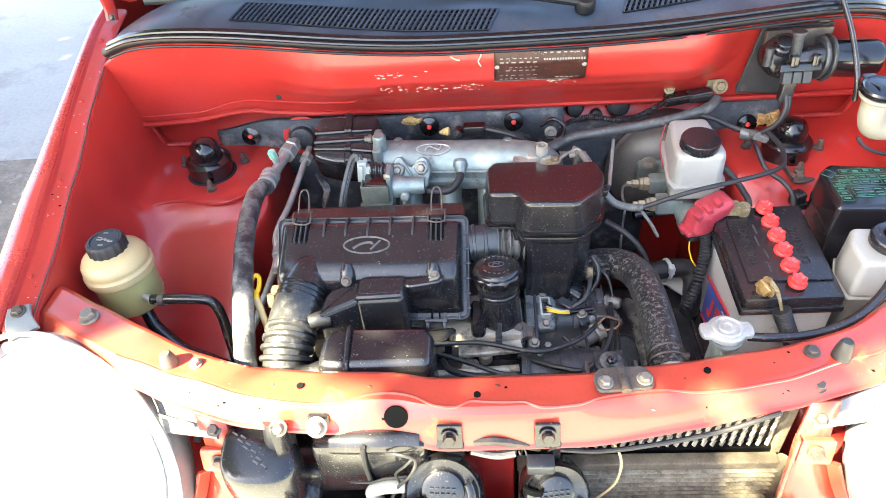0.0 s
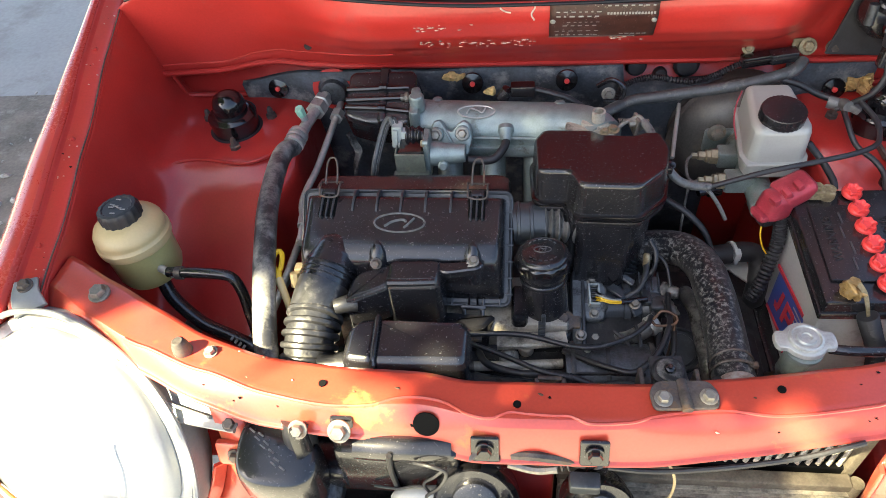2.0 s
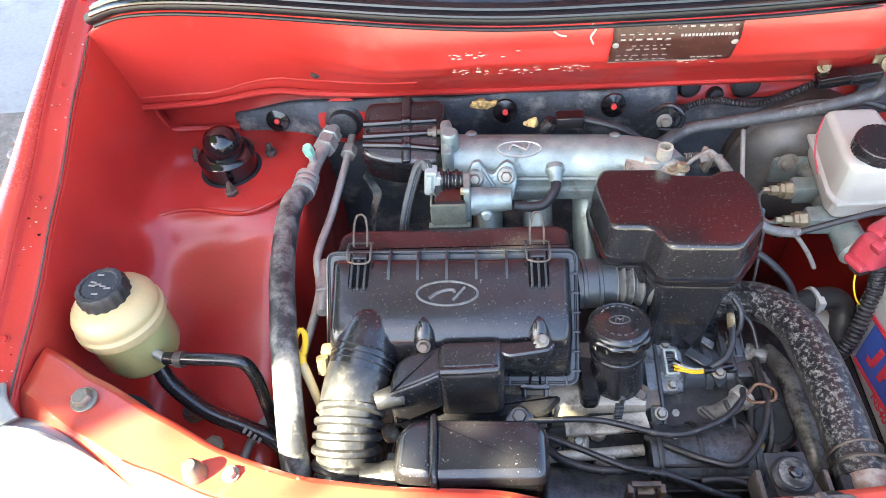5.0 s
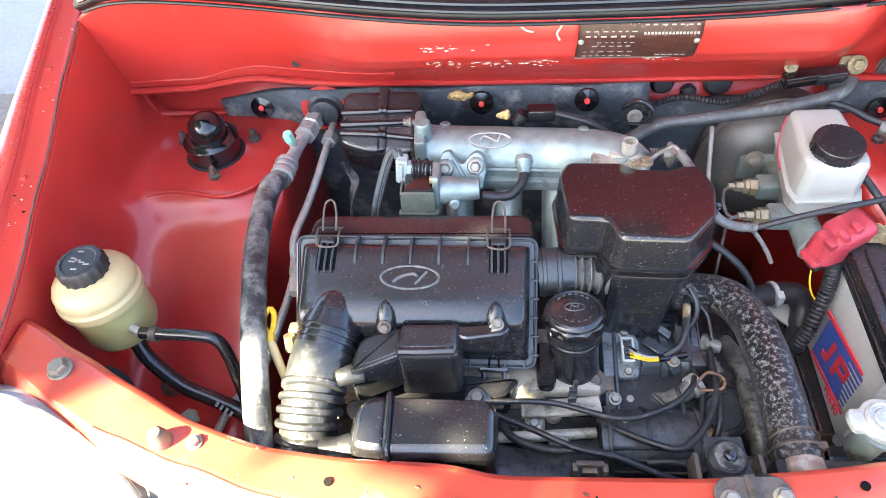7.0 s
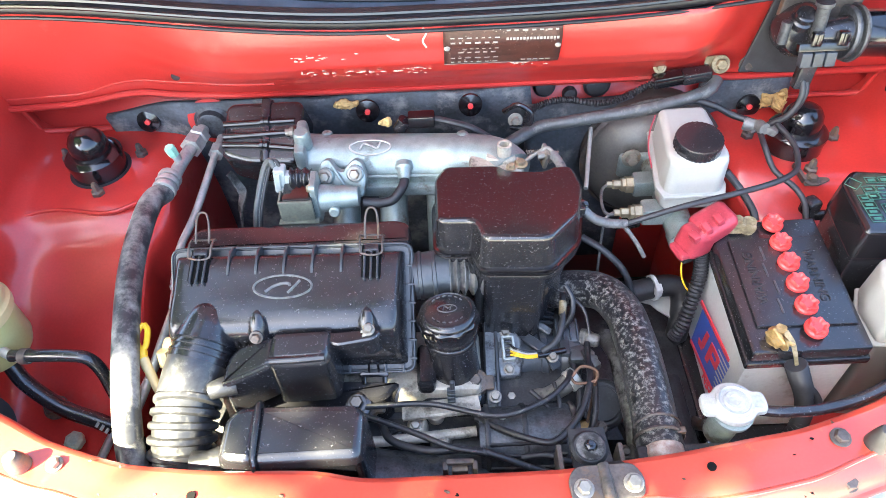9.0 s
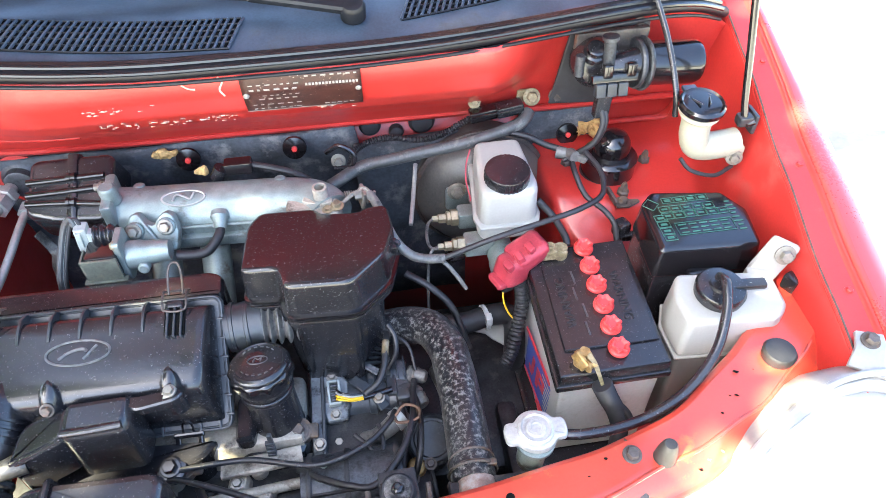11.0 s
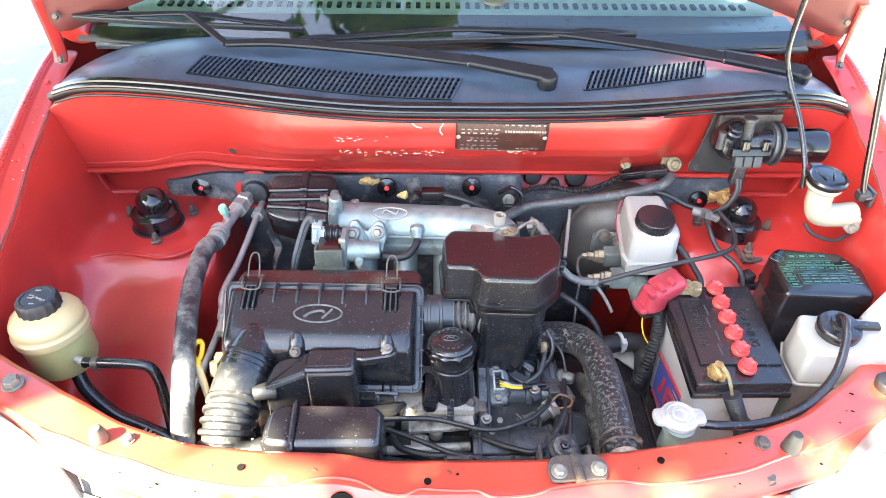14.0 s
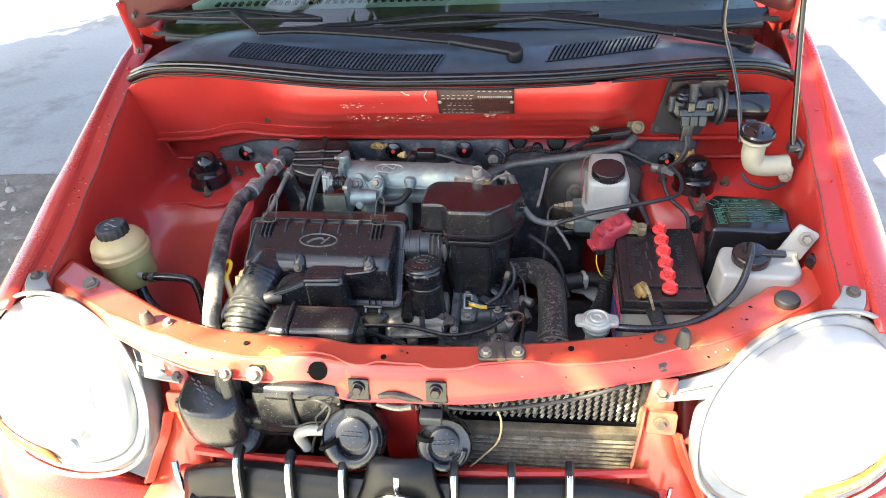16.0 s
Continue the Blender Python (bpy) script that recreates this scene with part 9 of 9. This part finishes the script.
for tip in ((-2.0, -1.2, 3.0), (-1.9, -0.3, 3.0), (-2.9, -0.1, 3.05), (-4.3, -1.0, 3.1), (-6.2, -0.6, 3.1), (-2.2, 1.0, 3.05), (-2.6, 2.0, 3.1), (-3.0, 2.6, 3.2), (-5.8, 2.4, 3.2)):
    base = V((-5.35, 1.35, rt.uniform(1.9, 2.4)))
    part("limb", tube([base, base.lerp(V(tip), 0.5) + V((0, 0, 0.3)), tip], (0.06, 0.012), 8, 6), BARK, tree)
verts, faces = [], []
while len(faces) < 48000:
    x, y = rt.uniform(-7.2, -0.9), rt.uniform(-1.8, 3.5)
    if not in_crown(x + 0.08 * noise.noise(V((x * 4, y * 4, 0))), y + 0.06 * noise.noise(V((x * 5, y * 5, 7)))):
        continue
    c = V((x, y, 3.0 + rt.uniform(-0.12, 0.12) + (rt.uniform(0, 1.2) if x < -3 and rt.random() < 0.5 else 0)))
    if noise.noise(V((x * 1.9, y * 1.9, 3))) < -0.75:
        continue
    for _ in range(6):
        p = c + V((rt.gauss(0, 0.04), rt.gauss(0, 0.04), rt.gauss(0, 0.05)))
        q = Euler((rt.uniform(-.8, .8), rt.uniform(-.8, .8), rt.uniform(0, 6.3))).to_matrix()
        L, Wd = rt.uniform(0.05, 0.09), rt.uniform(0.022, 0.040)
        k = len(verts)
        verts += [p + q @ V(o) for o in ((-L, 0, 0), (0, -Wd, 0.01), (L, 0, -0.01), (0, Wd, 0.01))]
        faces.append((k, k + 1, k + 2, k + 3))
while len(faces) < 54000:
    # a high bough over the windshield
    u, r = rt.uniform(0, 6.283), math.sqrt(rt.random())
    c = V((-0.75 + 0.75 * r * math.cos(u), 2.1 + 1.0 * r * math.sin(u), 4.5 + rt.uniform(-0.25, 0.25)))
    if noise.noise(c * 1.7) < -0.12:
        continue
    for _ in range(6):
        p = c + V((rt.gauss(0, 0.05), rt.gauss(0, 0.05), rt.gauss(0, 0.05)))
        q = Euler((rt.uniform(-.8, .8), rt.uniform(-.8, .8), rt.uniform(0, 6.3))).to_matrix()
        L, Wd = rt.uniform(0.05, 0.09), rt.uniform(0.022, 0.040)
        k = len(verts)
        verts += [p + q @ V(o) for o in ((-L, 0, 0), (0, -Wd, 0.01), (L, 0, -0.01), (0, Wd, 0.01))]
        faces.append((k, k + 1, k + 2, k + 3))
part("limb", tube([(-5.35, 1.35, 2.3), (-3.2, 1.7, 3.9), (-0.9, 2.1, 4.45)], (0.06, 0.012), 8, 6), BARK, tree)
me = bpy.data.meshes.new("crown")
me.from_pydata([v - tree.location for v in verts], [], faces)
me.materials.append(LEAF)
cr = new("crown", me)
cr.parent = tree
